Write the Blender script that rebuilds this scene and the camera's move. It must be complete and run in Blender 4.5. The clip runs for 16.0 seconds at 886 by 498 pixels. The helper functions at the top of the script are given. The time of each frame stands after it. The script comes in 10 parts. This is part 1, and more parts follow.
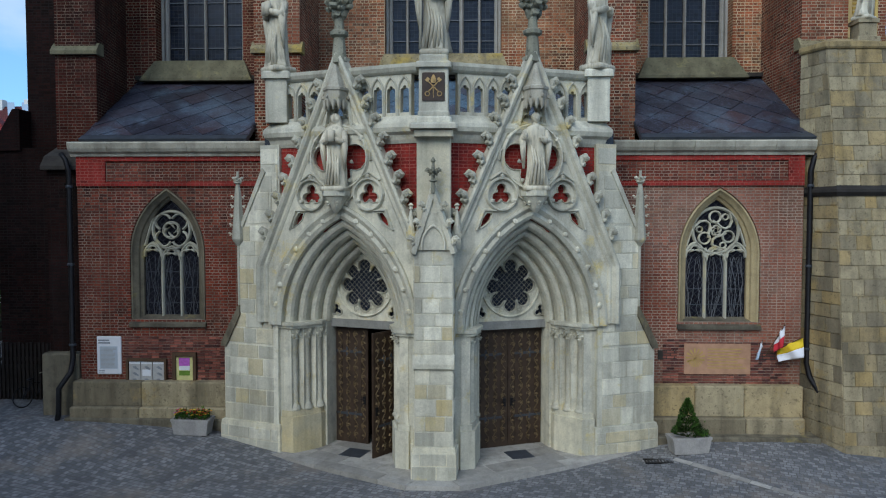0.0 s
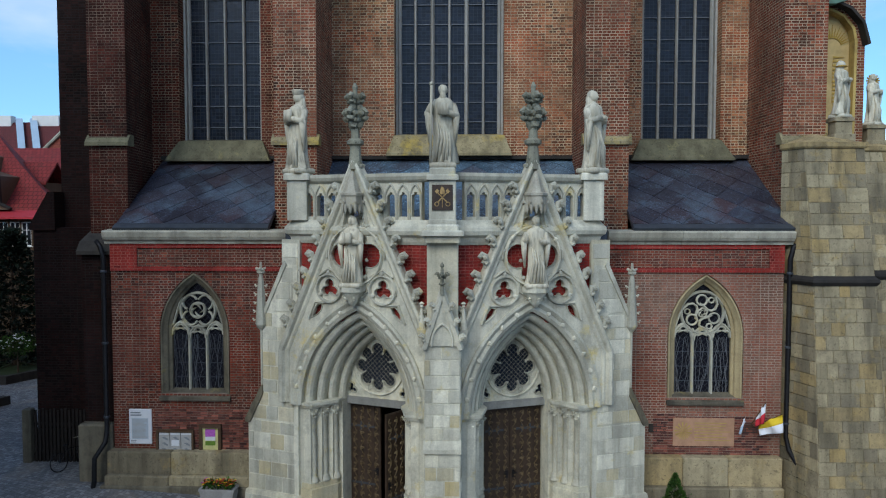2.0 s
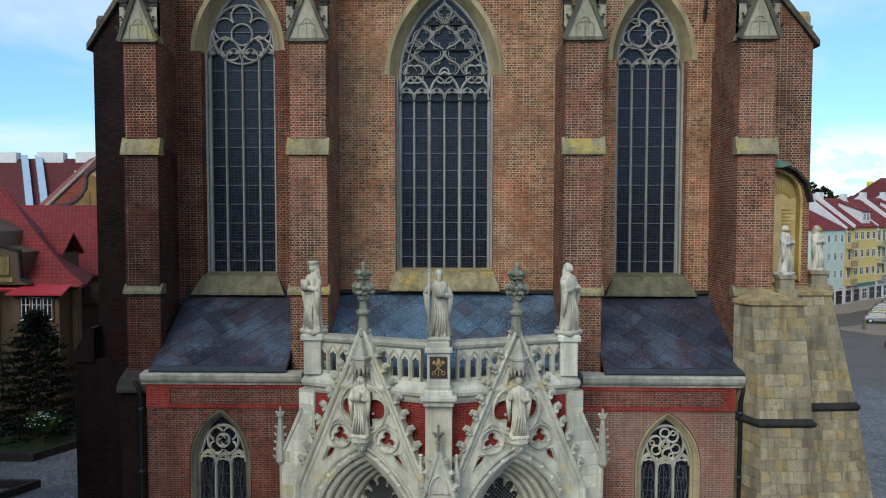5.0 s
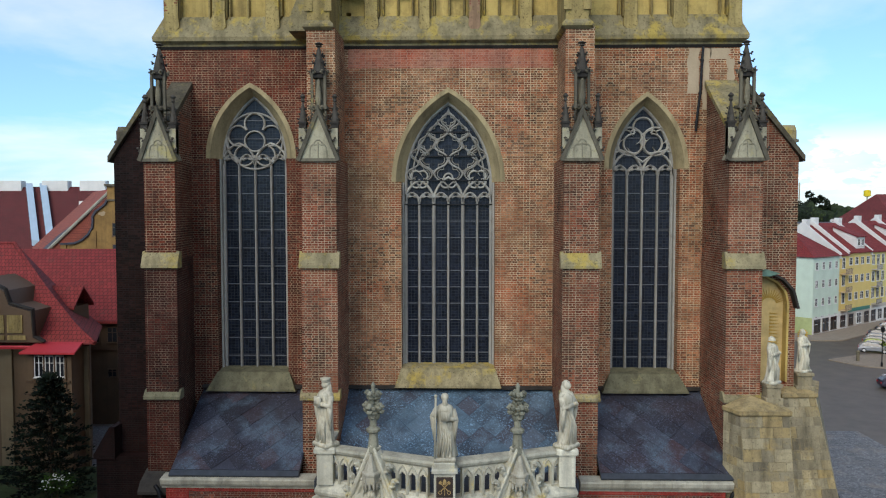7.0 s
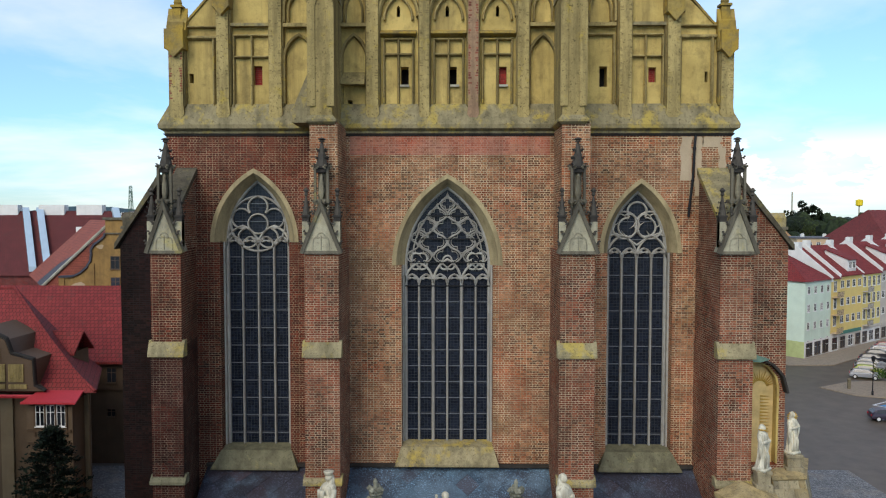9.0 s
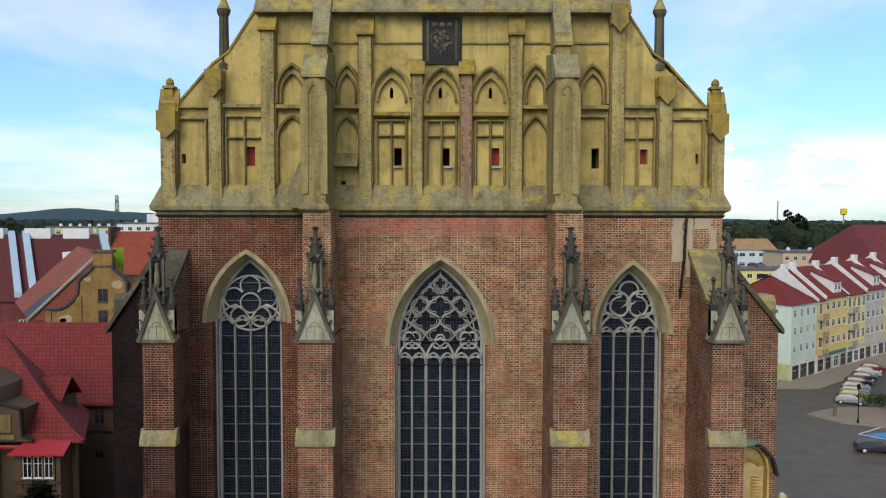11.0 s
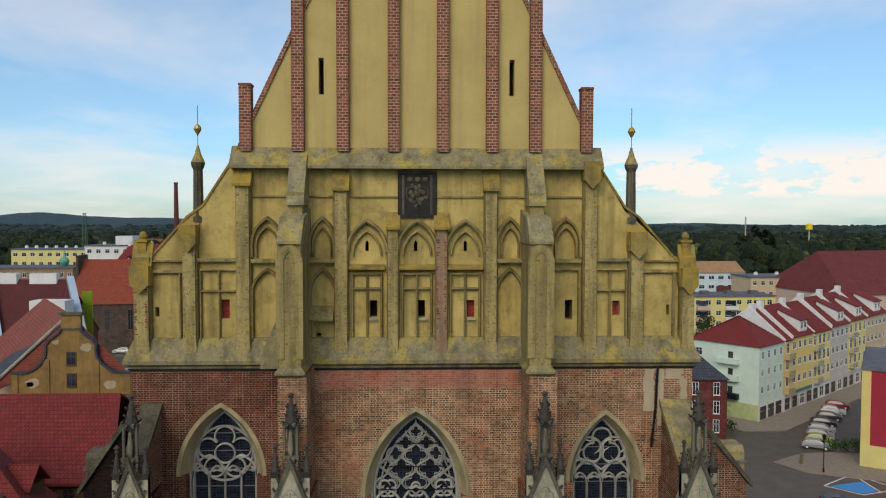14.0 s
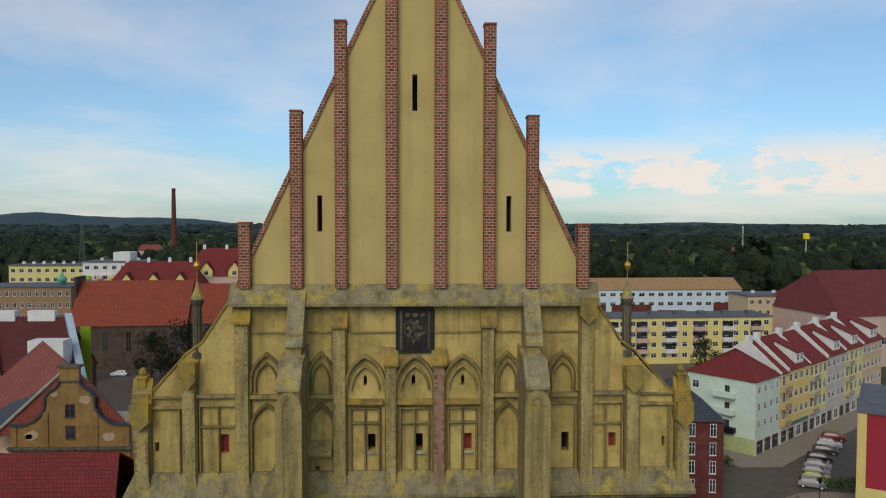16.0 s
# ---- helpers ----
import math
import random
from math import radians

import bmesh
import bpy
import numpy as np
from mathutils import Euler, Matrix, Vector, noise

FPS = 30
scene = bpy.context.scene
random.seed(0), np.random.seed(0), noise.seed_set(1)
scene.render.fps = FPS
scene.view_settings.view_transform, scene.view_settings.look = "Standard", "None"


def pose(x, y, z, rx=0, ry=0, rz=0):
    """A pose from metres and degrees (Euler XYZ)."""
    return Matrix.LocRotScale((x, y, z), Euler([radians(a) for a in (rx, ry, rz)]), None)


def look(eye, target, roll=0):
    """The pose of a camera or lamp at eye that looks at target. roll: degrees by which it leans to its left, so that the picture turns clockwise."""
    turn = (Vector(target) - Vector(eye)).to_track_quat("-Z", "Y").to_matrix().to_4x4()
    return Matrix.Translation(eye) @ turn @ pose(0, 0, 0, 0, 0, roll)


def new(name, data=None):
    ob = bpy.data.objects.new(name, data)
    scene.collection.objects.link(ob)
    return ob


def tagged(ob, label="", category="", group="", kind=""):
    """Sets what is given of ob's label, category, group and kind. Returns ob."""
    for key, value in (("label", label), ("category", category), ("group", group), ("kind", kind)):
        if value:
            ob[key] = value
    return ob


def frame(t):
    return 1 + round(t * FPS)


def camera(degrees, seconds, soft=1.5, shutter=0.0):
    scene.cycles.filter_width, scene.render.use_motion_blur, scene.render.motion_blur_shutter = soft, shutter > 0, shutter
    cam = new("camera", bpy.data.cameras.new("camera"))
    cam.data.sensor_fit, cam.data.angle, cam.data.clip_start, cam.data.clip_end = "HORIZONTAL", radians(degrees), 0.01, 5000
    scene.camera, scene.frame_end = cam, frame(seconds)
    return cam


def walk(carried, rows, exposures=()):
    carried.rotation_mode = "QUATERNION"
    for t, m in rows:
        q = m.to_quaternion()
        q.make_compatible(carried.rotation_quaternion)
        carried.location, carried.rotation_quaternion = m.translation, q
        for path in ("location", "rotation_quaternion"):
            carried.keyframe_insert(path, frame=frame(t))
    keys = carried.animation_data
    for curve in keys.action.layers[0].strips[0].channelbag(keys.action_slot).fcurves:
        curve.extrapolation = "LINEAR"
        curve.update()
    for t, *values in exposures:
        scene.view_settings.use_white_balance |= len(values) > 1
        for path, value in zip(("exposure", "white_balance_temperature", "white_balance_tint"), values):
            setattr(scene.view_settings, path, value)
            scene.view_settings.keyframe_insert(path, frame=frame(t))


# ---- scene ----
from mathutils.geometry import tessellate_polygon

cam = camera(62.7, 16.0, 1.15)
METRES, EYE, TILT, LEAN, TURN, SHIFT = 36.0, 7.2, -2.6, 0.0, 1.8, 0.86
ROWS = [
    (0.0, 0.0, 0.0, 0.0, 0.0, -0.0, 0.0),
    (0.5, -0.001, -0.0125, 0.0179, 0.03, -0.08, -0.0),
    (1.0, -0.0033, -0.0248, 0.0388, 0.02, -0.15, -0.01),
    (1.5, -0.0046, -0.0371, 0.0588, 0.04, -0.24, -0.02),
    (2.0, -0.0061, -0.0511, 0.0805, 0.04, -0.28, -0.03),
    (2.5, -0.0071, -0.065, 0.1015, 0.05, -0.26, -0.02),
    (3.0, -0.0077, -0.0808, 0.1255, 0.06, -0.25, -0.03),
    (3.5, -0.0073, -0.0968, 0.1501, -0.11, -0.29, -0.04),
    (4.0, -0.0065, -0.1168, 0.1763, -0.37, -0.21, -0.04),
    (6.5, -0.0112, -0.1841, 0.3275, -0.43, -0.21, -0.02),
    (7.0, -0.0151, -0.193, 0.3597, -0.52, -0.2, 0.02),
    (7.5, -0.0173, -0.1991, 0.3859, -0.57, -0.16, 0.01),
    (8.0, -0.0176, -0.2057, 0.4134, -0.65, -0.14, -0.01),
    (8.5, -0.0184, -0.2107, 0.4385, -0.77, -0.09, -0.01),
    (9.0, -0.0217, -0.215, 0.4647, -0.96, -0.04, -0.0),
    (11.5, -0.0289, -0.2177, 0.5947, -2.64, 0.14, 0.03),
    (12.0, -0.0292, -0.219, 0.622, -3.52, 0.19, 0.08),
    (12.5, -0.0286, -0.2205, 0.6521, -3.83, 0.21, 0.09),
    (13.0, -0.0293, -0.2217, 0.688, -3.96, 0.21, 0.08),
    (13.5, -0.0311, -0.2243, 0.7247, -4.0, 0.25, 0.08),
    (14.0, -0.0316, -0.2241, 0.7642, -4.03, 0.31, 0.07),
    (14.5, -0.0322, -0.2237, 0.8047, -4.08, 0.25, 0.09),
    (15.0, -0.0323, -0.2245, 0.8517, -4.12, 0.18, 0.08),
    (15.5, -0.0329, -0.2283, 0.8971, -4.16, 0.15, 0.09),
    (16.0, -0.0316, -0.2331, 0.9444, -4.2, 0.16, 0.09),
]
EXPO = [(0.0, 0.14, 6000, 8), (3.5, 0.18, 6100, 8), (7.0, 0.34, 6800, 10), (9.0, 0.38, 6950, 11), (12.5, 0.16, 7300, 11), (14.5, -0.1, 7500, 12), (16.0, -0.24, 7400, 12)]
walk(cam, [(t, pose(SHIFT, 0, EYE, TILT, LEAN, TURN) @ pose(METRES * x, METRES * y, METRES * z, 90 + pitch, roll, yaw)) for t, x, y, z, yaw, pitch, roll in ROWS], EXPO)

# ---- light: a bright, lightly clouded sky and a soft veiled sun from behind the camera ----
SUN_DIR = Vector((-0.30, -0.74, 0.60)).normalized()
sun = new("sun", bpy.data.lights.new("sun", "SUN"))
sun.data.energy, sun.data.angle, sun.data.color = 1.8, radians(38), (1.0, 0.93, 0.82)
sun.matrix_world = look(SUN_DIR * 300, (0, 0, 0))
world = bpy.data.worlds.new("sky")
scene.world = world
world.use_nodes = True
wt = world.node_tree
wt.nodes.clear()


def node(tree, kind, ins=None, **props):
    n = tree.nodes.new(kind)
    for k, v in props.items():
        setattr(n, k, v)
    for k, v in (ins or {}).items():
        if isinstance(v, bpy.types.NodeSocket):
            tree.links.new(v, n.inputs[k])
        else:
            n.inputs[k].default_value = v
    return n


def ramp(tree, fac, stops):
    n = node(tree, "ShaderNodeValToRGB", {0: fac})
    el = n.color_ramp.elements
    while len(el) < len(stops):
        el.new(0.5)
    for e, (p, c) in zip(el, stops):
        e.position = p
        e.color = (c, c, c, 1) if isinstance(c, (int, float)) else (*c, 1)
    return n.outputs[0]


def mixc(tree, fac, a, b, mode="MIX"):
    n = node(tree, "ShaderNodeMix", data_type="RGBA", blend_type=mode)
    for k, v in ((0, fac), (6, a), (7, b)):
        if isinstance(v, bpy.types.NodeSocket):
            tree.links.new(v, n.inputs[k])
        else:
            n.inputs[k].default_value = (*v, 1) if isinstance(v, tuple) and len(v) == 3 else v
    return n.outputs[2]


def maths(tree, op, a, b=0.0, c=0.0):
    return node(tree, "ShaderNodeMath", {0: a, 1: b, 2: c}, operation=op).outputs[0]


def build_sky():
    nishita = node(wt, "ShaderNodeTexSky", sky_type="NISHITA", sun_disc=False, sun_elevation=radians(42), sun_rotation=radians(202), air_density=1.0, dust_density=0.25, ozone_density=3.0)
    gen = node(wt, "ShaderNodeTexCoord").outputs["Generated"]
    sep = node(wt, "ShaderNodeSeparateXYZ", {0: gen})
    up = maths(wt, "ADD", maths(wt, "MAXIMUM", sep.outputs[2], 0.0), 0.14)
    flat = node(wt, "ShaderNodeCombineXYZ", {0: maths(wt, "DIVIDE", sep.outputs[0], up), 1: maths(wt, "DIVIDE", sep.outputs[1], up), 2: 0.3})
    n1 = node(wt, "ShaderNodeTexNoise", {"Vector": flat.outputs[0], "Scale": 0.55, "Detail": 8.0, "Roughness": 0.55, "Distortion": 0.25})
    veil = ramp(wt, n1.outputs[0], [(0.44, 0.06), (0.74, 0.8)])
    # a row of cumulus low over the horizon
    n2 = node(wt, "ShaderNodeTexNoise", {"Vector": node(wt, "ShaderNodeMapping", {"Vector": gen, "Scale": (9, 9, 24)}).outputs[0], "Scale": 1.0, "Detail": 7.0, "Roughness": 0.6})
    puff = ramp(wt, n2.outputs[0], [(0.44, 0.0), (0.5, 1.0)])
    low = ramp(wt, sep.outputs[2], [(0.02, 0.0), (0.034, 1.0), (0.075, 0.95), (0.115, 0.0)])
    east = ramp(wt, sep.outputs[0], [(0.08, 0.12), (0.2, 1.0)])
    low = maths(wt, "MULTIPLY", low, east)
    cloud = maths(wt, "MAXIMUM", veil, maths(wt, "MULTIPLY", puff, low))
    pale = ramp(wt, sep.outputs[2], [(0.0, (0.44, 0.54, 0.68)), (0.1, (0.7, 0.79, 0.92)), (0.3, (1.0, 1.0, 1.0))])
    nishita = mixc(wt, 1.0, nishita.outputs[0], pale, "MULTIPLY")
    col = mixc(wt, cloud, mixc(wt, 1.0, nishita, (0.78, 1.045, 1.14), "MULTIPLY"), (6.3, 6.3, 6.5))
    bg = node(wt, "ShaderNodeBackground", {"Color": col, "Strength": 0.15})
    wt.links.new(bg.outputs[0], node(wt, "ShaderNodeOutputWorld").inputs[0])


build_sky()

# ---- materials ----


class Surface:
    """A node material: colour, roughness and relief are wired by the functions below."""

    def __init__(self, name, rough=0.85, metal=0.0, spec=0.3):
        self.m = bpy.data.materials.new(name)
        self.m.use_nodes = True
        self.t = self.m.node_tree
        self.b = self.t.nodes["Principled BSDF"]
        self.b.inputs["Roughness"].default_value = rough
        self.b.inputs["Metallic"].default_value = metal
        self.b.inputs["Specular IOR Level"].default_value = spec
        self.geo = node(self.t, "ShaderNodeNewGeometry")
        self.pos = self.geo.outputs["Position"]
        self.col = None
        self.height = None

    def noise(self, scale, detail=4.0, rough=0.55, stretch=(1, 1, 1), vec=None):
        v = node(self.t, "ShaderNodeMapping", {"Vector": vec or self.pos, "Scale": stretch}).outputs[0]
        return node(self.t, "ShaderNodeTexNoise", {"Vector": v, "Scale": scale, "Detail": detail, "Roughness": rough}).outputs[0]

    def ramp(self, fac, *stops):
        return ramp(self.t, fac, stops)

    def mix(self, fac, a, b, mode="MIX"):
        return mixc(self.t, fac, a, b, mode)

    def wall_uv(self):
        """Metres along the wall and up it, for any upright face."""
        n = node(self.t, "ShaderNodeSeparateXYZ", {0: self.geo.outputs["True Normal"]})
        p = node(self.t, "ShaderNodeSeparateXYZ", {0: self.pos})
        along = maths(self.t, "SUBTRACT", maths(self.t, "MULTIPLY", p.outputs[1], n.outputs[0]), maths(self.t, "MULTIPLY", p.outputs[0], n.outputs[1]))
        return node(self.t, "ShaderNodeCombineXYZ", {0: along, 1: p.outputs[2], 2: 0.0}).outputs[0]

    def random(self):
        return node(self.t, "ShaderNodeObjectInfo").outputs["Random"]

    def island(self):
        return self.geo.outputs["Random Per Island"]

    def done(self, col, height=None, bump=0.3, dist=0.02, rough=None):
        self.t.links.new(col, self.b.inputs["Base Color"])
        if height is not None:
            bn = node(self.t, "ShaderNodeBump", {"Height": height, "Strength": bump, "Distance": dist})
            self.t.links.new(bn.outputs[0], self.b.inputs["Normal"])
        if rough is not None:
            self.t.links.new(rough, self.b.inputs["Roughness"])
        return self.m


def brick_surface(name, pale, deep, burnt, mortar, burnt_share=0.35, width=0.28, row=0.115, stain=0.5, tint=None, joint=0.014, soiled=0.8, orange=0.5, flecks=0.5):
    """Hand-made bricks: every one of another red, burnt headers in drifts, soot runs, lime flecks and soiled joints."""
    s = Surface(name, 0.9, 0.0, 0.15)
    uv = s.wall_uv()
    wob = node(s.t, "ShaderNodeVectorMath", {0: s.noise(2.6, 3.0, vec=uv), 1: (0.035, 0.035, 0.0)}, operation="MULTIPLY").outputs[0]
    uv2 = node(s.t, "ShaderNodeVectorMath", {0: uv, 1: wob}, operation="ADD").outputs[0]
    br = node(s.t, "ShaderNodeTexBrick", {"Vector": uv2, "Color1": (0, 0, 0, 1), "Color2": (1, 1, 1, 1), "Mortar": (0.5, 0.5, 0.5, 1), "Scale": 1.0, "Mortar Size": joint, "Mortar Smooth": 0.15, "Bias": 0.0, "Brick Width": width, "Row Height": row}, offset=0.5, offset_frequency=2, squash=0.55, squash_frequency=2)
    pick = br.outputs["Color"]
    other = node(s.t, "ShaderNodeTexWhiteNoise", {"W": maths(s.t, "MULTIPLY", pick, 91.7)}, noise_dimensions="1D").outputs[0]
    base = s.mix(pick, deep, pale)
    amber = tuple(min(0.8, c * k) for c, k in zip(pale, (1.12, 1.5, 1.35)))
    base = s.mix(maths(s.t, "MULTIPLY", s.ramp(s.noise(0.5, 6.0, 0.65), (0.4, 0.0), (0.66, 1.0)), maths(s.t, "MULTIPLY", other, orange)), base, amber)
    dark = s.ramp(pick, (1 - burnt_share - 0.02, 0.0), (1 - burnt_share + 0.02, 1.0))
    patch = s.ramp(s.noise(0.3, 7.0, 0.68), (0.38, 0.35), (0.66, 0.9))
    base = s.mix(maths(s.t, "MULTIPLY", dark, patch), base, burnt)
    big = s.ramp(s.noise(0.4, 8.0, 0.72), (0.33, 1 - stain), (0.65, 1.25))
    base = s.mix(1.0, base, big, "MULTIPLY")
    if tint:
        base = s.mix(s.ramp(s.noise(0.16, 3.0), (0.45, 0.0), (0.65, 0.5)), base, tint)
    base = s.mix(s.ramp(s.noise(0.33, 6.0, 0.7, vec=uv), (0.45, 0.0), (0.62, 0.9)), base, s.mix(1.0, base, (1.05, 0.66, 0.55), "MULTIPLY"))
    base = s.mix(s.ramp(s.noise(0.5, 6.0, 0.7), (0.52, 0.0), (0.68, 0.7)), base, s.mix(1.0, base, (0.62, 0.66, 0.62), "MULTIPLY"))
    run = s.ramp(s.noise(0.9, 5.0, 0.65, (1.6, 1.6, 0.12)), (0.45, 1.05), (0.76, 0.55))
    base = s.mix(1.0, base, run, "MULTIPLY")
    mort = s.mix(s.ramp(s.noise(0.9, 6.0, 0.72), (0.42, 0.0), (0.58, soiled)), mortar, tuple(c * 0.38 for c in mortar))
    col = s.mix(br.outputs["Fac"], base, mort)
    col = s.mix(s.ramp(s.noise(3.2, 6.0, 0.75), (0.66, 0.0), (0.71, flecks)), col, mortar)
    col = s.mix(s.ramp(s.noise(1.7, 6.0, 0.75, vec=uv), (0.6, 0.0), (0.74, 0.45)), col, tuple(c * 0.8 for c in burnt))
    fine = s.noise(38.0, 3.0)
    col = s.mix(0.5, col, s.ramp(fine, (0.3, 0.6), (0.7, 1.3)), "MULTIPLY")
    h = maths(s.t, "ADD", maths(s.t, "MULTIPLY", br.outputs["Fac"], -1.0), maths(s.t, "MULTIPLY", fine, 0.5))
    h = maths(s.t, "ADD", h, maths(s.t, "MULTIPLY", other, 0.6))
    return s.done(col, h, 0.8, 0.014)


def stone_surface(name, light, dark, lichen=None, lichen_share=0.55, soot=0.5, per="random", spread=0.25, blocks=None, warm=None, pits=0.0, folds=0.0):
    s = Surface(name, 0.88)
    r = s.random() if per == "random" else s.island()
    base = s.mix(r, dark, light)
    v = s.ramp(node(s.t, "ShaderNodeTexWhiteNoise", {"W": r}, noise_dimensions="1D").outputs[0], (0.0, 1 - spread), (1.0, 1 + spread * 0.5))
    base = s.mix(1.0, base, v, "MULTIPLY")
    if warm:
        base = s.mix(s.ramp(node(s.t, "ShaderNodeTexWhiteNoise", {"W": maths(s.t, "ADD", r, 3.7)}, noise_dimensions="1D").outputs[0], (0.7, 0.0), (0.95, 0.75)), base, warm)
    n = s.noise(0.8, 6.0, 0.65)
    base = s.mix(s.ramp(n, (0.35, 0.0), (0.75, 0.6)), base, dark)
    run = s.ramp(s.noise(1.4, 5.0, 0.6, (1.5, 1.5, 0.16)), (0.42, 1.0), (0.74, 1 - soot))
    base = s.mix(1.0, base, run, "MULTIPLY")
    if lichen:
        base = s.mix(s.ramp(s.noise(1.1, 6.0, 0.7), (lichen_share, 0.0), (lichen_share + 0.12, 0.85)), base, lichen)
    h = None
    if blocks:
        br = node(s.t, "ShaderNodeTexBrick", {"Vector": s.wall_uv(), "Color1": (0.72, 0.72, 0.72, 1), "Color2": (1.1, 1.1, 1.1, 1), "Mortar": (0.55, 0.55, 0.55, 1), "Scale": 1.0, "Mortar Size": 0.008, "Brick Width": blocks[0], "Row Height": blocks[1]}, offset=0.5)
        base = s.mix(1.0, base, br.outputs["Color"], "MULTIPLY")
        h = maths(s.t, "MULTIPLY", br.outputs["Fac"], -0.6)
    if pits:
        base = s.mix(s.ramp(s.noise(9.0, 3.0, 0.75), (0.58, 0.0), (0.66, pits)), base, tuple(c * 0.3 for c in dark))
    grime = s.ramp(s.noise(2.7, 7.0, 0.72), (0.48, 0.0), (0.72, 0.55))
    base = s.mix(grime, base, tuple(c * 0.5 for c in dark))
    fine = s.noise(26.0, 5.0, 0.65)
    if folds:
        # the relief noise also darkens its own hollows: crease shade put into the colour
        drape = s.noise(6.0, 3.0, 0.6, (1.6, 1.6, 0.28))
        base = s.mix(s.ramp(drape, (0.36, 0.6), (0.5, 0.0)), base, tuple(c * 0.45 for c in dark))
        fine = maths(s.t, "ADD", maths(s.t, "MULTIPLY", drape, folds), fine)
    base = s.mix(0.5, base, s.ramp(fine, (0.3, 0.72), (0.7, 1.2)), "MULTIPLY")
    return s.done(base, fine if h is None else maths(s.t, "ADD", fine, h), 0.4, 0.012)


def plaster_surface(name, light, dark, stain, rough=0.9, streak=0.35, grime=0.0):
    s = Surface(name, rough)
    base = s.mix(s.ramp(s.noise(0.5, 6.0, 0.6), (0.35, 0.0), (0.7, 1.0)), light, dark)
    run = s.ramp(s.noise(1.1, 5.0, 0.6, (1.4, 1.4, 0.1)), (0.5, 0.0), (0.8, streak))
    base = s.mix(run, base, stain)
    if grime:
        base = s.mix(s.ramp(s.noise(1.2, 8.0, 0.75), (0.5, 0.0), (0.68, grime)), base, tuple(c * 0.8 for c in stain))
        base = s.mix(s.ramp(s.noise(4.0, 6.0, 0.7, (1.2, 1.2, 0.25)), (0.55, 0.0), (0.7, grime * 0.7)), base, stain)
    fine = s.noise(18.0, 5.0, 0.6)
    base = s.mix(0.4, base, s.ramp(fine, (0.3, 0.8), (0.7, 1.15)), "MULTIPLY")
    return s.done(base, fine, 0.25, 0.01)


def plain_surface(name, col, rough=0.7, metal=0.0, vary=0.25, scale=6.0, bump=0.15, spec=0.3, objects=0.0):
    s = Surface(name, rough, metal, spec)
    n = s.noise(scale, 5.0, 0.6)
    base = s.mix(1.0, col, s.ramp(n, (0.3, 1 - vary), (0.7, 1 + vary * 0.6)), "MULTIPLY")
    if objects:
        base = s.mix(1.0, base, s.ramp(s.random(), (0.0, 1 - objects), (1.0, 1 + objects)), "MULTIPLY")
    return s.done(base, s.noise(scale * 5, 4.0), bump, 0.01)


def glass_surface(name, tone, lead=(0.10, 0.12), diamonds=False, vary=0.6):
    """Old leaded church glass seen from outside: dark, glossy, each quarry a little different."""
    s = Surface(name, 0.16, 0.0, 0.22)
    uv = s.wall_uv()
    if diamonds:
        uv = node(s.t, "ShaderNodeMapping", {"Vector": uv, "Rotation": (0, 0, 0.785)}).outputs[0]
    br = node(s.t, "ShaderNodeTexBrick", {"Vector": uv, "Color1": (0.25, 0.25, 0.25, 1), "Color2": (1.6, 1.6, 1.6, 1), "Mortar": (0, 0, 0, 1), "Scale": 1.0, "Mortar Size": 0.007, "Brick Width": lead[0], "Row Height": lead[1]}, offset=0.0)
    col = s.mix(vary, tone, s.mix(1.0, tone, br.outputs["Color"], "MULTIPLY"))
    col = s.mix(s.ramp(s.noise(0.7, 4.0), (0.4, 0.0), (0.7, 0.5)), col, tuple(c * 0.35 for c in tone))
    col = s.mix(br.outputs["Fac"], col, (0.035, 0.04, 0.045))
    rough = s.ramp(br.outputs["Fac"], (0.0, 0.22), (1.0, 0.6))
    h = maths(s.t, "ADD", br.outputs["Fac"], maths(s.t, "MULTIPLY", br.outputs["Color"], 0.8))
    return s.done(col, h, 0.35, 0.02, rough)


def slate_surface(name, low=(0.016, 0.018, 0.027), high=(0.045, 0.055, 0.078), worn=0.35):
    s = Surface(name, 0.5, 0.0, 0.5)
    r = maths(s.t, "FRACT", maths(s.t, "ADD", s.island(), s.random()))
    base = s.mix(r, low, high)
    base = s.mix(s.ramp(node(s.t, "ShaderNodeTexWhiteNoise", {"W": r}, noise_dimensions="1D").outputs[0], (0.8, 0.0), (0.95, 0.55)), base, (0.075, 0.04, 0.042))
    base = s.mix(s.ramp(s.noise(0.45, 5.0, 0.65), (0.4, 0.0), (0.6, 0.7)), base, (0.03, 0.024, 0.03))
    scuffed = maths(s.t, "MULTIPLY", s.ramp(s.noise(0.5, 6.0, 0.7), (0.5, 0.0), (0.62, worn)), s.ramp(s.noise(16.0, 5.0, 0.75), (0.36, 0.25), (0.56, 1.15)))
    base = s.mix(scuffed, base, (0.10, 0.15, 0.20))
    spots = maths(s.t, "MULTIPLY", s.ramp(s.noise(13.0, 6.0, 0.8), (0.53, 0.0), (0.62, 0.8)), s.ramp(s.noise(0.6, 4.0), (0.4, 0.25), (0.6, 1.0)))
    base = s.mix(spots, base, tuple(c * 3.4 for c in high))
    fine = s.noise(30.0, 4.0)
    return s.done(base, fine, 0.3, 0.006, s.ramp(s.noise(1.5, 5.0, 0.7), (0.3, 0.28), (0.7, 0.6)))


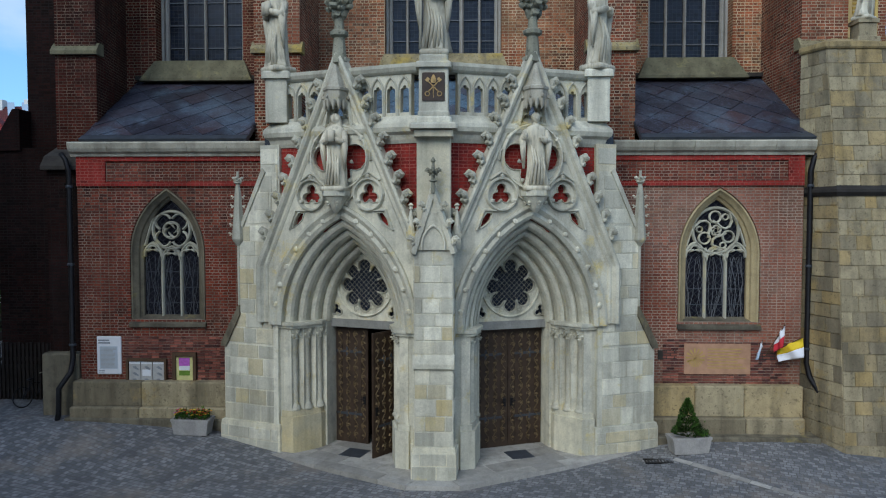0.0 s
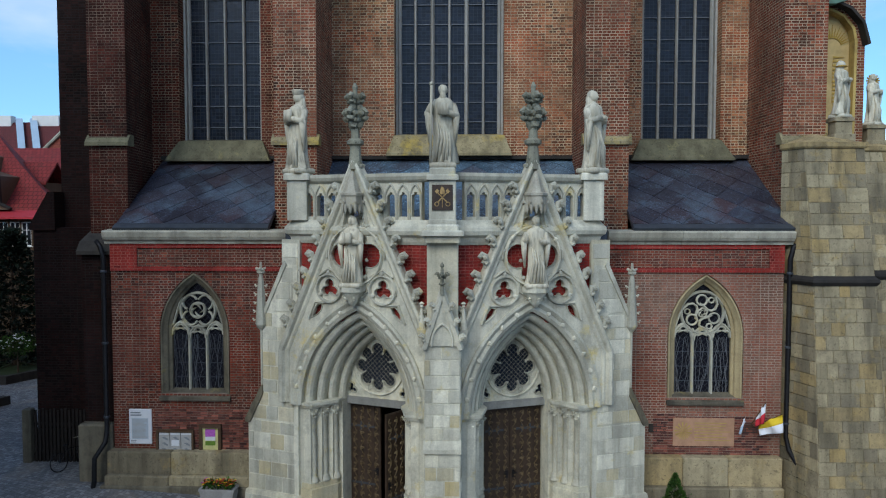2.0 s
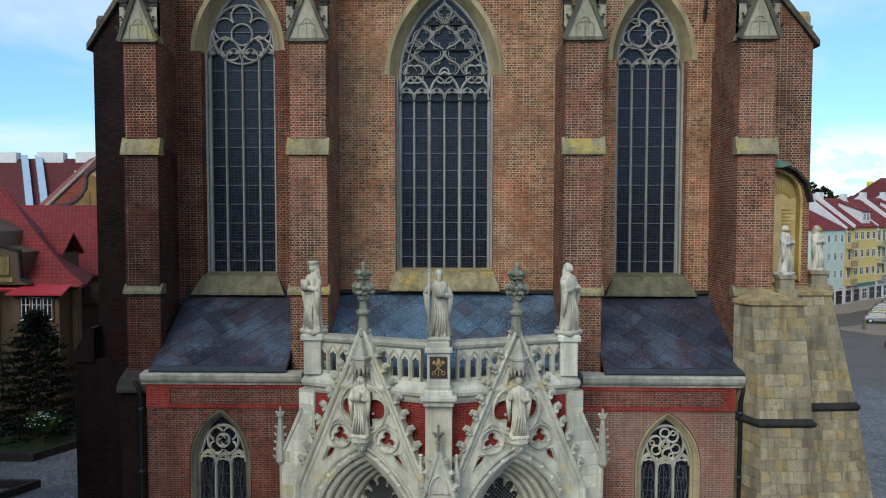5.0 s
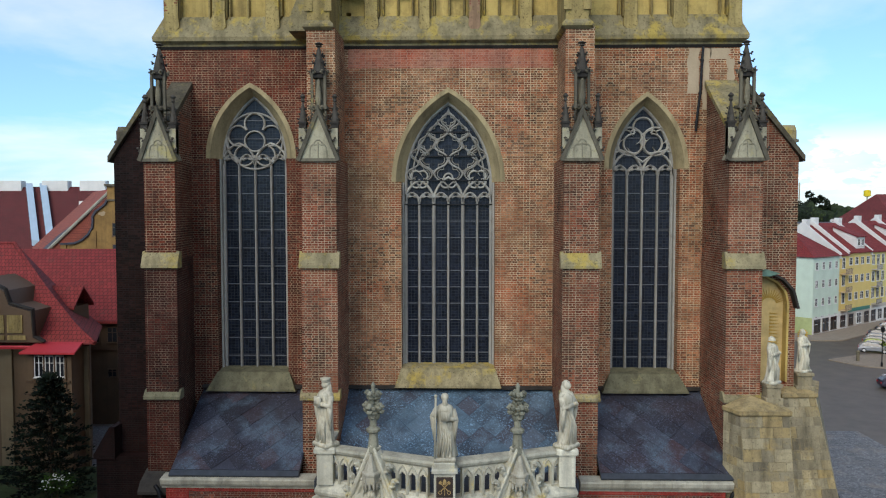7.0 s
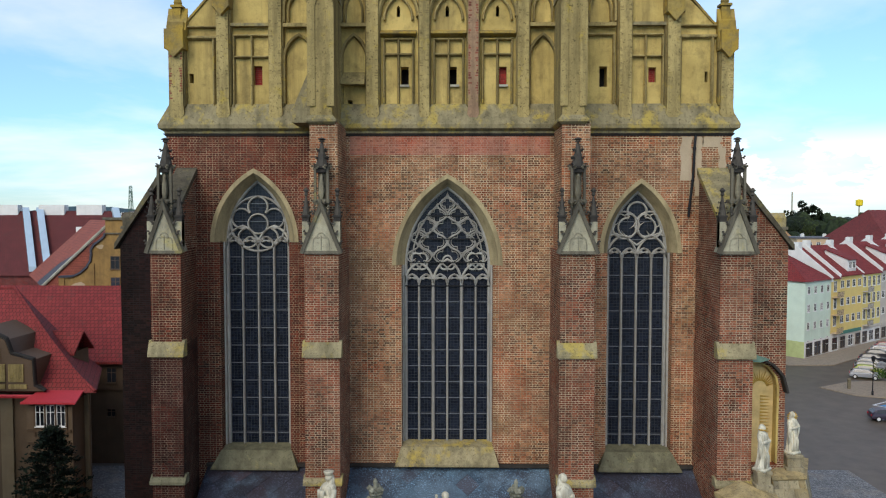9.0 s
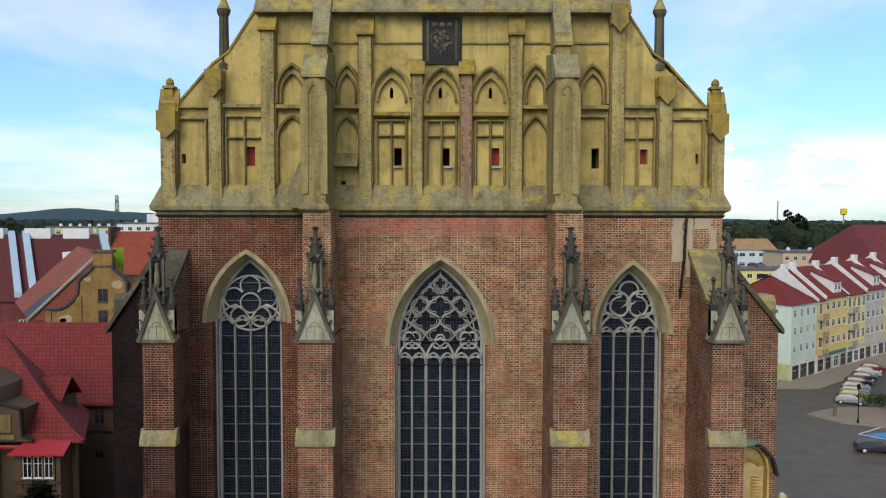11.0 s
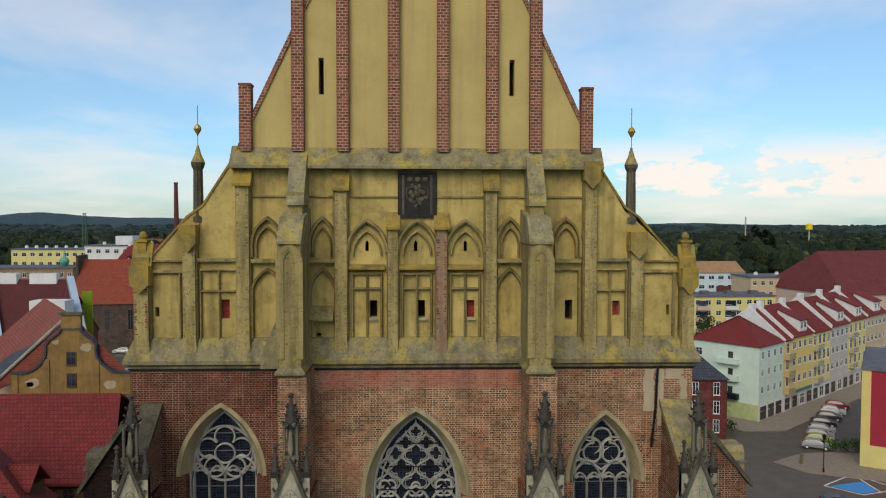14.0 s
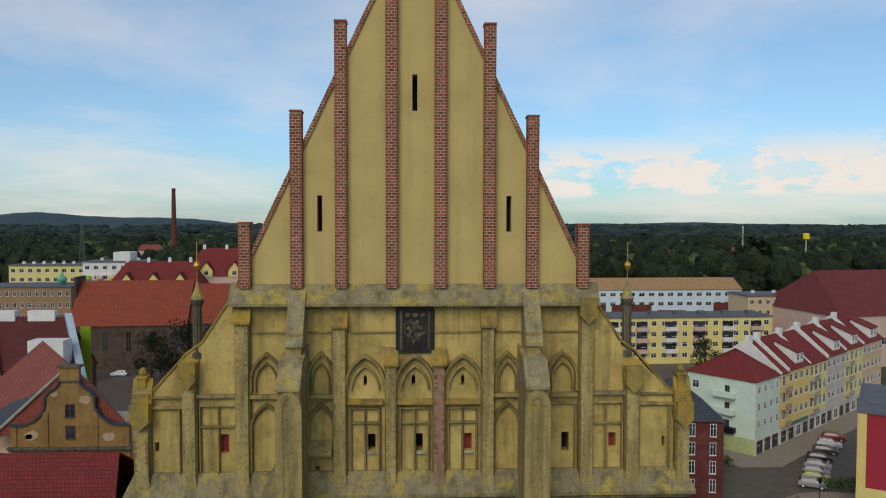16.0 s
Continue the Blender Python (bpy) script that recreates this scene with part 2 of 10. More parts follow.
def cobble_surface():
    s = Surface("granite_setts", 0.75)
    uv = node(s.t, "ShaderNodeMapping", {"Vector": s.pos, "Rotation": (0, 0, 0.35)}).outputs[0]
    wob = node(s.t, "ShaderNodeVectorMath", {0: node(s.t, "ShaderNodeTexNoise", {"Vector": uv, "Scale": 1.6, "Detail": 3.0}).outputs[1], 1: (0.16, 0.16, 0.0)}, operation="MULTIPLY").outputs[0]
    uv = node(s.t, "ShaderNodeVectorMath", {0: uv, 1: wob}, operation="ADD").outputs[0]
    br = node(s.t, "ShaderNodeTexBrick", {"Vector": uv, "Color1": (0.62, 0.62, 0.64, 1), "Color2": (1.45, 1.43, 1.38, 1), "Mortar": (0.55, 0.52, 0.47, 1), "Scale": 1.0, "Mortar Size": 0.014, "Mortar Smooth": 0.3, "Bias": -0.15, "Brick Width": 0.19, "Row Height": 0.15}, offset=0.5, squash=0.8, squash_frequency=3)
    base = s.mix(s.noise(0.25, 6.0, 0.65), (0.12, 0.128, 0.14), (0.29, 0.295, 0.295))
    base = s.mix(1.0, base, br.outputs["Color"], "MULTIPLY")
    base = s.mix(s.ramp(s.noise(0.9, 6.0, 0.7), (0.5, 0.0), (0.7, 0.6)), base, (0.075, 0.075, 0.077))
    base = s.mix(s.ramp(s.noise(0.4, 5.0, 0.7), (0.52, 0.0), (0.66, 0.55)), base, (0.27, 0.23, 0.18))
    base = s.mix(s.ramp(s.noise(4.5, 5.0, 0.75), (0.64, 0.0), (0.7, 0.7)), base, (0.40, 0.40, 0.40))
    fine = s.noise(22.0, 4.0)
    base = s.mix(0.5, base, s.ramp(fine, (0.3, 0.7), (0.7, 1.25)), "MULTIPLY")
    return s.done(base, maths(s.t, "SUBTRACT", fine, maths(s.t, "MULTIPLY", br.outputs["Fac"], 0.8)), 0.7, 0.02)


def ground_surface():
    """Asphalt and fields near, woodland green far away."""
    s = Surface("town_ground", 0.95)
    n = s.noise(0.03, 6.0, 0.6)
    base = s.mix(s.ramp(n, (0.4, 0.0), (0.6, 1.0)), (0.035, 0.05, 0.02), (0.06, 0.075, 0.03))
    far = s.noise(0.004, 5.0, 0.6)
    base = s.mix(s.ramp(far, (0.55, 0.0), (0.62, 0.6)), base, (0.16, 0.15, 0.06))
    return s.done(base, s.noise(0.6, 5.0), 0.6, 0.3)


def tile_surface(name, light, dark, pitch=0.3, moss=(0.05, 0.04, 0.03)):
    s = Surface(name, 0.8)
    br = node(s.t, "ShaderNodeTexBrick", {"Vector": s.wall_uv(), "Color1": (0.82, 0.82, 0.82, 1), "Color2": (1.12, 1.12, 1.12, 1), "Mortar": (0.45, 0.45, 0.45, 1), "Scale": 1.0, "Mortar Size": 0.022, "Brick Width": pitch * 0.8, "Row Height": pitch}, offset=0.5)
    base = s.mix(s.noise(0.3, 5.0, 0.6), light, dark)
    base = s.mix(1.0, base, br.outputs["Color"], "MULTIPLY")
    base = s.mix(s.ramp(s.noise(0.7, 5.0, 0.7), (0.55, 0.0), (0.75, 0.5)), base, moss)
    return s.done(base, maths(s.t, "MULTIPLY", br.outputs["Fac"], -1.0), 0.5, 0.03)


def leaf_surface(name, light, dark):
    s = Surface(name, 0.8, 0.0, 0.2)
    base = s.mix(s.island(), dark, light)
    base = s.mix(1.0, base, s.ramp(s.noise(0.55, 7.0, 0.78), (0.4, 0.3), (0.62, 1.4)), "MULTIPLY")
    base = s.mix(1.0, base, s.ramp(s.random(), (0.0, 0.7), (1.0, 1.25)), "MULTIPLY")
    return s.done(base)


BRICK = brick_surface("old_brick", (0.37, 0.13, 0.068), (0.15, 0.045, 0.028), (0.03, 0.021, 0.019), (0.44, 0.35, 0.24), 0.38, 0.27, 0.1, stain=0.5, joint=0.0125, soiled=0.8)
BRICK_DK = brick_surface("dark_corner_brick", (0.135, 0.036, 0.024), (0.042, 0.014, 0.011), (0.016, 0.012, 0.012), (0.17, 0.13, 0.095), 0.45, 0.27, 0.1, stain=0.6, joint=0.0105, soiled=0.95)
BRICK_UP = brick_surface("upper_brick", (0.53, 0.235, 0.118), (0.23, 0.088, 0.048), (0.055, 0.038, 0.03), (0.60, 0.48, 0.31), 0.36, 0.27, 0.105, stain=0.5, joint=0.0125, soiled=0.85)
BRICK_LOW = brick_surface("chapel_brick", (0.34, 0.09, 0.052), (0.11, 0.028, 0.021), (0.018, 0.016, 0.018), (0.28, 0.22, 0.17), 0.48, 0.26, 0.09, stain=0.5, joint=0.011, soiled=0.8)
BRICK_BUFF = brick_surface("patched_brick", (0.37, 0.16, 0.10), (0.15, 0.055, 0.04), (0.035, 0.028, 0.028), (0.38, 0.30, 0.23), 0.45, 0.26, 0.09, stain=0.6, tint=(0.40, 0.22, 0.16), joint=0.012, soiled=0.6)
# near-black brick copy: soot and the left corner's shade, both in the colour
BRICK_SOOT_SHADE = brick_surface("sooty_shaded_brick", (0.035, 0.014, 0.012), (0.018, 0.009, 0.008), (0.006, 0.005, 0.005), (0.022, 0.018, 0.016), 0.45, 0.27, 0.1, stain=0.5, joint=0.011)
BRICK_RED = brick_surface("red_painted_brick", (0.34, 0.04, 0.032), (0.24, 0.026, 0.023), (0.14, 0.02, 0.018), (0.34, 0.11, 0.085), 0.12, 0.25, 0.095, stain=0.4, joint=0.011)
BRICK_PIL = brick_surface("pilaster_brick", (0.36, 0.11, 0.065), (0.23, 0.065, 0.042), (0.10, 0.04, 0.03), (0.50, 0.39, 0.25), 0.22, 0.28, 0.14, stain=0.3, joint=0.02)
PIECE = stone_surface("single_brick", (0.46, 0.16, 0.105), (0.075, 0.032, 0.03), None, 0.6, 0.3, "random", 0.55)
PIECE_I = stone_surface("joined_brick", (0.42, 0.125, 0.07), (0.20, 0.055, 0.038), None, 0.6, 0.3, "island", 0.4)
MORTAR = plain_surface("lime_mortar", (0.44, 0.34, 0.23), 0.95, 0, 0.3, 3.0)
ASHLAR = stone_surface("pale_ashlar", (0.82, 0.795, 0.635), (0.57, 0.56, 0.45), (0.58, 0.49, 0.2), 0.60, 0.45, "random", 0.34, warm=(0.56, 0.45, 0.20))
CARVED = stone_surface("carved_sandstone", (0.82, 0.79, 0.625), (0.44, 0.435, 0.35), (0.60, 0.49, 0.19), 0.57, 0.45, "island", 0.2)
STATUE = stone_surface("statue_stone", (0.80, 0.75, 0.58), (0.50, 0.47, 0.36), None, 0.6, 0.4, "random", 0.08, folds=5.0)
OLDSTONE = stone_surface("weathered_sandstone", (0.50, 0.425, 0.255), (0.24, 0.205, 0.135), (0.34, 0.25, 0.10), 0.56, 0.65, "random", 0.38, pits=0.55, warm=(0.45, 0.32, 0.12))
COPING = stone_surface("lichened_coping", (0.50, 0.43, 0.25), (0.20, 0.165, 0.085), (0.43, 0.32, 0.07), 0.5, 0.6, "island", 0.15, pits=0.7)
COPING_Y = stone_surface("yellow_lichen_coping", (0.39, 0.285, 0.085), (0.22, 0.16, 0.06), (0.38, 0.25, 0.04), 0.44, 0.45, "random", 0.2, pits=0.4)
TRIM = stone_surface("pale_cornice_stone", (0.60, 0.565, 0.45), (0.36, 0.345, 0.27), (0.45, 0.40, 0.2), 0.62, 0.5, "random", 0.12)
WINSTONE = stone_surface("window_stone", (0.60, 0.49, 0.27), (0.36, 0.29, 0.16), None, 0.6, 0.5, "island", 0.15)
TRACERY = stone_surface("tracery_stone", (0.56, 0.54, 0.47), (0.32, 0.31, 0.28), None, 0.6, 0.35, "island", 0.1)
DARKSTONE = stone_surface("sooty_stone", (0.10, 0.088, 0.07), (0.022, 0.02, 0.019), None, 0.6, 0.5, "island", 0.3)
WORN = stone_surface("worn_grey_stone", (0.33, 0.29, 0.19), (0.075, 0.068, 0.055), (0.30, 0.25, 0.08), 0.6, 0.75, "island", 0.3)
PLASTER = plaster_surface("yellow_gable_plaster", (0.56, 0.425, 0.16), (0.46, 0.345, 0.13), (0.33, 0.26, 0.12), streak=0.55)
PLASTER_LOW = plaster_surface("ochre_blind_plaster", (0.59, 0.44, 0.15), (0.36, 0.26, 0.082), (0.15, 0.11, 0.045), streak=0.95, grime=0.55)
RENDER = stone_surface("ochre_render", (0.54, 0.42, 0.17), (0.25, 0.19, 0.075), (0.44, 0.32, 0.05), 0.58, 0.62, "island", 0.14, pits=0.8)
RENDER_P = stone_surface("pinkish_render", (0.42, 0.27, 0.16), (0.30, 0.18, 0.11), (0.42, 0.33, 0.1), 0.6, 0.45, "island", 0.1, pits=0.5)
SLATE = slate_surface("blue_grey_slate", (0.015, 0.017, 0.026), (0.040, 0.048, 0.070), 0.62)
SLATE_B = slate_surface("worn_teal_slate", (0.030, 0.055, 0.085), (0.095, 0.16, 0.22), 0.9)
LEAD = plain_surface("lead_flashing", (0.06, 0.07, 0.085), 0.5, 0.3, 0.3, 3.0)
GLASS = glass_surface("leaded_glass", (0.013, 0.017, 0.028), (0.16, 0.14))
GLASS_D = glass_surface("figured_glass", (0.010, 0.010, 0.016), (0.13, 0.19), True, 0.4)
GLASS_T = glass_surface("rose_glass", (0.008, 0.014, 0.03), (0.075, 0.075), True, 0.3)
IRON = plain_surface("iron", (0.02, 0.02, 0.022), 0.5, 0.6, 0.3, 8.0)
WOOD = plain_surface("oak_door", (0.05, 0.032, 0.02), 0.6, 0.0, 0.45, 3.0, 0.3)
# near-black stand-in for unlit rooms: their shade is this colour
DARK = plain_surface("unlit_interior_black", (0.012, 0.011, 0.011), 0.95, 0.0, 0.2, 2.0, 0.0)
SETTS = cobble_surface()
PAVE = stone_surface("granite_slab", (0.47, 0.455, 0.405), (0.32, 0.31, 0.28), None, 0.6, 0.3, "random", 0.3)
GROUND = ground_surface()
ASPHALT = plain_surface("asphalt", (0.105, 0.082, 0.06), 0.55, 0.0, 0.3, 0.5, 0.3, 0.5)
ROOF_RED = tile_surface("red_roof_tile", (0.26, 0.035, 0.031), (0.16, 0.022, 0.021))
ROOF_OLD = tile_surface("old_clay_tile", (0.34, 0.09, 0.055), (0.20, 0.05, 0.035))
GOLD = plain_surface("gilding", (0.50, 0.32, 0.07), 0.45, 0.6, 0.1, 5.0)
BRONZE = plain_surface("worn_bronze", (0.19, 0.14, 0.075), 0.5, 0.5, 0.4, 9.0)
BLACKSTONE = plain_surface("black_slab", (0.022, 0.02, 0.018), 0.7, 0, 0.5, 3.0, 0.4)
SADDLE = plain_surface("grey_saddle_bar", (0.13, 0.14, 0.155), 0.7, 0, 0.2)

GABLET = stone_surface("gablet_stone", (0.60, 0.55, 0.38), (0.30, 0.28, 0.20), (0.40, 0.34, 0.14), 0.55, 0.6, "island", 0.2, pits=0.6)
PAVE_T = stone_surface("pinkish_paving", (0.34, 0.28, 0.21), (0.25, 0.20, 0.15), None, 0.6, 0.2, "random", 0.1)
SILL = stone_surface("grey_green_sill_stone", (0.25, 0.235, 0.14), (0.115, 0.11, 0.07), (0.30, 0.27, 0.12), 0.58, 0.5, "island", 0.15, pits=0.5)
WINGREY = stone_surface("grey_lintel_stone", (0.36, 0.36, 0.32), (0.24, 0.24, 0.22), None, 0.6, 0.3, "random", 0.1)
COPING_D = stone_surface("mossy_dark_coping", (0.19, 0.165, 0.105), (0.07, 0.06, 0.042), (0.17, 0.145, 0.06), 0.58, 0.6, "island", 0.2, pits=0.7)
BRICK_PINK = brick_surface("newer_pink_brick", (0.46, 0.20, 0.135), (0.34, 0.125, 0.08), (0.20, 0.07, 0.05), (0.44, 0.27, 0.2), 0.15, 0.27, 0.105, stain=0.3, joint=0.009, soiled=0.3)
PATCH = plaster_surface("buff_repair_mortar", (0.46, 0.36, 0.24), (0.36, 0.28, 0.18), (0.24, 0.18, 0.12), streak=0.5)
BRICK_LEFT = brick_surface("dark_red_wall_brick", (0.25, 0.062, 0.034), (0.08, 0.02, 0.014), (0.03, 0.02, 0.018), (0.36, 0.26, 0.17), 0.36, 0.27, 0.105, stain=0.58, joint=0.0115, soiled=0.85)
FINIAL = stone_surface("dark_leaf_stone", (0.44, 0.43, 0.32), (0.16, 0.165, 0.125), (0.40, 0.37, 0.2), 0.6, 0.5, "island", 0.2, pits=0.6)
OLDWOOD = plain_surface("blackened_fence_wood", (0.022, 0.017, 0.014), 0.85, 0, 0.4, 5.0)

# ---- mesh helpers ----


def link(name, bm, material, parent=None, label="", smooth=False):
    me = bpy.data.meshes.new(name)
    bmesh.ops.recalc_face_normals(bm, faces=bm.faces[:])
    bm.to_mesh(me)
    bm.free()
    for m in material if isinstance(material, (list, tuple)) else [material]:
        me.materials.append(m)
    if smooth:
        me.shade_smooth()
    ob = new(name, me)
    if parent is not None:
        ob.parent = parent
    if label:
        tagged(ob, label)
    return ob


def part(name, bm, material, parent, label="", smooth=False):
    return link(name, bm, material, parent, label, smooth)


def thing(name, label, category, at=(0, 0, 0), group="", kind=""):
    ob = new(name)
    ob.location = at
    ob.empty_display_size = 0.2
    return tagged(ob, label, category, group, kind)


def face(x, y, z):
    return (x, y, z)


def at_front(y0):
    """Maps (u, v, depth) to a wall that faces the camera at y0; depth goes into the wall."""
    return lambda u, v, d=0.0: Vector((u, y0 + d, v))


COS, SIN = math.cos(radians(20)), math.sin(radians(20))


def at_wing(s, d0=0.0):
    """Maps (u, v, depth) to a wing of the porch: s = -1 or 1, u outwards from the middle."""
    return lambda u, v, d=0.0: Vector((s * (u * COS - (d + d0) * SIN), 19.68 + u * SIN + (d + d0) * COS, v))


def box(bm, x0, x1, y0, y1, z0, z1, taper=0.0, tf=None):
    """A box, its top drawn in by taper."""
    c = []
    for z, k in ((z0, 0.0), (z1, taper)):
        c += [(x0 + k, y0 + k, z), (x1 - k, y0 + k, z), (x1 - k, y1 - k, z), (x0 + k, y1 - k, z)]
    vs = [bm.verts.new(tf(*p) if tf else p) for p in c]
    for f in ((0, 1, 2, 3), (4, 5, 6, 7), (0, 1, 5, 4), (1, 2, 6, 5), (2, 3, 7, 6), (3, 0, 4, 7)):
        bm.faces.new([vs[i] for i in f])
    return vs


def soft_box(bm, x0, x1, y0, y1, z0, z1, r=0.02, tf=None):
    """A box with its upright and upper edges bevelled."""
    c = [(x0 + r, y0), (x1 - r, y0), (x1, y0 + r), (x1, y1 - r), (x1 - r, y1), (x0 + r, y1), (x0, y1 - r), (x0, y0 + r)]
    cx, cy = (x0 + x1) / 2, (y0 + y1) / 2
    kx, ky = 1 - 2 * r / max(x1 - x0, 1e-6), 1 - 2 * r / max(y1 - y0, 1e-6)
    rings = []
    for z, k in ((z0, 0), (z1 - r, 0), (z1, 1)):
        rings.append([bm.verts.new(p) for p in [(lambda q: tf(*q) if tf else q)((cx + (x - cx) * (kx if k else 1), cy + (y - cy) * (ky if k else 1), z)) for x, y in c]])
    for a, b in zip(rings, rings[1:]):
        for i in range(8):
            bm.faces.new((a[i], a[(i + 1) % 8], b[(i + 1) % 8], b[i]))
    bm.faces.new(rings[0])
    bm.faces.new(rings[-1])


def prism(bm, poly, tf, d0, d1):
    """A polygon (u, v), extruded from depth d0 to d1."""
    a = [bm.verts.new(tf(u, v, d0)) for u, v in poly]
    b = [bm.verts.new(tf(u, v, d1)) for u, v in poly]
    n = len(poly)
    bm.faces.new(a)
    bm.faces.new(b)
    for i in range(n):
        bm.faces.new((a[i], a[(i + 1) % n], b[(i + 1) % n], b[i]))


def slab(bm, loops, tf, d0, d1):
    """A plate with holes: the outer loop first, then the holes, all (u, v)."""
    tris = tessellate_polygon([[Vector((u, v, 0)) for u, v in lp] for lp in loops])
    flat = [p for lp in loops for p in lp]
    a = [bm.verts.new(tf(u, v, d0)) for u, v in flat]
    b = [bm.verts.new(tf(u, v, d1)) for u, v in flat]
    for t in tris:
        for side in (a, b):
            try:
                bm.faces.new([side[i] for i in t])
            except ValueError:
                pass
    k = 0
    for lp in loops:
        n = len(lp)
        for i in range(n):
            i0, i1 = k + i, k + (i + 1) % n
            bm.faces.new((a[i0], a[i1], b[i1], b[i0]))
        k += n


def arc(cx, cy, r, a0, a1, n=12):
    return [(cx + r * math.cos(radians(a0 + (a1 - a0) * i / n)), cy + r * math.sin(radians(a0 + (a1 - a0) * i / n))) for i in range(n + 1)]


def pointed(cx, spring, w, h, n=10):
    """A pointed arch of half width w and rise h, from its left to its right springing."""
    r = (w * w + h * h) / (2 * w)
    top = math.degrees(math.asin(min(1.0, h / r)))
    if h > r:
        top = 180 - top
    left = arc(cx - w + r, spring, r, 180, 180 - top, n)
    right = arc(cx + w - r, spring, r, top, 0, n)
    return left + right[1:]


def opening(cx, sill, spring, w, h, n=10):
    return [(cx - w, sill)] + pointed(cx, spring, w, h, n) + [(cx + w, sill)]


def sweep(bm, path, profile, tf, closed=False, d0=0.0, cap=True):
    """A moulding: profile points (offset to the path's left, depth) drawn along a path in (u, v)."""
    n = len(path)
    rings = []
    for i, (u, v) in enumerate(path):
        p = path[(i - 1) % n] if (closed or i) else path[i]
        q = path[(i + 1) % n] if (closed or i < n - 1) else path[i]
        a = Vector((u - p[0], v - p[1])) if (closed or i) else Vector((q[0] - u, q[1] - v))
        b = Vector((q[0] - u, q[1] - v)) if (closed or i < n - 1) else a
        a, b = a.normalized() if a.length > 1e-9 else b.normalized(), b.normalized() if b.length > 1e-9 else a.normalized()
        na, nb = Vector((-a.y, a.x)), Vector((-b.y, b.x))
        m = na + nb
        m = na if m.length < 1e-6 else m.normalized()
        k = 1.0 / max(0.35, m.dot(na))
        rings.append([bm.verts.new(tf(u + m.x * k * o, v + m.y * k * o, d0 + d)) for o, d in profile])
    np_ = len(profile)
    for i in range(n if closed else n - 1):
        r0, r1 = rings[i], rings[(i + 1) % n]
        for j in range(np_):
            bm.faces.new((r0[j], r0[(j + 1) % np_], r1[(j + 1) % np_], r1[j]))
    if cap and not closed:
        bm.faces.new(rings[0])
        bm.faces.new(rings[-1])


def rib(w, d):
    """The chamfered section of a tracery bar of width w and depth d."""
    h = w / 2
    return [(-h, d), (-h, d * 0.45), (-h * 0.35, 0.0), (h * 0.35, 0.0), (h, d * 0.45), (h, d)]


def lathe(bm, prof, at=(0, 0, 0), seg=10, sx=1.0, sy=1.0, turn=0.0):
    """A turned body: profile (radius, height)."""
    rings = []
    for r, z in prof:
        rings.append([bm.verts.new((at[0] + sx * r * math.cos(2 * math.pi * i / seg + turn), at[1] + sy * r * math.sin(2 * math.pi * i / seg + turn), at[2] + z)) for i in range(seg)])
    for a, b in zip(rings, rings[1:]):
        for i in range(seg):
            bm.faces.new((a[i], a[(i + 1) % seg], b[(i + 1) % seg], b[i]))
    bm.faces.new(rings[0])
    bm.faces.new(rings[-1])


def tube(bm, pts, r, seg=6):
    """A round bar along points; r may be a list."""
    pts = [Vector(p) for p in pts]
    rings = []
    for i, p in enumerate(pts):
        d = (pts[min(i + 1, len(pts) - 1)] - pts[max(i - 1, 0)]).normalized()
        a = d.orthogonal().normalized() if i == 0 else (axis - d * axis.dot(d)).normalized()
        axis = a
        b = d.cross(a)
        rr = r[i] if isinstance(r, (list, tuple)) else r
        rings.append([bm.verts.new(p + (a * math.cos(2 * math.pi * k / seg) + b * math.sin(2 * math.pi * k / seg)) * rr) for k in range(seg)])
    for a, b in zip(rings, rings[1:]):
        for i in range(seg):
            bm.faces.new((a[i], a[(i + 1) % seg], b[(i + 1) % seg], b[i]))
    bm.faces.new(rings[0])
    bm.faces.new(rings[-1])


def blob(bm, at, r, sx=1.0, sy=1.0, sz=1.0, sub=1, rough=0.0, seed=0):
    made = bmesh.ops.create_icosphere(bm, subdivisions=sub, radius=1.0)["verts"]
    rnd = random.Random(seed)
    for v in made:
        k = r * (1 + rough * rnd.uniform(-1, 1))
        v.co = Vector((at[0] + v.co.x * sx * k, at[1] + v.co.y * sy * k, at[2] + v.co.z * sz * k))


def grid_cut(bm, z0, z1, step):
    """Cuts a mesh along level planes, to give walls an even weave."""
    z = z0
    while z < z1:
        bmesh.ops.bisect_plane(bm, geom=bm.verts[:] + bm.edges[:] + bm.faces[:], plane_co=(0, 0, z), plane_no=(0, 0, 1))
        z += step


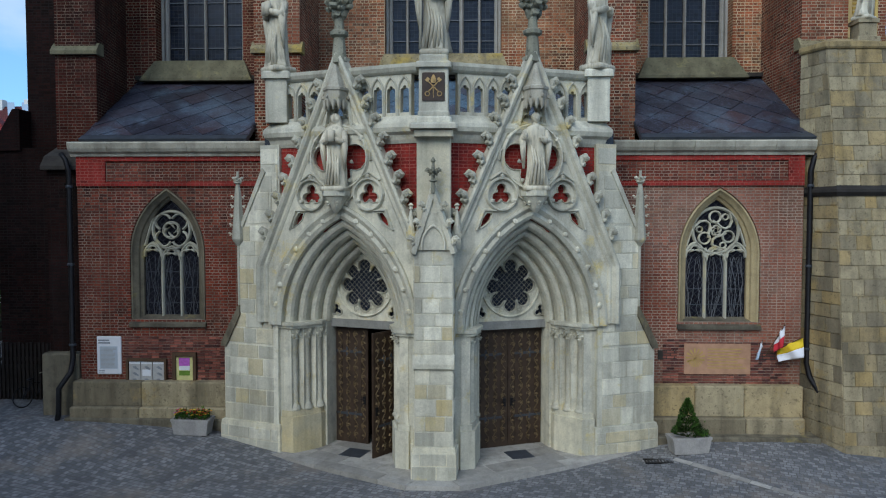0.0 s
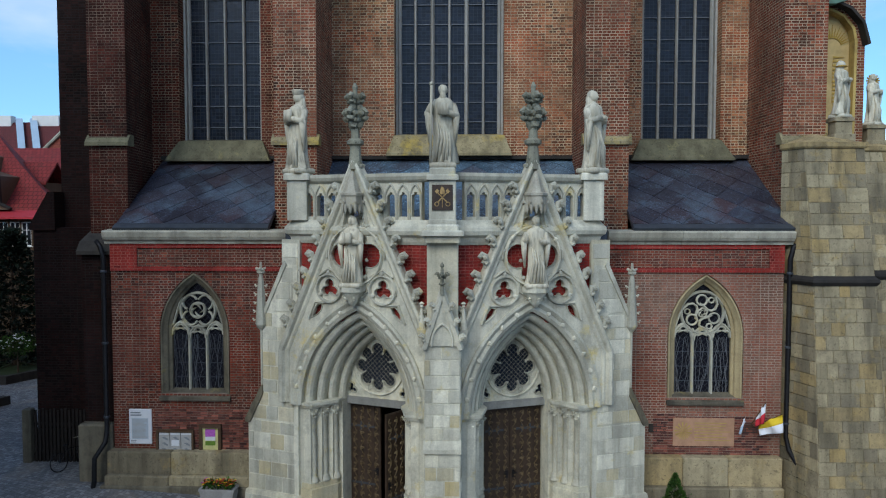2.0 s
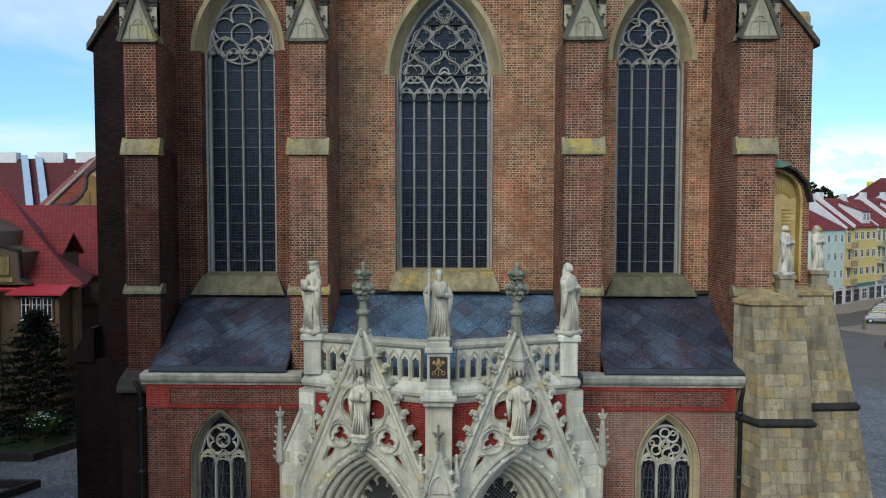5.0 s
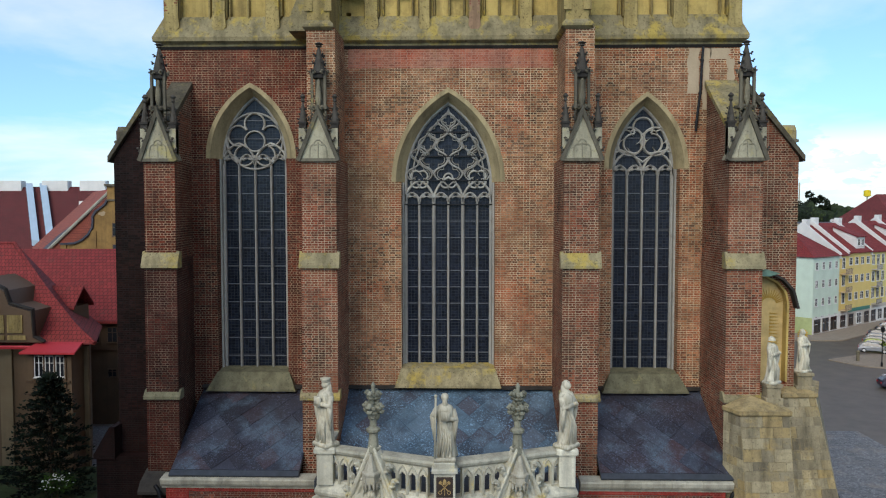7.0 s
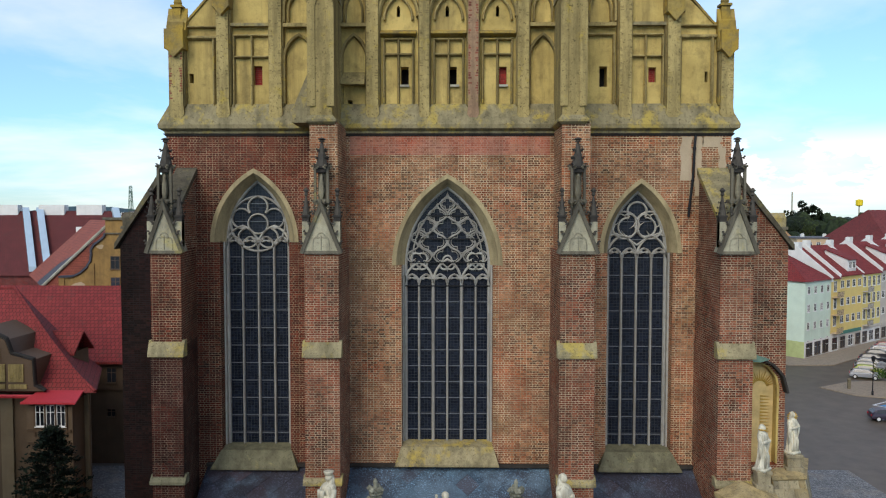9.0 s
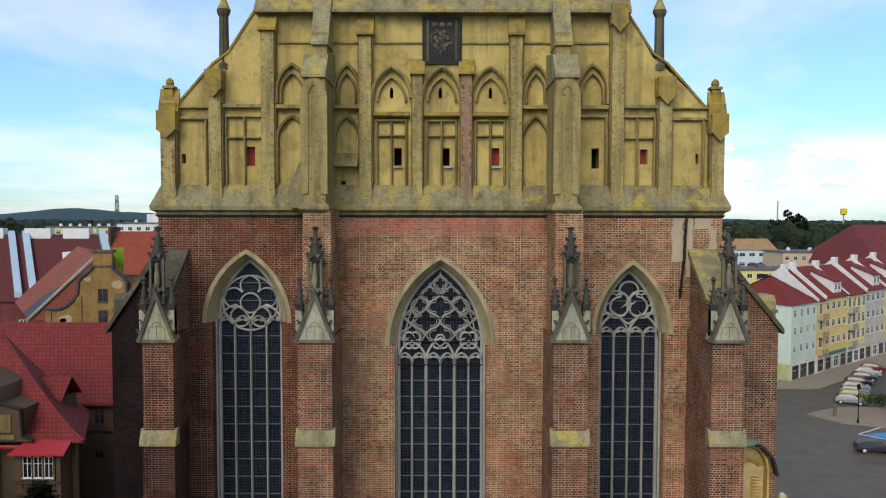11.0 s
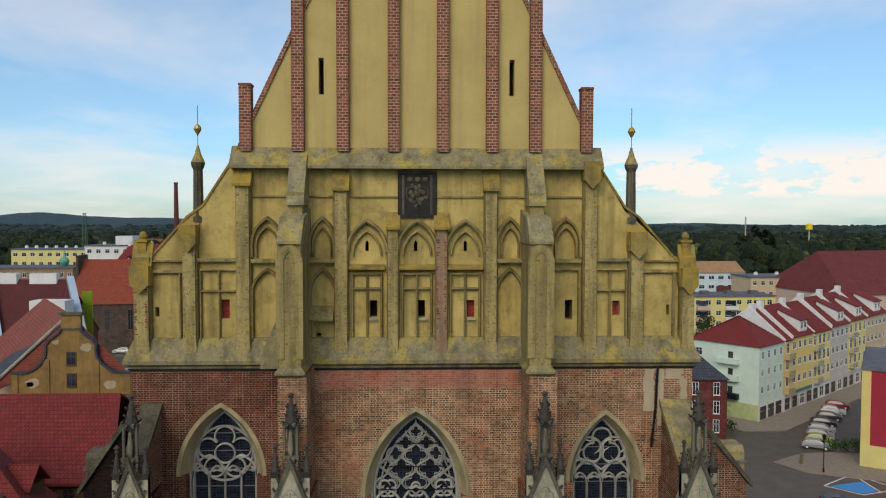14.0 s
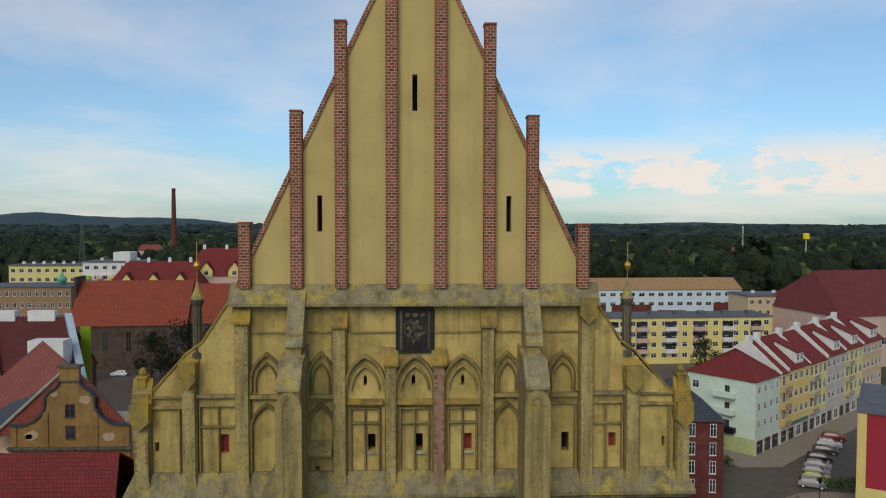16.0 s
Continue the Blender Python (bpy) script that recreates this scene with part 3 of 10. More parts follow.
def blocks(parent, tf, u0, u1, v0, v1, material, row=0.42, length=0.75, proud=0.017, rnd=None, left=None, right=None, gap=0.01, name="stone"):
    """Courses of dressed stone on a face, each block an object of its own with bevelled edges.
    left and right give the face's edges at a height where they slope."""
    rnd = rnd or random.Random(7)
    n = max(1, round((v1 - v0) / row))
    hs = [1 + rnd.uniform(-0.18, 0.18) for _ in range(n)]
    tot = sum(hs)
    v = v0
    for k in range(n):
        h = (v1 - v0) * hs[k] / tot
        a, b = (left(v + h / 2) if left else u0), (right(v + h / 2) if right else u1)
        m = max(1, round((b - a) / length))
        cuts = [0.0] + sorted(min(0.97, max(0.03, (i + (0.5 if k % 2 else 0.0) * (1 if m > 1 else 0) + rnd.uniform(-0.18, 0.18)) / m)) for i in range(1 if not (k % 2) else 0, m)) + [1.0]
        for c0, c1 in zip(cuts, cuts[1:]):
            if (c1 - c0) * (b - a) < 0.08:
                continue
            x0, x1, y0, y1, e = a + (b - a) * c0 + gap, a + (b - a) * c1 - gap, v + gap, v + h - gap, 0.012
            p = proud + rnd.uniform(-0.004, 0.004)
            bm = bmesh.new()
            o = [bm.verts.new(tf(*q, 0.02)) for q in ((x0, y0), (x1, y0), (x1, y1), (x0, y1))]
            i = [bm.verts.new(tf(*q, -p)) for q in ((x0 + e, y0 + e), (x1 - e, y0 + e), (x1 - e, y1 - e), (x0 + e, y1 - e))]
            bm.faces.new(i)
            for j in range(4):
                bm.faces.new((o[j], o[(j + 1) % 4], i[(j + 1) % 4], i[j]))
            part(name, bm, material, parent)
        v += h


def rise(x, y):
    """How high the forecourt lies: it climbs towards both chapels, most beside the dark left buttress."""
    line = ((-60, 0.72), (-11, 0.72), (-7, 0.45), (-4.5, 0.15), (-2.5, 0.0), (3.5, 0.0), (6, 0.15), (8, 0.34), (11, 0.36), (12.5, 0.2), (14, 0.0), (60, 0.0))
    for (a, h), (b, k) in zip(line, line[1:]):
        if a <= x <= b:
            top = h + (k - h) * (x - a) / (b - a)
    q = min(1.0, max(0.0, (y - 18.6) / 4.0))
    r = min(1.0, max(0.0, (31.0 - y) / 4.0))
    return top * q * q * (3 - 2 * q) * r


# ---- the church: walls, windows, buttresses and gable ----

church = thing("church", "tall gothic brick church front with a plastered stepped gable", "church", (0, 28, 0))


def child(name, bm, material, label="", parent=None, smooth=False):
    """A part of the church; its mesh is in world metres."""
    ob = part(name, bm, material, parent or church, label, smooth)
    ob.matrix_parent_inverse = (parent or church).matrix_basis.inverted() if (parent or church) is church else Matrix()
    return ob


WALL = 27.3
front = at_front(WALL)
# windows: centre, glass half width, sill, springing and rise of the glass, outer half width and rise
WINDOWS = ((-9.14, 1.53, 13.1, 23.0, 2.95, 2.1, 3.48), (0.0, 2.05, 13.3, 21.9, 3.75, 2.62, 4.32), (9.08, 1.42, 13.1, 22.5, 2.95, 1.93, 3.5))


def build_walls():
    holes = [[(c - w - 0.12, sill - 0.3), (c - w - 0.12, sp)] + pointed(c, sp, ow - 0.1, oh - 0.1, 12) + [(c + w + 0.12, sp), (c + w + 0.12, sill - 0.3)] for c, w, sill, sp, h, ow, oh in WINDOWS]
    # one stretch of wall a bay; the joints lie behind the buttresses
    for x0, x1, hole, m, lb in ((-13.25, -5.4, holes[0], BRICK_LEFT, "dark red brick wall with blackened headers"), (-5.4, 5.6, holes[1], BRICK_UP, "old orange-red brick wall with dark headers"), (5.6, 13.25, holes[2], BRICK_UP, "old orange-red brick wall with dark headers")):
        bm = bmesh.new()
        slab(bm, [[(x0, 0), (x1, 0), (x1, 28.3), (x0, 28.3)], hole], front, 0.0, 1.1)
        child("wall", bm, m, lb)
    # flank walls, so that the body is closed behind the front
    bm = bmesh.new()
    box(bm, -13.25, -12.2, WALL + 1.1, 75, 0, 28.3)
    box(bm, 12.2, 13.25, WALL + 1.1, 75, 0, 28.3)
    box(bm, -13.25, 13.25, 74, 75, 0, 28.3)
    child("nave_wall", bm, BRICK_UP)
    # added black sheet in place of the unlit nave behind the glass
    bm = bmesh.new()
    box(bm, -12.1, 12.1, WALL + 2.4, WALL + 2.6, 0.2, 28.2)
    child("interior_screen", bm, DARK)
    bm = bmesh.new()
    prism(bm, [(-13.5, 28.2), (13.5, 28.2), (0.1, 53.0)], at_front(0), 28.5, 75.5)
    child("nave_roof", bm, ROOF_OLD, "steep clay tiled nave roof")


def window_surround(bm, c, w, sill, sp, h, ow, oh, tf, flare):
    """The splayed stone arch round a window."""
    o, i = pointed(c, sp, ow, oh, 14), pointed(c, sp, w, h, 14)
    k = pointed(c, sp, ow - 0.2, oh - 0.22, 14)
    rows = [[bm.verts.new(tf(u, v, d)) for u, v in lp] for lp, d in ((o, 0.12), (o, -0.04), (k, -0.04), (i, flare), (i, flare + 0.12))]
    for a, b in zip(rows, rows[1:]):
        for j in range(len(a) - 1):
            bm.faces.new((a[j], a[j + 1], b[j + 1], b[j]))


def cusped(cx, cy, r, lobes, turn=90.0, n=7):
    """A closed foiled figure of that many lobes."""
    pts = []
    ro = r * 0.56
    rc = r - ro * 0.92
    for k in range(lobes):
        a = turn + 360.0 * k / lobes
        half = 180.0 - 360.0 / lobes * 0.95 + 25
        half = min(118.0, half)
        pts += arc(cx + rc * math.cos(radians(a)), cy + rc * math.sin(radians(a)), ro * (1.0 if lobes < 5 else 0.78), a - half, a + half, n)[:-1]
    return pts


def trefoil(cx, cy, r, turn=90.0, n=8, lobes=3):
    """Three or four clear round lobes that meet in cusps."""
    pts = []
    rc, ro, half = (0.54, 0.5, 128) if lobes == 3 else (0.58, 0.45, 110)
    for k in range(lobes):
        a = turn + 360.0 / lobes * k
        pts += arc(cx + rc * r * math.cos(radians(a)), cy + rc * r * math.sin(radians(a)), ro * r, a - half, a + half, n)
    return pts


def trefoil_head(cx, spring, w, n=5):
    """The cusped head of one light."""
    h = w * 1.15
    return [(cx - w, spring), *arc(cx - w * 0.42, spring + h * 0.25, w * 0.52, 190, 65, n), *arc(cx, spring + h * 0.72, w * 0.48, 200, -20, n), *arc(cx + w * 0.42, spring + h * 0.25, w * 0.52, 115, -10, n), (cx + w, spring)]


def big_window(n, spec, style):
    c, w, sill, sp, h, ow, oh = spec
    flare = 0.62
    bm = bmesh.new()
    window_surround(bm, c, w, sill, sp, h, ow, oh, front, flare)
    win = child("window", bm, WINSTONE, "tall traceried window with a tan sandstone arch")
    for q in (-1, 1):
        bm = bmesh.new()
        box(bm, *sorted((c + q * (w + 0.02), c + q * (w + 0.11))), WALL + 0.5, WALL + flare + 0.2, sill - 0.2, sp)
        part("jamb", bm, TRACERY, win)
    glass_tf = at_front(WALL + flare + 0.16)
    lights = 4 if style != "middle" else 6
    head = sp - (0.25 if style != "middle" else 0.9)
    # glass, one pane a light and one in the head
    step = 2 * w / lights
    for k in range(lights):
        bm = bmesh.new()
        prism(bm, [(c - w + step * k, sill), (c - w + step * (k + 1), sill), (c - w + step * (k + 1), head), (c - w + step * k, head)], glass_tf, 0.0, 0.03)
        part("pane", bm, GLASS, win)
    bm = bmesh.new()
    prism(bm, [(c - w, head)] + pointed(c, sp, w, h, 12) + [(c + w, head)], glass_tf, 0.0, 0.03)
    part("head_pane", bm, GLASS, win)
    bars = at_front(WALL + flare)
    for k in range(1, lights):
        bm = bmesh.new()
        big = style == "middle" and k in (2, 4)
        sweep(bm, [(c - w + step * k, sill), (c - w + step * k, head + 0.2)], rib(0.16 if big else 0.11, 0.16), bars)
        part("mullion", bm, TRACERY, win)
    bm = bmesh.new()
    sweep(bm, [(c - w + 0.04, sill), (c - w + 0.04, sp)] + pointed(c, sp, w - 0.04, h - 0.05, 12)[1:-1] + [(c + w - 0.04, sp), (c + w - 0.04, sill)], rib(0.16, 0.16), bars)
    part("frame", bm, TRACERY, win)
    bm = bmesh.new()
    thin = rib(0.09, 0.13)
    for k in range(lights):
        sweep(bm, trefoil_head(c - w + step * (k + 0.5), head, step / 2 - 0.02), thin, bars)
        sweep(bm, pointed(c - w + step * (k + 0.5), head, step / 2, step * 0.62, 6), thin, bars)
    if style == "left":
        R = w * 0.86
        cy = sp + 0.85
        sweep(bm, arc(c, cy, R, 0, 360, 40)[:-1], rib(0.11, 0.15), bars, True)
        sweep(bm, arc(c, cy, R * 0.36, 0, 360, 24)[:-1], thin, bars, True)
        for a in range(90, 450, 72):
            q = (c + R * 0.63 * math.cos(radians(a)), cy + R * 0.63 * math.sin(radians(a)))
            sweep(bm, arc(*q, R * 0.36, a - 128, a + 128, 14), thin, bars)
        for s in (-1, 1):
            sweep(bm, pointed(c + s * w * 0.5, head, w * 0.5, 1.0, 8), rib(0.11, 0.15), bars)
    elif style == "right":
        for s in (-1, 1):
            sweep(bm, arc(c + s * w * 0.42, head + 1.55, w * 0.46, 0, 360, 20)[:-1], thin, bars, True)
            sweep(bm, cusped(c + s * w * 0.42, head + 1.55, w * 0.42, 4, 45), rib(0.06, 0.1), bars, True)
            sweep(bm, pointed(c + s * w * 0.5, head, w * 0.5, 1.05, 8), rib(0.11, 0.15), bars)
            sweep(bm, [(c, head + 0.6), (c + s * w * 0.35, head + 0.95), (c + s * w * 0.72, head + 1.15), (c + s * w * 0.95, head + 1.0)], thin, bars)
        cy = sp + 1.45
        for a in (90, 210, 330):
            q = (c + 0.5 * math.cos(radians(a)), cy + 0.5 * math.sin(radians(a)))
            sweep(bm, arc(*q, 0.46, a - 125, a + 125, 14), thin, bars)
    else:
        for s in (-1, 0, 1):
            sweep(bm, pointed(c + s * w * 2 / 3, head, w / 3, 1.0 if s else 1.15, 8), rib(0.12, 0.16), bars)
            if s:
                sweep(bm, cusped(c + s * w * 2 / 3, head + 1.05, 0.44, 4, 45), thin, bars, True)
            else:
                sweep(bm, cusped(c, head + 0.95, 0.36, 3, 90), thin, bars, True)
        # a net of ogee-sided cells fills the head, each with a cusped figure in it
        cells = ((-1.36, 22.28, 0.6, 0.6), (0.0, 22.3, 0.66, 0.66), (1.36, 22.28, 0.6, 0.6), (-0.69, 22.98, 0.66, 0.68), (0.69, 22.98, 0.66, 0.68), (-1.42, 23.2, 0.34, 0.42), (1.42, 23.2, 0.34, 0.42), (0.0, 23.66, 0.66, 0.66), (-0.98, 23.75, 0.42, 0.5), (0.98, 23.75, 0.42, 0.5), (-0.5, 24.28, 0.42, 0.5), (0.5, 24.28, 0.42, 0.5), (0.0, 24.82, 0.34, 0.5))
        for u, v, a, b in cells:
            ring = []
            for k in range(4):
                sx, sy = ((1, 1), (1, -1), (-1, -1), (-1, 1))[k]
                for i in range(6):
                    q = i / 6 if k % 2 == 0 else 1 - i / 6
                    ring.append((c + u + sx * a * (q - 0.09 * math.sin(2 * math.pi * q)), v + sy * b * (1 - q - 0.05 * math.sin(2 * math.pi * q))))
            rb = bmesh.new()
            sweep(rb, ring, rib(0.075, 0.15), bars, True)
            cell = part("tracery_cell", rb, TRACERY, win)
            rb = bmesh.new()
            sweep(rb, trefoil(c + u, v, min(a, b) * 0.78, 90, 5, 4), rib(0.04, 0.1), bars, True, d0=0.03)
            part("cusping", rb, TRACERY, cell)
        sweep(bm, pointed(c, sp, w - 0.34, h - 0.5, 12), rib(0.08, 0.13), bars)
    part("tracery", bm, TRACERY, win, "pale stone flowing tracery")
    # saddle bars
    v = sill + 0.55
    while v < sp + h - 0.6:
        bm = bmesh.new()
        half = w if v < sp else w * 0.9 * math.sqrt(max(0.02, 1 - (v - sp) / h))
        heavy = style == "middle" and head - 0.3 < v
        box(bm, c - half, c + half, WALL + flare + (0.0 if heavy else 0.1), WALL + flare + 0.15, v - (0.03 if heavy else 0.017), v + (0.03 if heavy else 0.017))
        part("glazing_bar", bm, IRON if heavy else SADDLE, win)
        v += 0.86 if style != "middle" else (0.78 if v < head - 0.6 else 1.13)
    # sloping sill
    bm = bmesh.new()
    e = w + 0.12
    low = sill - 0.9
    prism(bm, [(0.75, sill + 0.05), (0.75, low), (-0.5, low), (-0.5, low + 0.1), (-0.05, sill - 0.08)], lambda a, v, d: Vector((c + (e + (0.3 if style == "middle" else 0.45) * (sill - v) / (sill - low)) * d, WALL + a, v)), -1.0, 1.0)
    part("sill", bm, COPING if style == "middle" else SILL, win, "sloping stone sill with lichen" if style == "middle" else "sloping grey-green stone sill")


def buttress_front(x, w, y0, inner, name="buttress"):
    """One of the two middle buttresses with its gabled and pinnacled front."""
    h = w / 2
    bm = bmesh.new()
    back = x + h - (0.46 if x < -10 else 0.0)
    upright = lambda a, b, c: Vector((a, b, c))
    prism(bm, [(x - h - 0.03, y0 - 0.06), (x + h + 0.03, y0 - 0.06), (back, WALL), (x - h - 0.03, WALL)], upright, 8.5, 18.5)
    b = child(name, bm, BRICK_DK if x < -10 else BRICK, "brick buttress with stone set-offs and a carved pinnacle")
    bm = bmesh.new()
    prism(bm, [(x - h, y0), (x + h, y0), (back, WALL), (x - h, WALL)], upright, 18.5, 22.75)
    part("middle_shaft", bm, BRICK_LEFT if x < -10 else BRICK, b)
    bm = bmesh.new()
    if abs(x) < 10:
        box(bm, x - h + 0.12, x + h - 0.12, y0 + 0.65, WALL, 22.75, 28.3)
        part("upper_shaft", bm, BRICK_UP, b)
    else:
        prism(bm, [(y0 + 0.5, 22.7), (y0 + 0.5, 24.1), (WALL + 0.02, 26.3), (WALL + 0.02, 22.7)], lambda a, v, d: Vector((x + d, a, v)), -h + 0.1, h - (0.45 if x < 0 else 0.1))
        part("upper_shaft", bm, BRICK, b)
        bm = bmesh.new()
        prism(bm, [(y0 + 0.4, 24.0), (y0 + 0.4, 24.22), (WALL + 0.02, 26.52), (WALL + 0.02, 26.25)], lambda a, v, d: Vector((x + d, a, v)), -h - 0.02, h - (0.36 if x < 0 else -0.02))
        part("sloping_coping", bm, COPING_D if x < 0 else COPING, b)
    for z, k in ((18.15, 0.7), (12.55, 0.4)):
        bm = bmesh.new()
        prism(bm, [(y0 - 0.2, z), (y0 - 0.2, z + 0.12), (y0 + 0.02, z + k), (y0 + 0.3, z + k), (y0 + 0.3, z)], lambda a, v, d: Vector((x + d, a, v)), -h - 0.12, h + 0.12)
        part("set_off", bm, SILL if x < -10 and z < 15 else COPING, b)
    gablet(b, x, y0, w, 22.7)
    return b


def crocket(bm, at, r, out):
    """A curled leaf: out is the way it grows."""
    o = Vector(out).normalized()
    p = Vector(at)
    blob(bm, p + o * r * 0.5, r * 0.5, 1.0, 0.9, 0.7, 1, 0.25, int(abs(p.z * 100)))
    blob(bm, p + o * r * 1.0 + Vector((0, 0, r * 0.35)), r * 0.42, 1.0, 0.9, 0.8, 1, 0.25, int(abs(p.x * 100)) + 3)
    blob(bm, p + o * r * 0.75 - Vector((0, 0, r * 0.35)), r * 0.3, 1.0, 1.0, 0.7, 1, 0.25, 5)


def pinnacle(parent, x, y, z, w, h, material, tiers=4, name="pinnacle", shaft=0.35):
    """A slim square shaft with gablets, a crocketed spirelet and a bud."""
    bm = bmesh.new()
    box(bm, x - w / 2, x + w / 2, y - w / 2, y + w / 2, z, z + h * shaft)
    box(bm, x - w * 0.62, x + w * 0.62, y - w * 0.62, y + w * 0.62, z + h * shaft - 0.04, z + h * shaft + 0.05)
    lathe(bm, [(w * 0.62, z + h * shaft), (w * 0.12, z + h * 0.86), (w * 0.3, z + h * 0.88), (w * 0.2, z + h * 0.92), (w * 0.42, z + h * 0.955), (w * 0.12, z + h)], (x, y, 0), 8, turn=math.pi / 8)
    for k in range(tiers):
        q = k / tiers
        zz = z + h * (shaft + 0.06 + (0.78 - shaft) * q)
        r = w * 0.62 * (1 - q * 0.8)
        for a in range(4):
            d = (math.cos(a * math.pi / 2 + math.pi / 4), math.sin(a * math.pi / 2 + math.pi / 4), 0)
            crocket(bm, (x + d[0] * r, y + d[1] * r, zz), w * 0.26, d)
    part(name, bm, material, parent)


def gablet(parent, x, y0, w, z):
    """Carved stone gable, statue tabernacle and pinnacles on the top of a buttress."""
    h = w / 2
    bm = bmesh.new()
    prism(bm, [(-h - 0.08, z), (h + 0.08, z), (0.0, z + 2.0)], lambda u, v, d: Vector((x + u, y0 + d, v)), -0.1, 0.65)
    gs = part("gable_stone", bm, GABLET, parent, "pale weathered gable stone")
    bm = bmesh.new()
    face_at = lambda u, v, d=0.0: Vector((x + u, y0 - 0.1 + d, v))
    sweep(bm, trefoil_head(0.0, z + 0.35, 0.36), rib(0.06, 0.07), face_at, d0=-0.03)
    sweep(bm, [(-0.36, z + 0.08), (-0.36, z + 0.35)], rib(0.06, 0.07), face_at, d0=-0.03)
    sweep(bm, [(0.36, z + 0.08), (0.36, z + 0.35)], rib(0.06, 0.07), face_at, d0=-0.03)
    sweep(bm, [(0.0, z + 0.08), (0.0, z + 0.7)], rib(0.05, 0.06), face_at, d0=-0.03)
    part("gable_relief", bm, GABLET, gs)
    bm = bmesh.new()
    f = lambda u, v, d=0.0: Vector((x + u, y0 - 0.1 + d, v))
    sweep(bm, [(-h - 0.12, z - 0.05), (0, z + 2.05), (h + 0.12, z - 0.05)], [(-0.09, 0.1), (-0.09, -0.1), (0.06, -0.14), (0.09, 0.1)], f)
    box(bm, x - h - 0.1, x + h + 0.1, y0 - 0.14, y0 + 0.05, z - 0.08, z + 0.05)
    part("gable_moulding", bm, WORN, parent)
    for s in (-1, 1):
        pinnacle(parent, x + s * (h - 0.06), y0 + 0.12, z + 0.2, 0.3, 2.55, DARKSTONE, 3, "side_pinnacle", 0.52)
        bm = bmesh.new()
        box(bm, x + s * (h - 0.06) - 0.15, x + s * (h - 0.06) + 0.15, y0 - 0.06, y0 + 0.3, z - 0.05, z + 1.3)
        part("side_shaft", bm, GABLET, parent)
    bm = bmesh.new()
    box(bm, x - 0.16, x + 0.16, y0 + 0.2, y0 + 0.5, z + 1.6, z + 3.6)
    for s in (-1, 1):
        cb = bmesh.new()
        box(cb, x + s * 0.27 - 0.05, x + s * 0.27 + 0.05, y0 + 0.0, y0 + 0.14, z + 2.2, z + 3.7)
        part("tabernacle_shaft", cb, WORN, parent)
    box(bm, x - 0.36, x + 0.36, y0 - 0.06, y0 + 0.5, z + 2.1, z + 2.25)
    lathe(bm, [(0.06, z + 2.25), (0.13, z + 2.5), (0.11, z + 2.9), (0.07, z + 3.1), (0.08, z + 3.25), (0.02, z + 3.35)], (x, y0 + 0.06, 0), 8)
    for q in range(4):
        for sx in (-1, 1):
            crocket(bm, (x + sx * 0.2, y0 + 0.05, z + 1.55 + q * 0.16), 0.13, (sx, -0.6, 0.3))
    for a in range(6):
        d = (math.cos(a * 1.05), math.sin(a * 1.05), 0)
        crocket(bm, (x + d[0] * 0.22, y0 + 0.2 + d[1] * 0.22, z + 3.62), 0.17, d)
        crocket(bm, (x + d[0] * 0.2, y0 + 0.15 + d[1] * 0.2, z + 2.12), 0.15, d)
    part("tabernacle", bm, WORN, parent, "worn stone tabernacle with a small figure")
    for sx in (-1, 1):
        for q in range(4):
            cb = bmesh.new()
            crocket(cb, (x + sx * (h + 0.02) * (1 - q * 0.22), y0 - 0.12, z + 0.35 + q * 0.42), 0.15, (sx, -0.4, 0.5))
            part("crocket", cb, DARKSTONE, gs)
    pinnacle(parent, x, y0 + 0.24, z + 3.4, 0.46, 1.5, DARKSTONE, 3, "crown_pinnacle", 0.15)


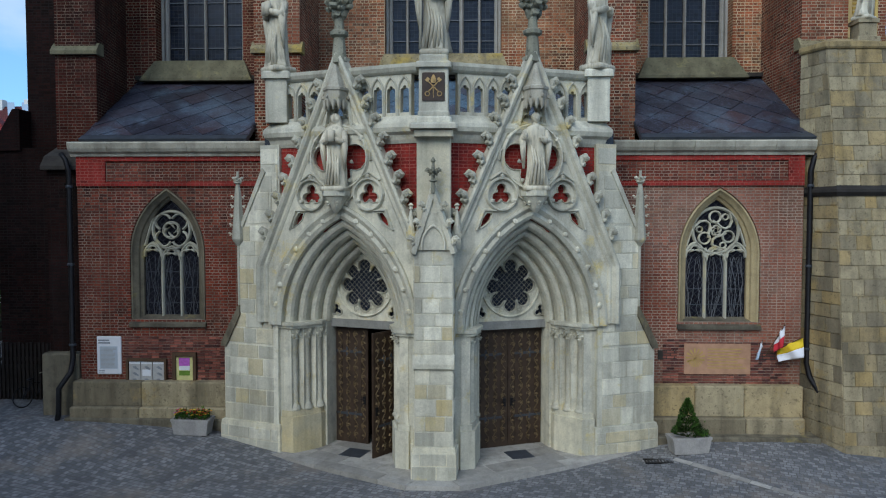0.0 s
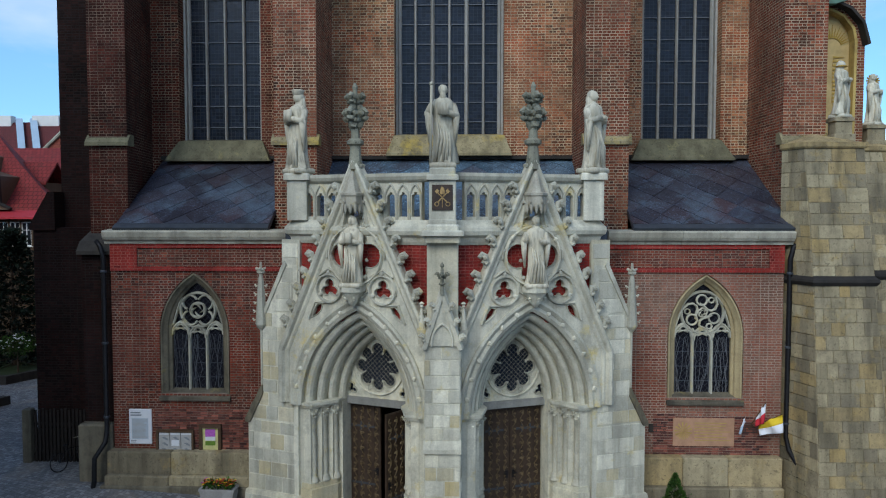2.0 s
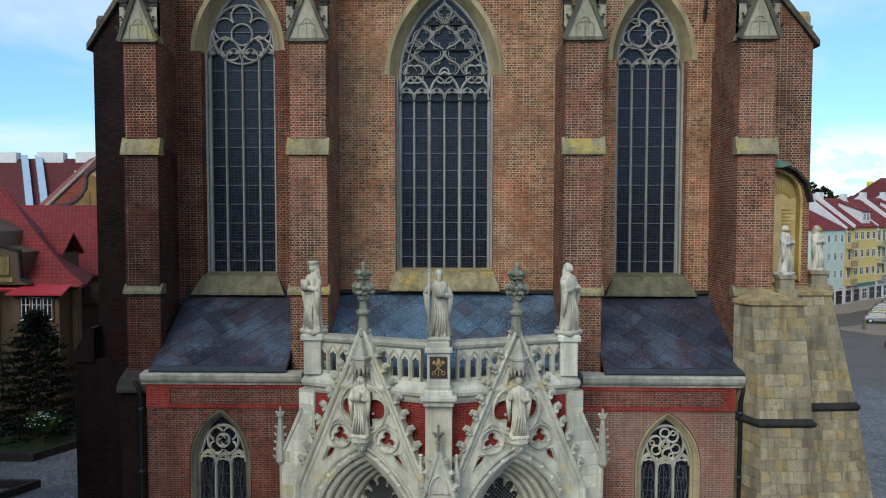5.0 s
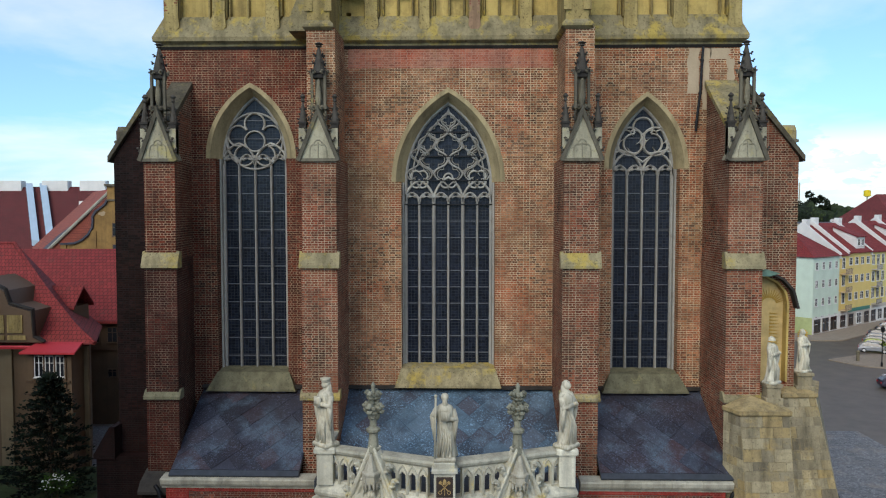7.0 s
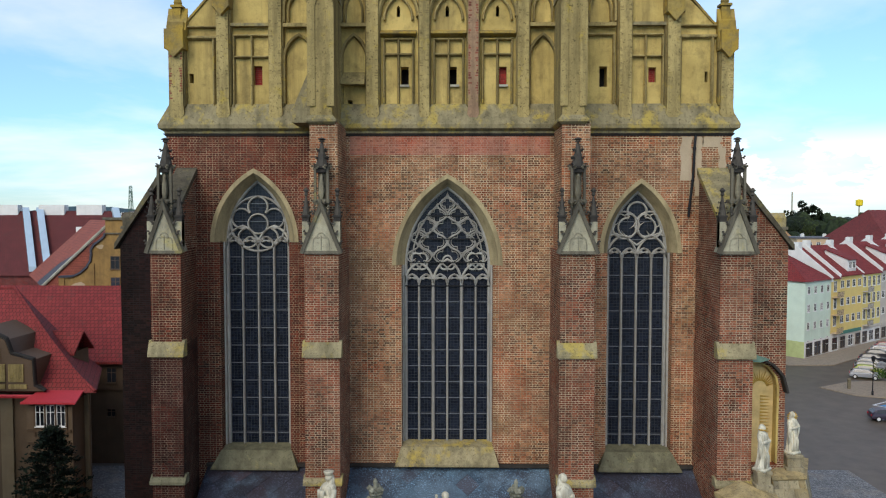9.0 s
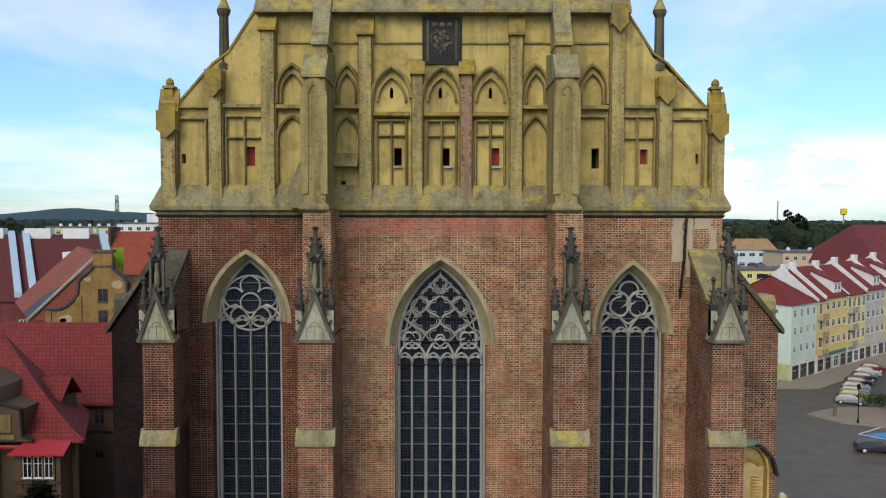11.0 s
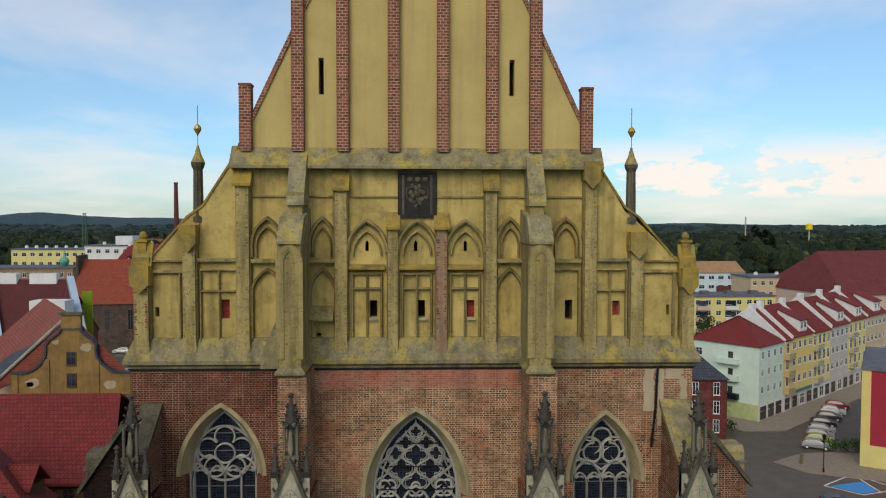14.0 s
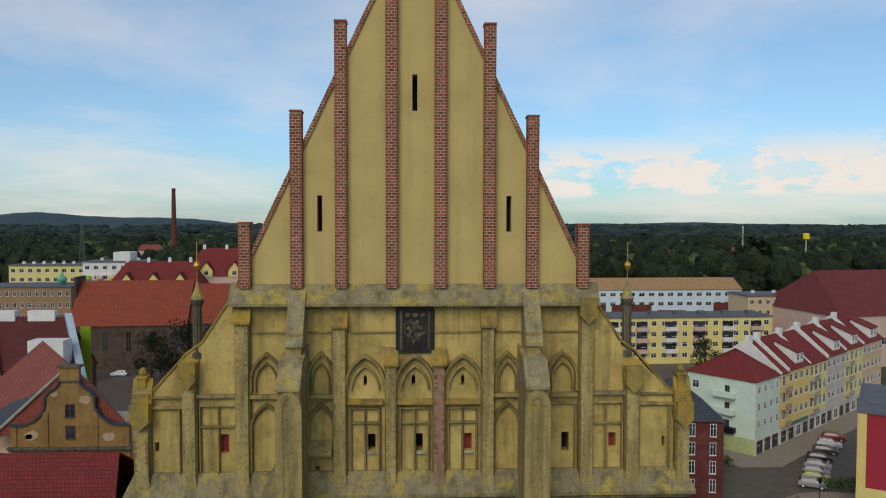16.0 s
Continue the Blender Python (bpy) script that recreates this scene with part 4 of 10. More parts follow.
def corner_buttress(s):
    x, w, y0 = (12.38 if s > 0 else -12.12), (1.4 if s > 0 else 1.32), 24.1
    b = buttress_front(x, w, y0, s)
    # the part that turns the corner
    bm = bmesh.new()
    x0, x1 = (13.1, 14.75) if s > 0 else (-14.9, -13.1)
    if s > 0:
        slab(bm, [[(x0, 0), (15.35, 0), (15.35, 22.9), (x0, 22.9)], [(13.6, 12.9), (15.0, 12.9), (15.05, 16.5), (14.95, 16.95), (14.6, 17.4), (14.1, 17.65), (13.6, 17.7)]], at_front(25.9), 0.0, 0.5)
        box(bm, x0, 15.35, 26.4, 27.6, 0, 22.9)
    else:
        box(bm, x0, x1, 25.9, 27.6, 0, 22.9)
    # left shaft gets the darker brick, which carries shade as well as soot
    part("side_shaft_low", bm, BRICK if s > 0 else BRICK_SOOT_SHADE, b)
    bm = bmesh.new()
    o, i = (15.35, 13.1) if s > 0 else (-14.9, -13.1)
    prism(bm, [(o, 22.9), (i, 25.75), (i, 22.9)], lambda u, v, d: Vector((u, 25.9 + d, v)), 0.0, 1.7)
    part("side_gable", bm, BRICK if s > 0 else BRICK_SOOT_SHADE, b)
    bm = bmesh.new()
    o, i = o + 0.2 * s, i - 0.05 * s
    prism(bm, [(o, 22.72), (o, 22.98), (i, 26.12), (i, 25.72)], lambda u, v, d: Vector((u, 25.72 + d, v)), 0.0, 0.8)
    part("side_coping", bm, COPING_D, b, "sloping mossy stone coping")
    bm = bmesh.new()
    o = 15.5 if s > 0 else -15.05
    prism(bm, [(26.5, 22.85), (26.5, 24.15), (26.7, 24.4), (27.6, 24.4), (27.6, 22.85)], lambda a, v, u: Vector((u, a, v)), *sorted((o - 1.1 * s, o)))
    part("shoulder_block", bm, COPING if s > 0 else COPING_D, b, "lichened stone block behind the coping")
    bm = bmesh.new()
    soft_box(bm, *sorted((o - 1.16 * s, o + 0.08 * s)), 26.42, 27.62, 23.62, 23.76, 0.03)
    part("shoulder_ledge", bm, WORN, b)
    if s < 0:
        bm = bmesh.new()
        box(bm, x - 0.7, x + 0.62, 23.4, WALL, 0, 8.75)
        part("shaft_low", bm, BRICK_SOOT_SHADE, b)
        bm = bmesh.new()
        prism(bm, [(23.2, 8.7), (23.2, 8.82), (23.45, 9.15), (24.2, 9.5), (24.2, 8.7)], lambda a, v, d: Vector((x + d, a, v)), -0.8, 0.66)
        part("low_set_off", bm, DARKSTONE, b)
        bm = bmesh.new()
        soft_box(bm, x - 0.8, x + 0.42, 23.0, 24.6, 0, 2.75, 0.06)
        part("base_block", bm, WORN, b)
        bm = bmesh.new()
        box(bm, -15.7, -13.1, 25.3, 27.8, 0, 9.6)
        part("side_shaft_foot", bm, BRICK_SOOT_SHADE, b)
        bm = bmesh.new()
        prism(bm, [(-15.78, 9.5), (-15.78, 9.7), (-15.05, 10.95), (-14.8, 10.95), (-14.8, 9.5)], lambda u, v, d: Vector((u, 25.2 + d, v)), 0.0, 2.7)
        part("side_weathering", bm, BRICK_SOOT_SHADE, b)
        bm = bmesh.new()
        soft_box(bm, -15.9, -13.1, 25.1, 27.9, 0, 1.9, 0.06)
        part("side_foot_stone", bm, DARKSTONE, b)
    else:
        bm = bmesh.new()
        box(bm, x - 0.66, x + 0.66, y0 + 0.2, WALL, 0, 8.6)
        part("shaft_low", bm, BRICK, b)
    return b


def cornice_run(bm, path, profile):
    """A cornice along a plan path; profile is (out, height)."""
    n = len(path)
    rings = []
    for i, (x, y) in enumerate(path):
        a = Vector((x - path[i - 1][0], y - path[i - 1][1])).normalized() if i else None
        b = Vector((path[i + 1][0] - x, path[i + 1][1] - y)).normalized() if i < n - 1 else None
        a, b = a or b, b or a
        m = Vector((a.y, -a.x)) + Vector((b.y, -b.x))
        m.normalize()
        k = 1 / max(0.4, m.dot(Vector((a.y, -a.x))))
        rings.append([bm.verts.new((x + m.x * k * o, y + m.y * k * o, z)) for o, z in profile])
    k = len(profile)
    for r0, r1 in zip(rings, rings[1:]):
        for j in range(k):
            bm.faces.new((r0[j], r0[(j + 1) % k], r1[(j + 1) % k], r1[j]))
    bm.faces.new(rings[0])
    bm.faces.new(rings[-1])


def gable():
    # cornice and lichened skirt between brick and plaster, breaking round the buttresses
    bm = bmesh.new()
    cornice_run(bm, [(-13.25, 28.7), (-13.25, WALL), (-6.2, WALL), (-4.7, WALL), (4.7, WALL), (13.25, WALL), (13.25, 28.7)], [(-0.6, 28.1), (0.05, 28.1), (0.08, 28.2), (0.28, 28.32), (0.3, 28.5), (-0.12, 29.5), (-0.6, 29.55)])
    child("cornice", bm, COPING, "sloping stone skirt overgrown with yellow lichen")
    bm = bmesh.new()
    cornice_run(bm, [(-13.25, 28.7), (-13.25, WALL), (13.25, WALL), (13.25, 28.7)], [(-0.3, 27.98), (0.03, 27.98), (0.12, 28.1), (-0.3, 28.1)])
    child("string_course", bm, DARKSTONE)
    # the plastered field with its stepped outline, pierced by small openings
    holes = []
    rect = lambda x0, x1, z0, z1: [(x0, z0), (x1, z0), (x1, z1), (x0, z1)]
    for x0, x1 in ((-2.2, -1.83), (0.08, 0.43), (2.42, 2.78)):
        holes.append(rect(x0, x1, 30.42, 31.25))
    for x in (-2.31, -0.02, 2.34):
        holes.append([(x - 0.08, 33.57), (x + 0.08, 33.57), (x + 0.08, 33.98), (x, 34.1), (x - 0.08, 33.98)])
    holes += [rect(-9.15, -8.74, 30.4, 31.3), rect(9.41, 9.77, 30.5, 31.2), rect(7.12, 7.48, 30.3, 31.25), rect(-12.2, -12.0, 30.5, 30.95), rect(12.03, 12.17, 30.5, 31.0), rect(-4.7, -4.48, 29.3, 29.7)]
    for x0, x1, z0, z1 in ((2.42, 2.78, 30.42, 31.25), (-9.15, -8.74, 30.4, 31.3), (9.41, 9.77, 30.5, 31.2)):
        bm = bmesh.new()
        box(bm, x0 + 0.004, x1 - 0.004, WALL + 0.5, WALL + 0.55, z0 + 0.004, z1 - 0.004)
        child("shutter", bm, BRICK_RED, "dark red wooden shutter")
    out = [(-13.05, 28.4), (13.05, 28.4), (13.05, 32.6), (12.5, 33.2), (10.6, 34.95), (9.95, 35.5), (8.75, 37.6), (8.45, 38.2), (-8.2, 38.2), (-8.5, 37.8), (-10.0, 35.6), (-10.7, 35.1), (-12.4, 33.2), (-13.05, 32.6)]
    bm = bmesh.new()
    slab(bm, [out] + holes, at_front(WALL + 0.25), 0.0, 0.7)
    child("gable_field", bm, PLASTER_LOW, "ochre plastered lower gable")
    # black sheets stand in for the loft's shade behind the openings
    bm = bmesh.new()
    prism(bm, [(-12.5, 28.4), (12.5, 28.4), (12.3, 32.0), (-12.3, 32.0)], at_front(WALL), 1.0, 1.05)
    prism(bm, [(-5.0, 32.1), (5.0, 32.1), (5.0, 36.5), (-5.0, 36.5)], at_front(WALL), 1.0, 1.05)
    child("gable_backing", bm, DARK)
    # upper gable
    slits = [[(x - 0.12, z), (x + 0.12, z), (x + 0.12, z + 1.7), (x - 0.12, z + 1.7)] for x, z in ((-4.43, 40.9), (0.05, 46.58), (4.52, 40.9))]
    tri = [(-8.0, 38.1), (8.25, 38.1), (8.1, 39.3), (0.25, 55.6), (-0.05, 55.6), (-7.9, 39.4)]
    bm = bmesh.new()
    slab(bm, [tri] + slits, at_front(WALL + 0.3), 0.0, 0.6)
    child("upper_gable", bm, PLASTER, "smooth yellow plastered upper gable")
    bm = bmesh.new()
    prism(bm, [(-6.8, 39), (6.8, 39), (1.2, 51.5), (-1.2, 51.5)], at_front(WALL), 0.95, 1.0)
    child("gable_backing", bm, DARK)
    for s in (-1, 1):
        bm = bmesh.new()
        e = 8.0 if s > 0 else -7.8
        pts = [(e, 39.4), (0.1 + s * 0.1, 55.7)]
        sweep(bm, pts, [(-0.08, -0.1), (0.12, -0.1), (0.12, 0.75), (-0.08, 0.75)], at_front(WALL + 0.3))
        child("raking_verge", bm, BRICK_PIL, "brick-edged sloping verge")
    # the brick pilasters that rise over the verge
    for x, top in ((-7.9, 41.25), (-5.48, 46.45), (-3.4, 50.6), (-1.03, 55.4), (1.26, 55.5), (3.57, 50.55), (5.62, 46.3), (8.05, 41.2)):
        bm = bmesh.new()
        box(bm, x - 0.26, x + 0.26, WALL - 0.01, WALL + 0.6, 38.25, top)
        pil = child("pilaster", bm, MORTAR, "slim red brick pilaster")
        bm = bmesh.new()
        z, k = 38.27, 0
        while z < top - 0.08:
            for a, b in (((-0.27, -0.005), (0.005, 0.27)) if k % 2 else ((-0.27, -0.14), (-0.13, 0.13), (0.14, 0.27))):
                j = random.uniform(0, 0.006)
                box(bm, x + a + 0.012, x + b - 0.012, WALL - 0.016 - j, WALL + 0.3, z + 0.012, z + 0.116)
            for q in (-1, 1):
                box(bm, x + q * 0.275 - 0.012, x + q * 0.275 + 0.012, WALL + 0.0, WALL + 0.27, z + 0.007, z + 0.125)
            z += 0.14
            k += 1
        tagged(part("brickwork", bm, PIECE_I, pil), kind="stuff")
        bm = bmesh.new()
        soft_box(bm, x - 0.3, x + 0.3, WALL - 0.06, WALL + 0.63, top, top + 0.1, 0.02)
        part("cap", bm, PIECE_I, pil)
    # sloping ledge under the upper gable
    bm = bmesh.new()
    prism(bm, [(0.35, 38.5), (-0.32, 37.55), (-0.32, 37.42), (0.35, 37.42)], lambda a, v, d: Vector((d, WALL + a, v)), -8.6, 8.8)
    child("ledge", bm, COPING, "sloping lichened ledge under the upper gable")
    bm = bmesh.new()
    box(bm, -8.0, 8.2, WALL + 0.16, WALL + 0.3, 36.1, 36.18)
    child("string_course", bm, RENDER)
    # coping along the lower shoulders
    for s in (-1, 1):
        pts = [(-13.05, 32.7), (-12.35, 33.3), (-10.65, 35.2), (-9.95, 35.7), (-8.45, 38.0), (-8.2, 38.6)]
        pts = [(-s * u if s > 0 else u, v) for u, v in pts]
        bm = bmesh.new()
        sweep(bm, pts, [(-0.05, -0.02), (0.05, -0.02), (0.05, 0.8), (-0.05, 0.8)], at_front(WALL + 0.2))
        child("shoulder_coping", bm, COPING_Y)
    # pilaster strips of the lower gable: x, half width, foot, top, cap kind
    for x, hw, top in ((-10.5, 0.33, 33.9), (-8.03, 0.34, 36.6), (-3.5, 0.32, 36.4), (-1.08, 0.26, 34.6), (1.2, 0.28, 34.6), (3.53, 0.3, 36.4), (8.25, 0.33, 36.9), (10.48, 0.34, 33.6), (-12.7, 0.38, 32.0), (12.95, 0.33, 31.9)):
        m = RENDER_P if abs(x - 1.2) < 0.01 else RENDER
        bm = bmesh.new()
        prism(bm, [(x - hw, 29.0), (x, 28.55), (x + hw, 29.0), (x + hw * 0.85, 29.4), (x + hw * 0.85, top), (x - hw * 0.85, top), (x - hw * 0.85, 29.4)], at_front(WALL - 0.16), 0.0, 0.5)
        strip = child("pilaster_strip", bm, m, "weathered rendered pilaster strip")
        for side in (-1, 1):
            bm = bmesh.new()
            sweep(bm, [(x + side * hw * 0.95, 29.4), (x + side * hw * 0.95, top)], rib(0.1, 0.3), at_front(WALL - 0.05))
            part("roll", bm, RENDER, strip)
        bm = bmesh.new()
        k = 0.85 if abs(x) > 3 else 0.55
        if abs(x) > 12:
            k = 1.7
        prism(bm, [(-0.34, top), (-0.34, top + 0.12), (0.28, top + k + 0.3), (0.28, top)], lambda a, v, d: Vector((x + d, WALL + a, v)), -hw - 0.08, hw + 0.08)
        cap = part("sloping_cap", bm, COPING_Y, strip, "ochre lichened sloping cap")
        if abs(x) > 10 or x == 8.25:
            bm = bmesh.new()
            prism(bm, [(x - hw - 0.06, top + 0.9), (x - hw - 0.06, top + 0.05), (x, top - 0.38), (x + hw + 0.06, top + 0.05), (x + hw + 0.06, top + 0.9)], at_front(WALL - 0.4), 0.0, 0.5)
            part("pointed_apron", bm, COPING_Y, cap)
        # coursed chips along the worn edges
        bm = bmesh.new()
        z = 29.7
        while z < top - 0.2:
            for side in (-1, 1):
                if random.random() < 0.6:
                    wd = random.uniform(0.05, 0.16)
                    u = x + side * (hw * 0.8 - wd / 2)
                    box(bm, u - wd / 2, u + wd / 2, WALL - 0.168, WALL - 0.1, z, z + random.uniform(0.05, 0.085))
            z += 0.115
        tagged(part("worn_edge", bm, PIECE_I if x in (-12.7, 1.2) else RENDER, strip), kind="stuff")
    for s, x in ((-1, -12.72), (1, 12.92)):
        bm = bmesh.new()
        soft_box(bm, x - 0.4, x + 0.4, WALL - 0.1, WALL + 0.8, 32.0, 33.3)
        soft_box(bm, x - 0.2, x + 0.2, WALL + 0.1, WALL + 0.5, 33.3, 34.0)
        soft_box(bm, x - 0.27, x + 0.27, WALL + 0.03, WALL + 0.57, 34.0, 34.12)
        lathe(bm, [(0.14, 34.12), (0.2, 34.25), (0.16, 34.4), (0.05, 34.5)], (x, WALL + 0.3, 0), 10)
        child("corner_finial", bm, COPING_Y, "lichened corner block with a small knob")
    for s, x in ((-1, -10.2), (1, 10.3)):
        bm = bmesh.new()
        lathe(bm, [(0.3, 34.9), (0.3, 35.15), (0.23, 35.25), (0.2, 36.3), (0.19, 37.35), (0.24, 37.42), (0.31, 37.55), (0.33, 37.68), (0.28, 37.7)], (x, WALL + 0.45, 0), 8)
        for a in range(8):
            d = (math.cos(a * math.pi / 4), math.sin(a * math.pi / 4))
            tube(bm, [(x + 0.22 * d[0], WALL + 0.45 + 0.22 * d[1], 35.2), (x + 0.19 * d[0], WALL + 0.45 + 0.19 * d[1], 37.4)], 0.035, 4)
        t = child("corner_turret", bm, COPING_D, "slim octagonal turret with a stone cap and ball")
        bm = bmesh.new()
        lathe(bm, [(0.34, 37.7), (0.16, 38.1), (0.05, 38.5), (0.02, 38.55)], (x, WALL + 0.45, 0), 8)
        part("cap", bm, COPING, t)
        bm = bmesh.new()
        lathe(bm, [(0.02, 38.5), (0.02, 38.9), (0.03, 39.0), (0.12, 39.14), (0.19, 39.28), (0.12, 39.43), (0.025, 39.5), (0.02, 40.4)], (x, WALL + 0.45, 0), 10)
        part("ball_and_rod", bm, GOLD, t, "dull gilded ball on an iron rod")
    # the three middle bays with cross windows and hooded heads, and the plain bays beside them
    for x in (-2.3, 0.05, 2.33):
        f = at_front(WALL + 0.05)
        bm = bmesh.new()
        sweep(bm, pointed(x, 33.55, 0.84, 1.35, 8), [(-0.02, 0.25), (-0.02, 0.02), (0.06, -0.1), (0.14, -0.12), (0.2, 0.25)], f)
        sweep(bm, pointed(x, 33.4, 0.66, 1.12, 8), rib(0.12, 0.2), f)
        bay = child("blind_bay", bm, RENDER, "blind bay with a stone cross and hood")
        bm = bmesh.new()
        prism(bm, [(0.25, 32.95), (-0.1, 32.8), (-0.1, 32.72), (0.25, 32.6)], lambda a, v, d: Vector((x + d, WALL + a, v)), -0.84, 0.84)
        part("ledge", bm, COPING_Y, bay)
        for a, b, t in [((u, 29.5), (u, 32.55), 0.12) for u in (-0.68, 0.0, 0.68)] + [((-0.72, v), (0.72, v), 0.13) for v in (31.8, 32.5)]:
            bm = bmesh.new()
            sweep(bm, [(x + a[0], a[1]), (x + b[0], b[1])], rib(t, 0.22), f)
            part("stone_bar", bm, RENDER, bay)
        bm = bmesh.new()
        box(bm, x + 0.08, x + 0.5, WALL + 0.12, WALL + 0.3, 30.3, 30.4)
        part("little_sill", bm, TRIM, bay)
    for x, w, top in ((-9.2, 0.85, 1), (9.25, 0.8, 1)):
        bm = bmesh.new()
        f = at_front(WALL + 0.05)
        for u in (-w, 0.0, w):
            sweep(bm, [(x + u, 29.4), (x + u, 32.7)], rib(0.12, 0.22), f)
        for v in (31.7, 32.7):
            sweep(bm, [(x - w, v), (x + w, v)], rib(0.12, 0.22), f)
        bay = child("blind_bay", bm, RENDER, "blind bay with a stone cross")
        bm = bmesh.new()
        box(bm, x - w - 0.3, x + w + 0.3, WALL - 0.02, WALL + 0.3, 33.1, 33.25)
        part("ledge", bm, COPING, bay)
    for x in (-11.75, 11.6):
        bm = bmesh.new()
        f = at_front(WALL + 0.05)
        for u in (-0.75, 0.75):
            sweep(bm, [(x + u, 29.4), (x + u, 32.6)], rib(0.14, 0.22), f)
        sweep(bm, [(x - 0.95, 32.6), (x + 0.95, 32.6)], rib(0.2, 0.25), f)
        sweep(bm, [(x - 0.95, 33.1), (x + 0.95, 33.1)], rib(0.12, 0.25), f)
        child("panel_frame", bm, RENDER)
    # blind lancets on both sides of the buttresses
    for x, w, rows in ((-6.95, 0.66, 2), (-4.38, 0.55, 2), (4.45, 0.58, 2), (7.1, 0.66, 1)):
        bm = bmesh.new()
        f = at_front(WALL + 0.03)
        sweep(bm, [(x - w, 33.3)] + pointed(x, 33.9, w, 1.15, 8) + [(x + w, 33.3)], [(-0.04, 0.25), (0.0, -0.02), (0.1, -0.06), (0.16, 0.25)], f)
        sweep(bm, [(x - w + 0.16, 33.3)] + pointed(x, 33.8, w - 0.16, 0.9, 8) + [(x + w - 0.16, 33.3)], rib(0.1, 0.2), f)
        box(bm, x - w - 0.06, x + w + 0.06, WALL - 0.1, WALL + 0.25, 33.05, 33.22)
        if rows == 2:
            sweep(bm, [(x - w, 29.5)] + pointed(x, 31.6, w, 1.05, 8) + [(x + w, 29.5)], [(-0.04, 0.25), (0.0, -0.02), (0.1, -0.06), (0.14, 0.25)], f)
        else:
            for u in (-w, w):
                sweep(bm, [(x + u, 29.5), (x + u, 32.7)], rib(0.12, 0.2), f)
            sweep(bm, [(x - w, 32.7), (x + w, 32.7)], rib(0.12, 0.2), f)
        child("blind_lancet", bm, RENDER, "blind lancet panel in the gable")
    bm = bmesh.new()
    prism(bm, [(0.25, 31.0), (-0.3, 30.45), (-0.3, 30.35), (0.25, 30.35)], lambda a, v, d: Vector((-4.42 + d, WALL + a, v)), -0.55, 0.55)
    child("bay_canopy", bm, RENDER)
    # armorial slab
    bm = bmesh.new()
    soft_box(bm, -0.86, 0.98, WALL + 0.12, WALL + 0.35, 35.15, 37.32, 0.04)
    sl = child("armorial_slab", bm, BLACKSTONE, "blackened stone slab with a carved coat of arms")
    bm = bmesh.new()
    f = at_front(WALL + 0.1)
    shield = [(-0.45, 36.5)] + arc(0.06, 36.3, 0.52, 200, 340, 10) + [(0.56, 36.5), (0.3, 36.62), (0.06, 36.5), (-0.2, 36.62)]
    sweep(bm, shield, rib(0.09, 0.08), f, True)
    for k in range(16):
        blob(bm, (0.06 + 0.42 * math.cos(k * 2.4) * (k / 16) ** 0.5, WALL + 0.1, 36.2 + 0.55 * math.sin(k * 2.4) * (k / 16) ** 0.5), 0.11, 1, 0.45, 1.2, 1, 0.35, k)
    for u in (-0.3, 0.06, 0.42):
        blob(bm, (u, WALL + 0.1, 36.95), 0.13, 1, 0.4, 1, 1, 0.3, 3)
    for u in (-0.6, 0.72):
        sweep(bm, [(u, 35.3), (u, 37.15)], rib(0.14, 0.06), f)
    sweep(bm, [(-0.86, 37.28), (0.98, 37.28)], rib(0.12, 0.1), f)
    part("relief", bm, COPING_D, sl)
    # the two buttresses that cross the gable
    for s in (-1, 1):
        x = 5.47 * s
        bm = bmesh.new()
        box(bm, x - 0.48, x + 0.48, 24.75, WALL + 0.3, 28.3, 34.0)
        b = child("gable_buttress", bm, RENDER, "rendered gable buttress with blind panels")
        bm = bmesh.new()
        prism(bm, [(24.6, 34.0), (24.6, 34.12), (25.4, 35.15), (27.7, 35.6), (27.7, 34.0)], lambda a, v, d: Vector((x + d, a, v)), -0.53, 0.53)
        part("sloping_cap", bm, COPING, b)
        bm = bmesh.new()
        box(bm, x - 0.3, x + 0.36, 26.1, WALL + 0.3, 34.9, 36.3)
        part("upper_shaft", bm, RENDER, b)
        bm = bmesh.new()
        prism(bm, [(25.95, 35.7), (25.95, 35.85), (27.0, 37.9), (27.7, 38.4), (27.7, 35.7)], lambda a, v, d: Vector((x + d, a, v)), -0.34, 0.44)
        part("upper_cap", bm, COPING, b)
        bm = bmesh.new()
        f = at_front(24.72)
        sweep(bm, [(x - 0.3, 29.0)] + pointed(x, 33.2, 0.3, 0.55, 6) + [(x + 0.3, 29.0)], [(-0.05, 0.05), (-0.05, -0.02), (0.1, -0.06), (0.28, -0.06), (0.28, 0.05)], f)
        part("panel", bm, RENDER, b)
        bm = bmesh.new()
        cornice_run(bm, [(x - 0.48, WALL), (x - 0.48, 24.75), (x + 0.48, 24.75), (x + 0.48, WALL)], [(-0.1, 28.2), (0.03, 28.2), (0.18, 28.32), (0.18, 28.42), (0.02, 28.62), (-0.1, 28.62)])
        part("base_moulding", bm, COPING, b)
        bm = bmesh.new()
        k = -1
        prism(bm, [(0.0, 28.4), (k * 1.0, 28.4), (k * 0.95, 29.0), (0.0, 31.2)], lambda u, v, d: Vector((x - 0.48 + u, 25.6 + d, v)), 0.0, 1.9)
        part("flank_wedge", bm, COPING, b) if s < 0 else bm.free()


build_walls()
for n, spec in enumerate(WINDOWS):
    big_window(n, spec, ("left", "middle", "right")[n])
buttress_front(-5.37, 1.46, 24.1, -1)
buttress_front(5.6, 1.46, 24.1, 1)
corner_buttress(-1)
corner_buttress(1)
gable()


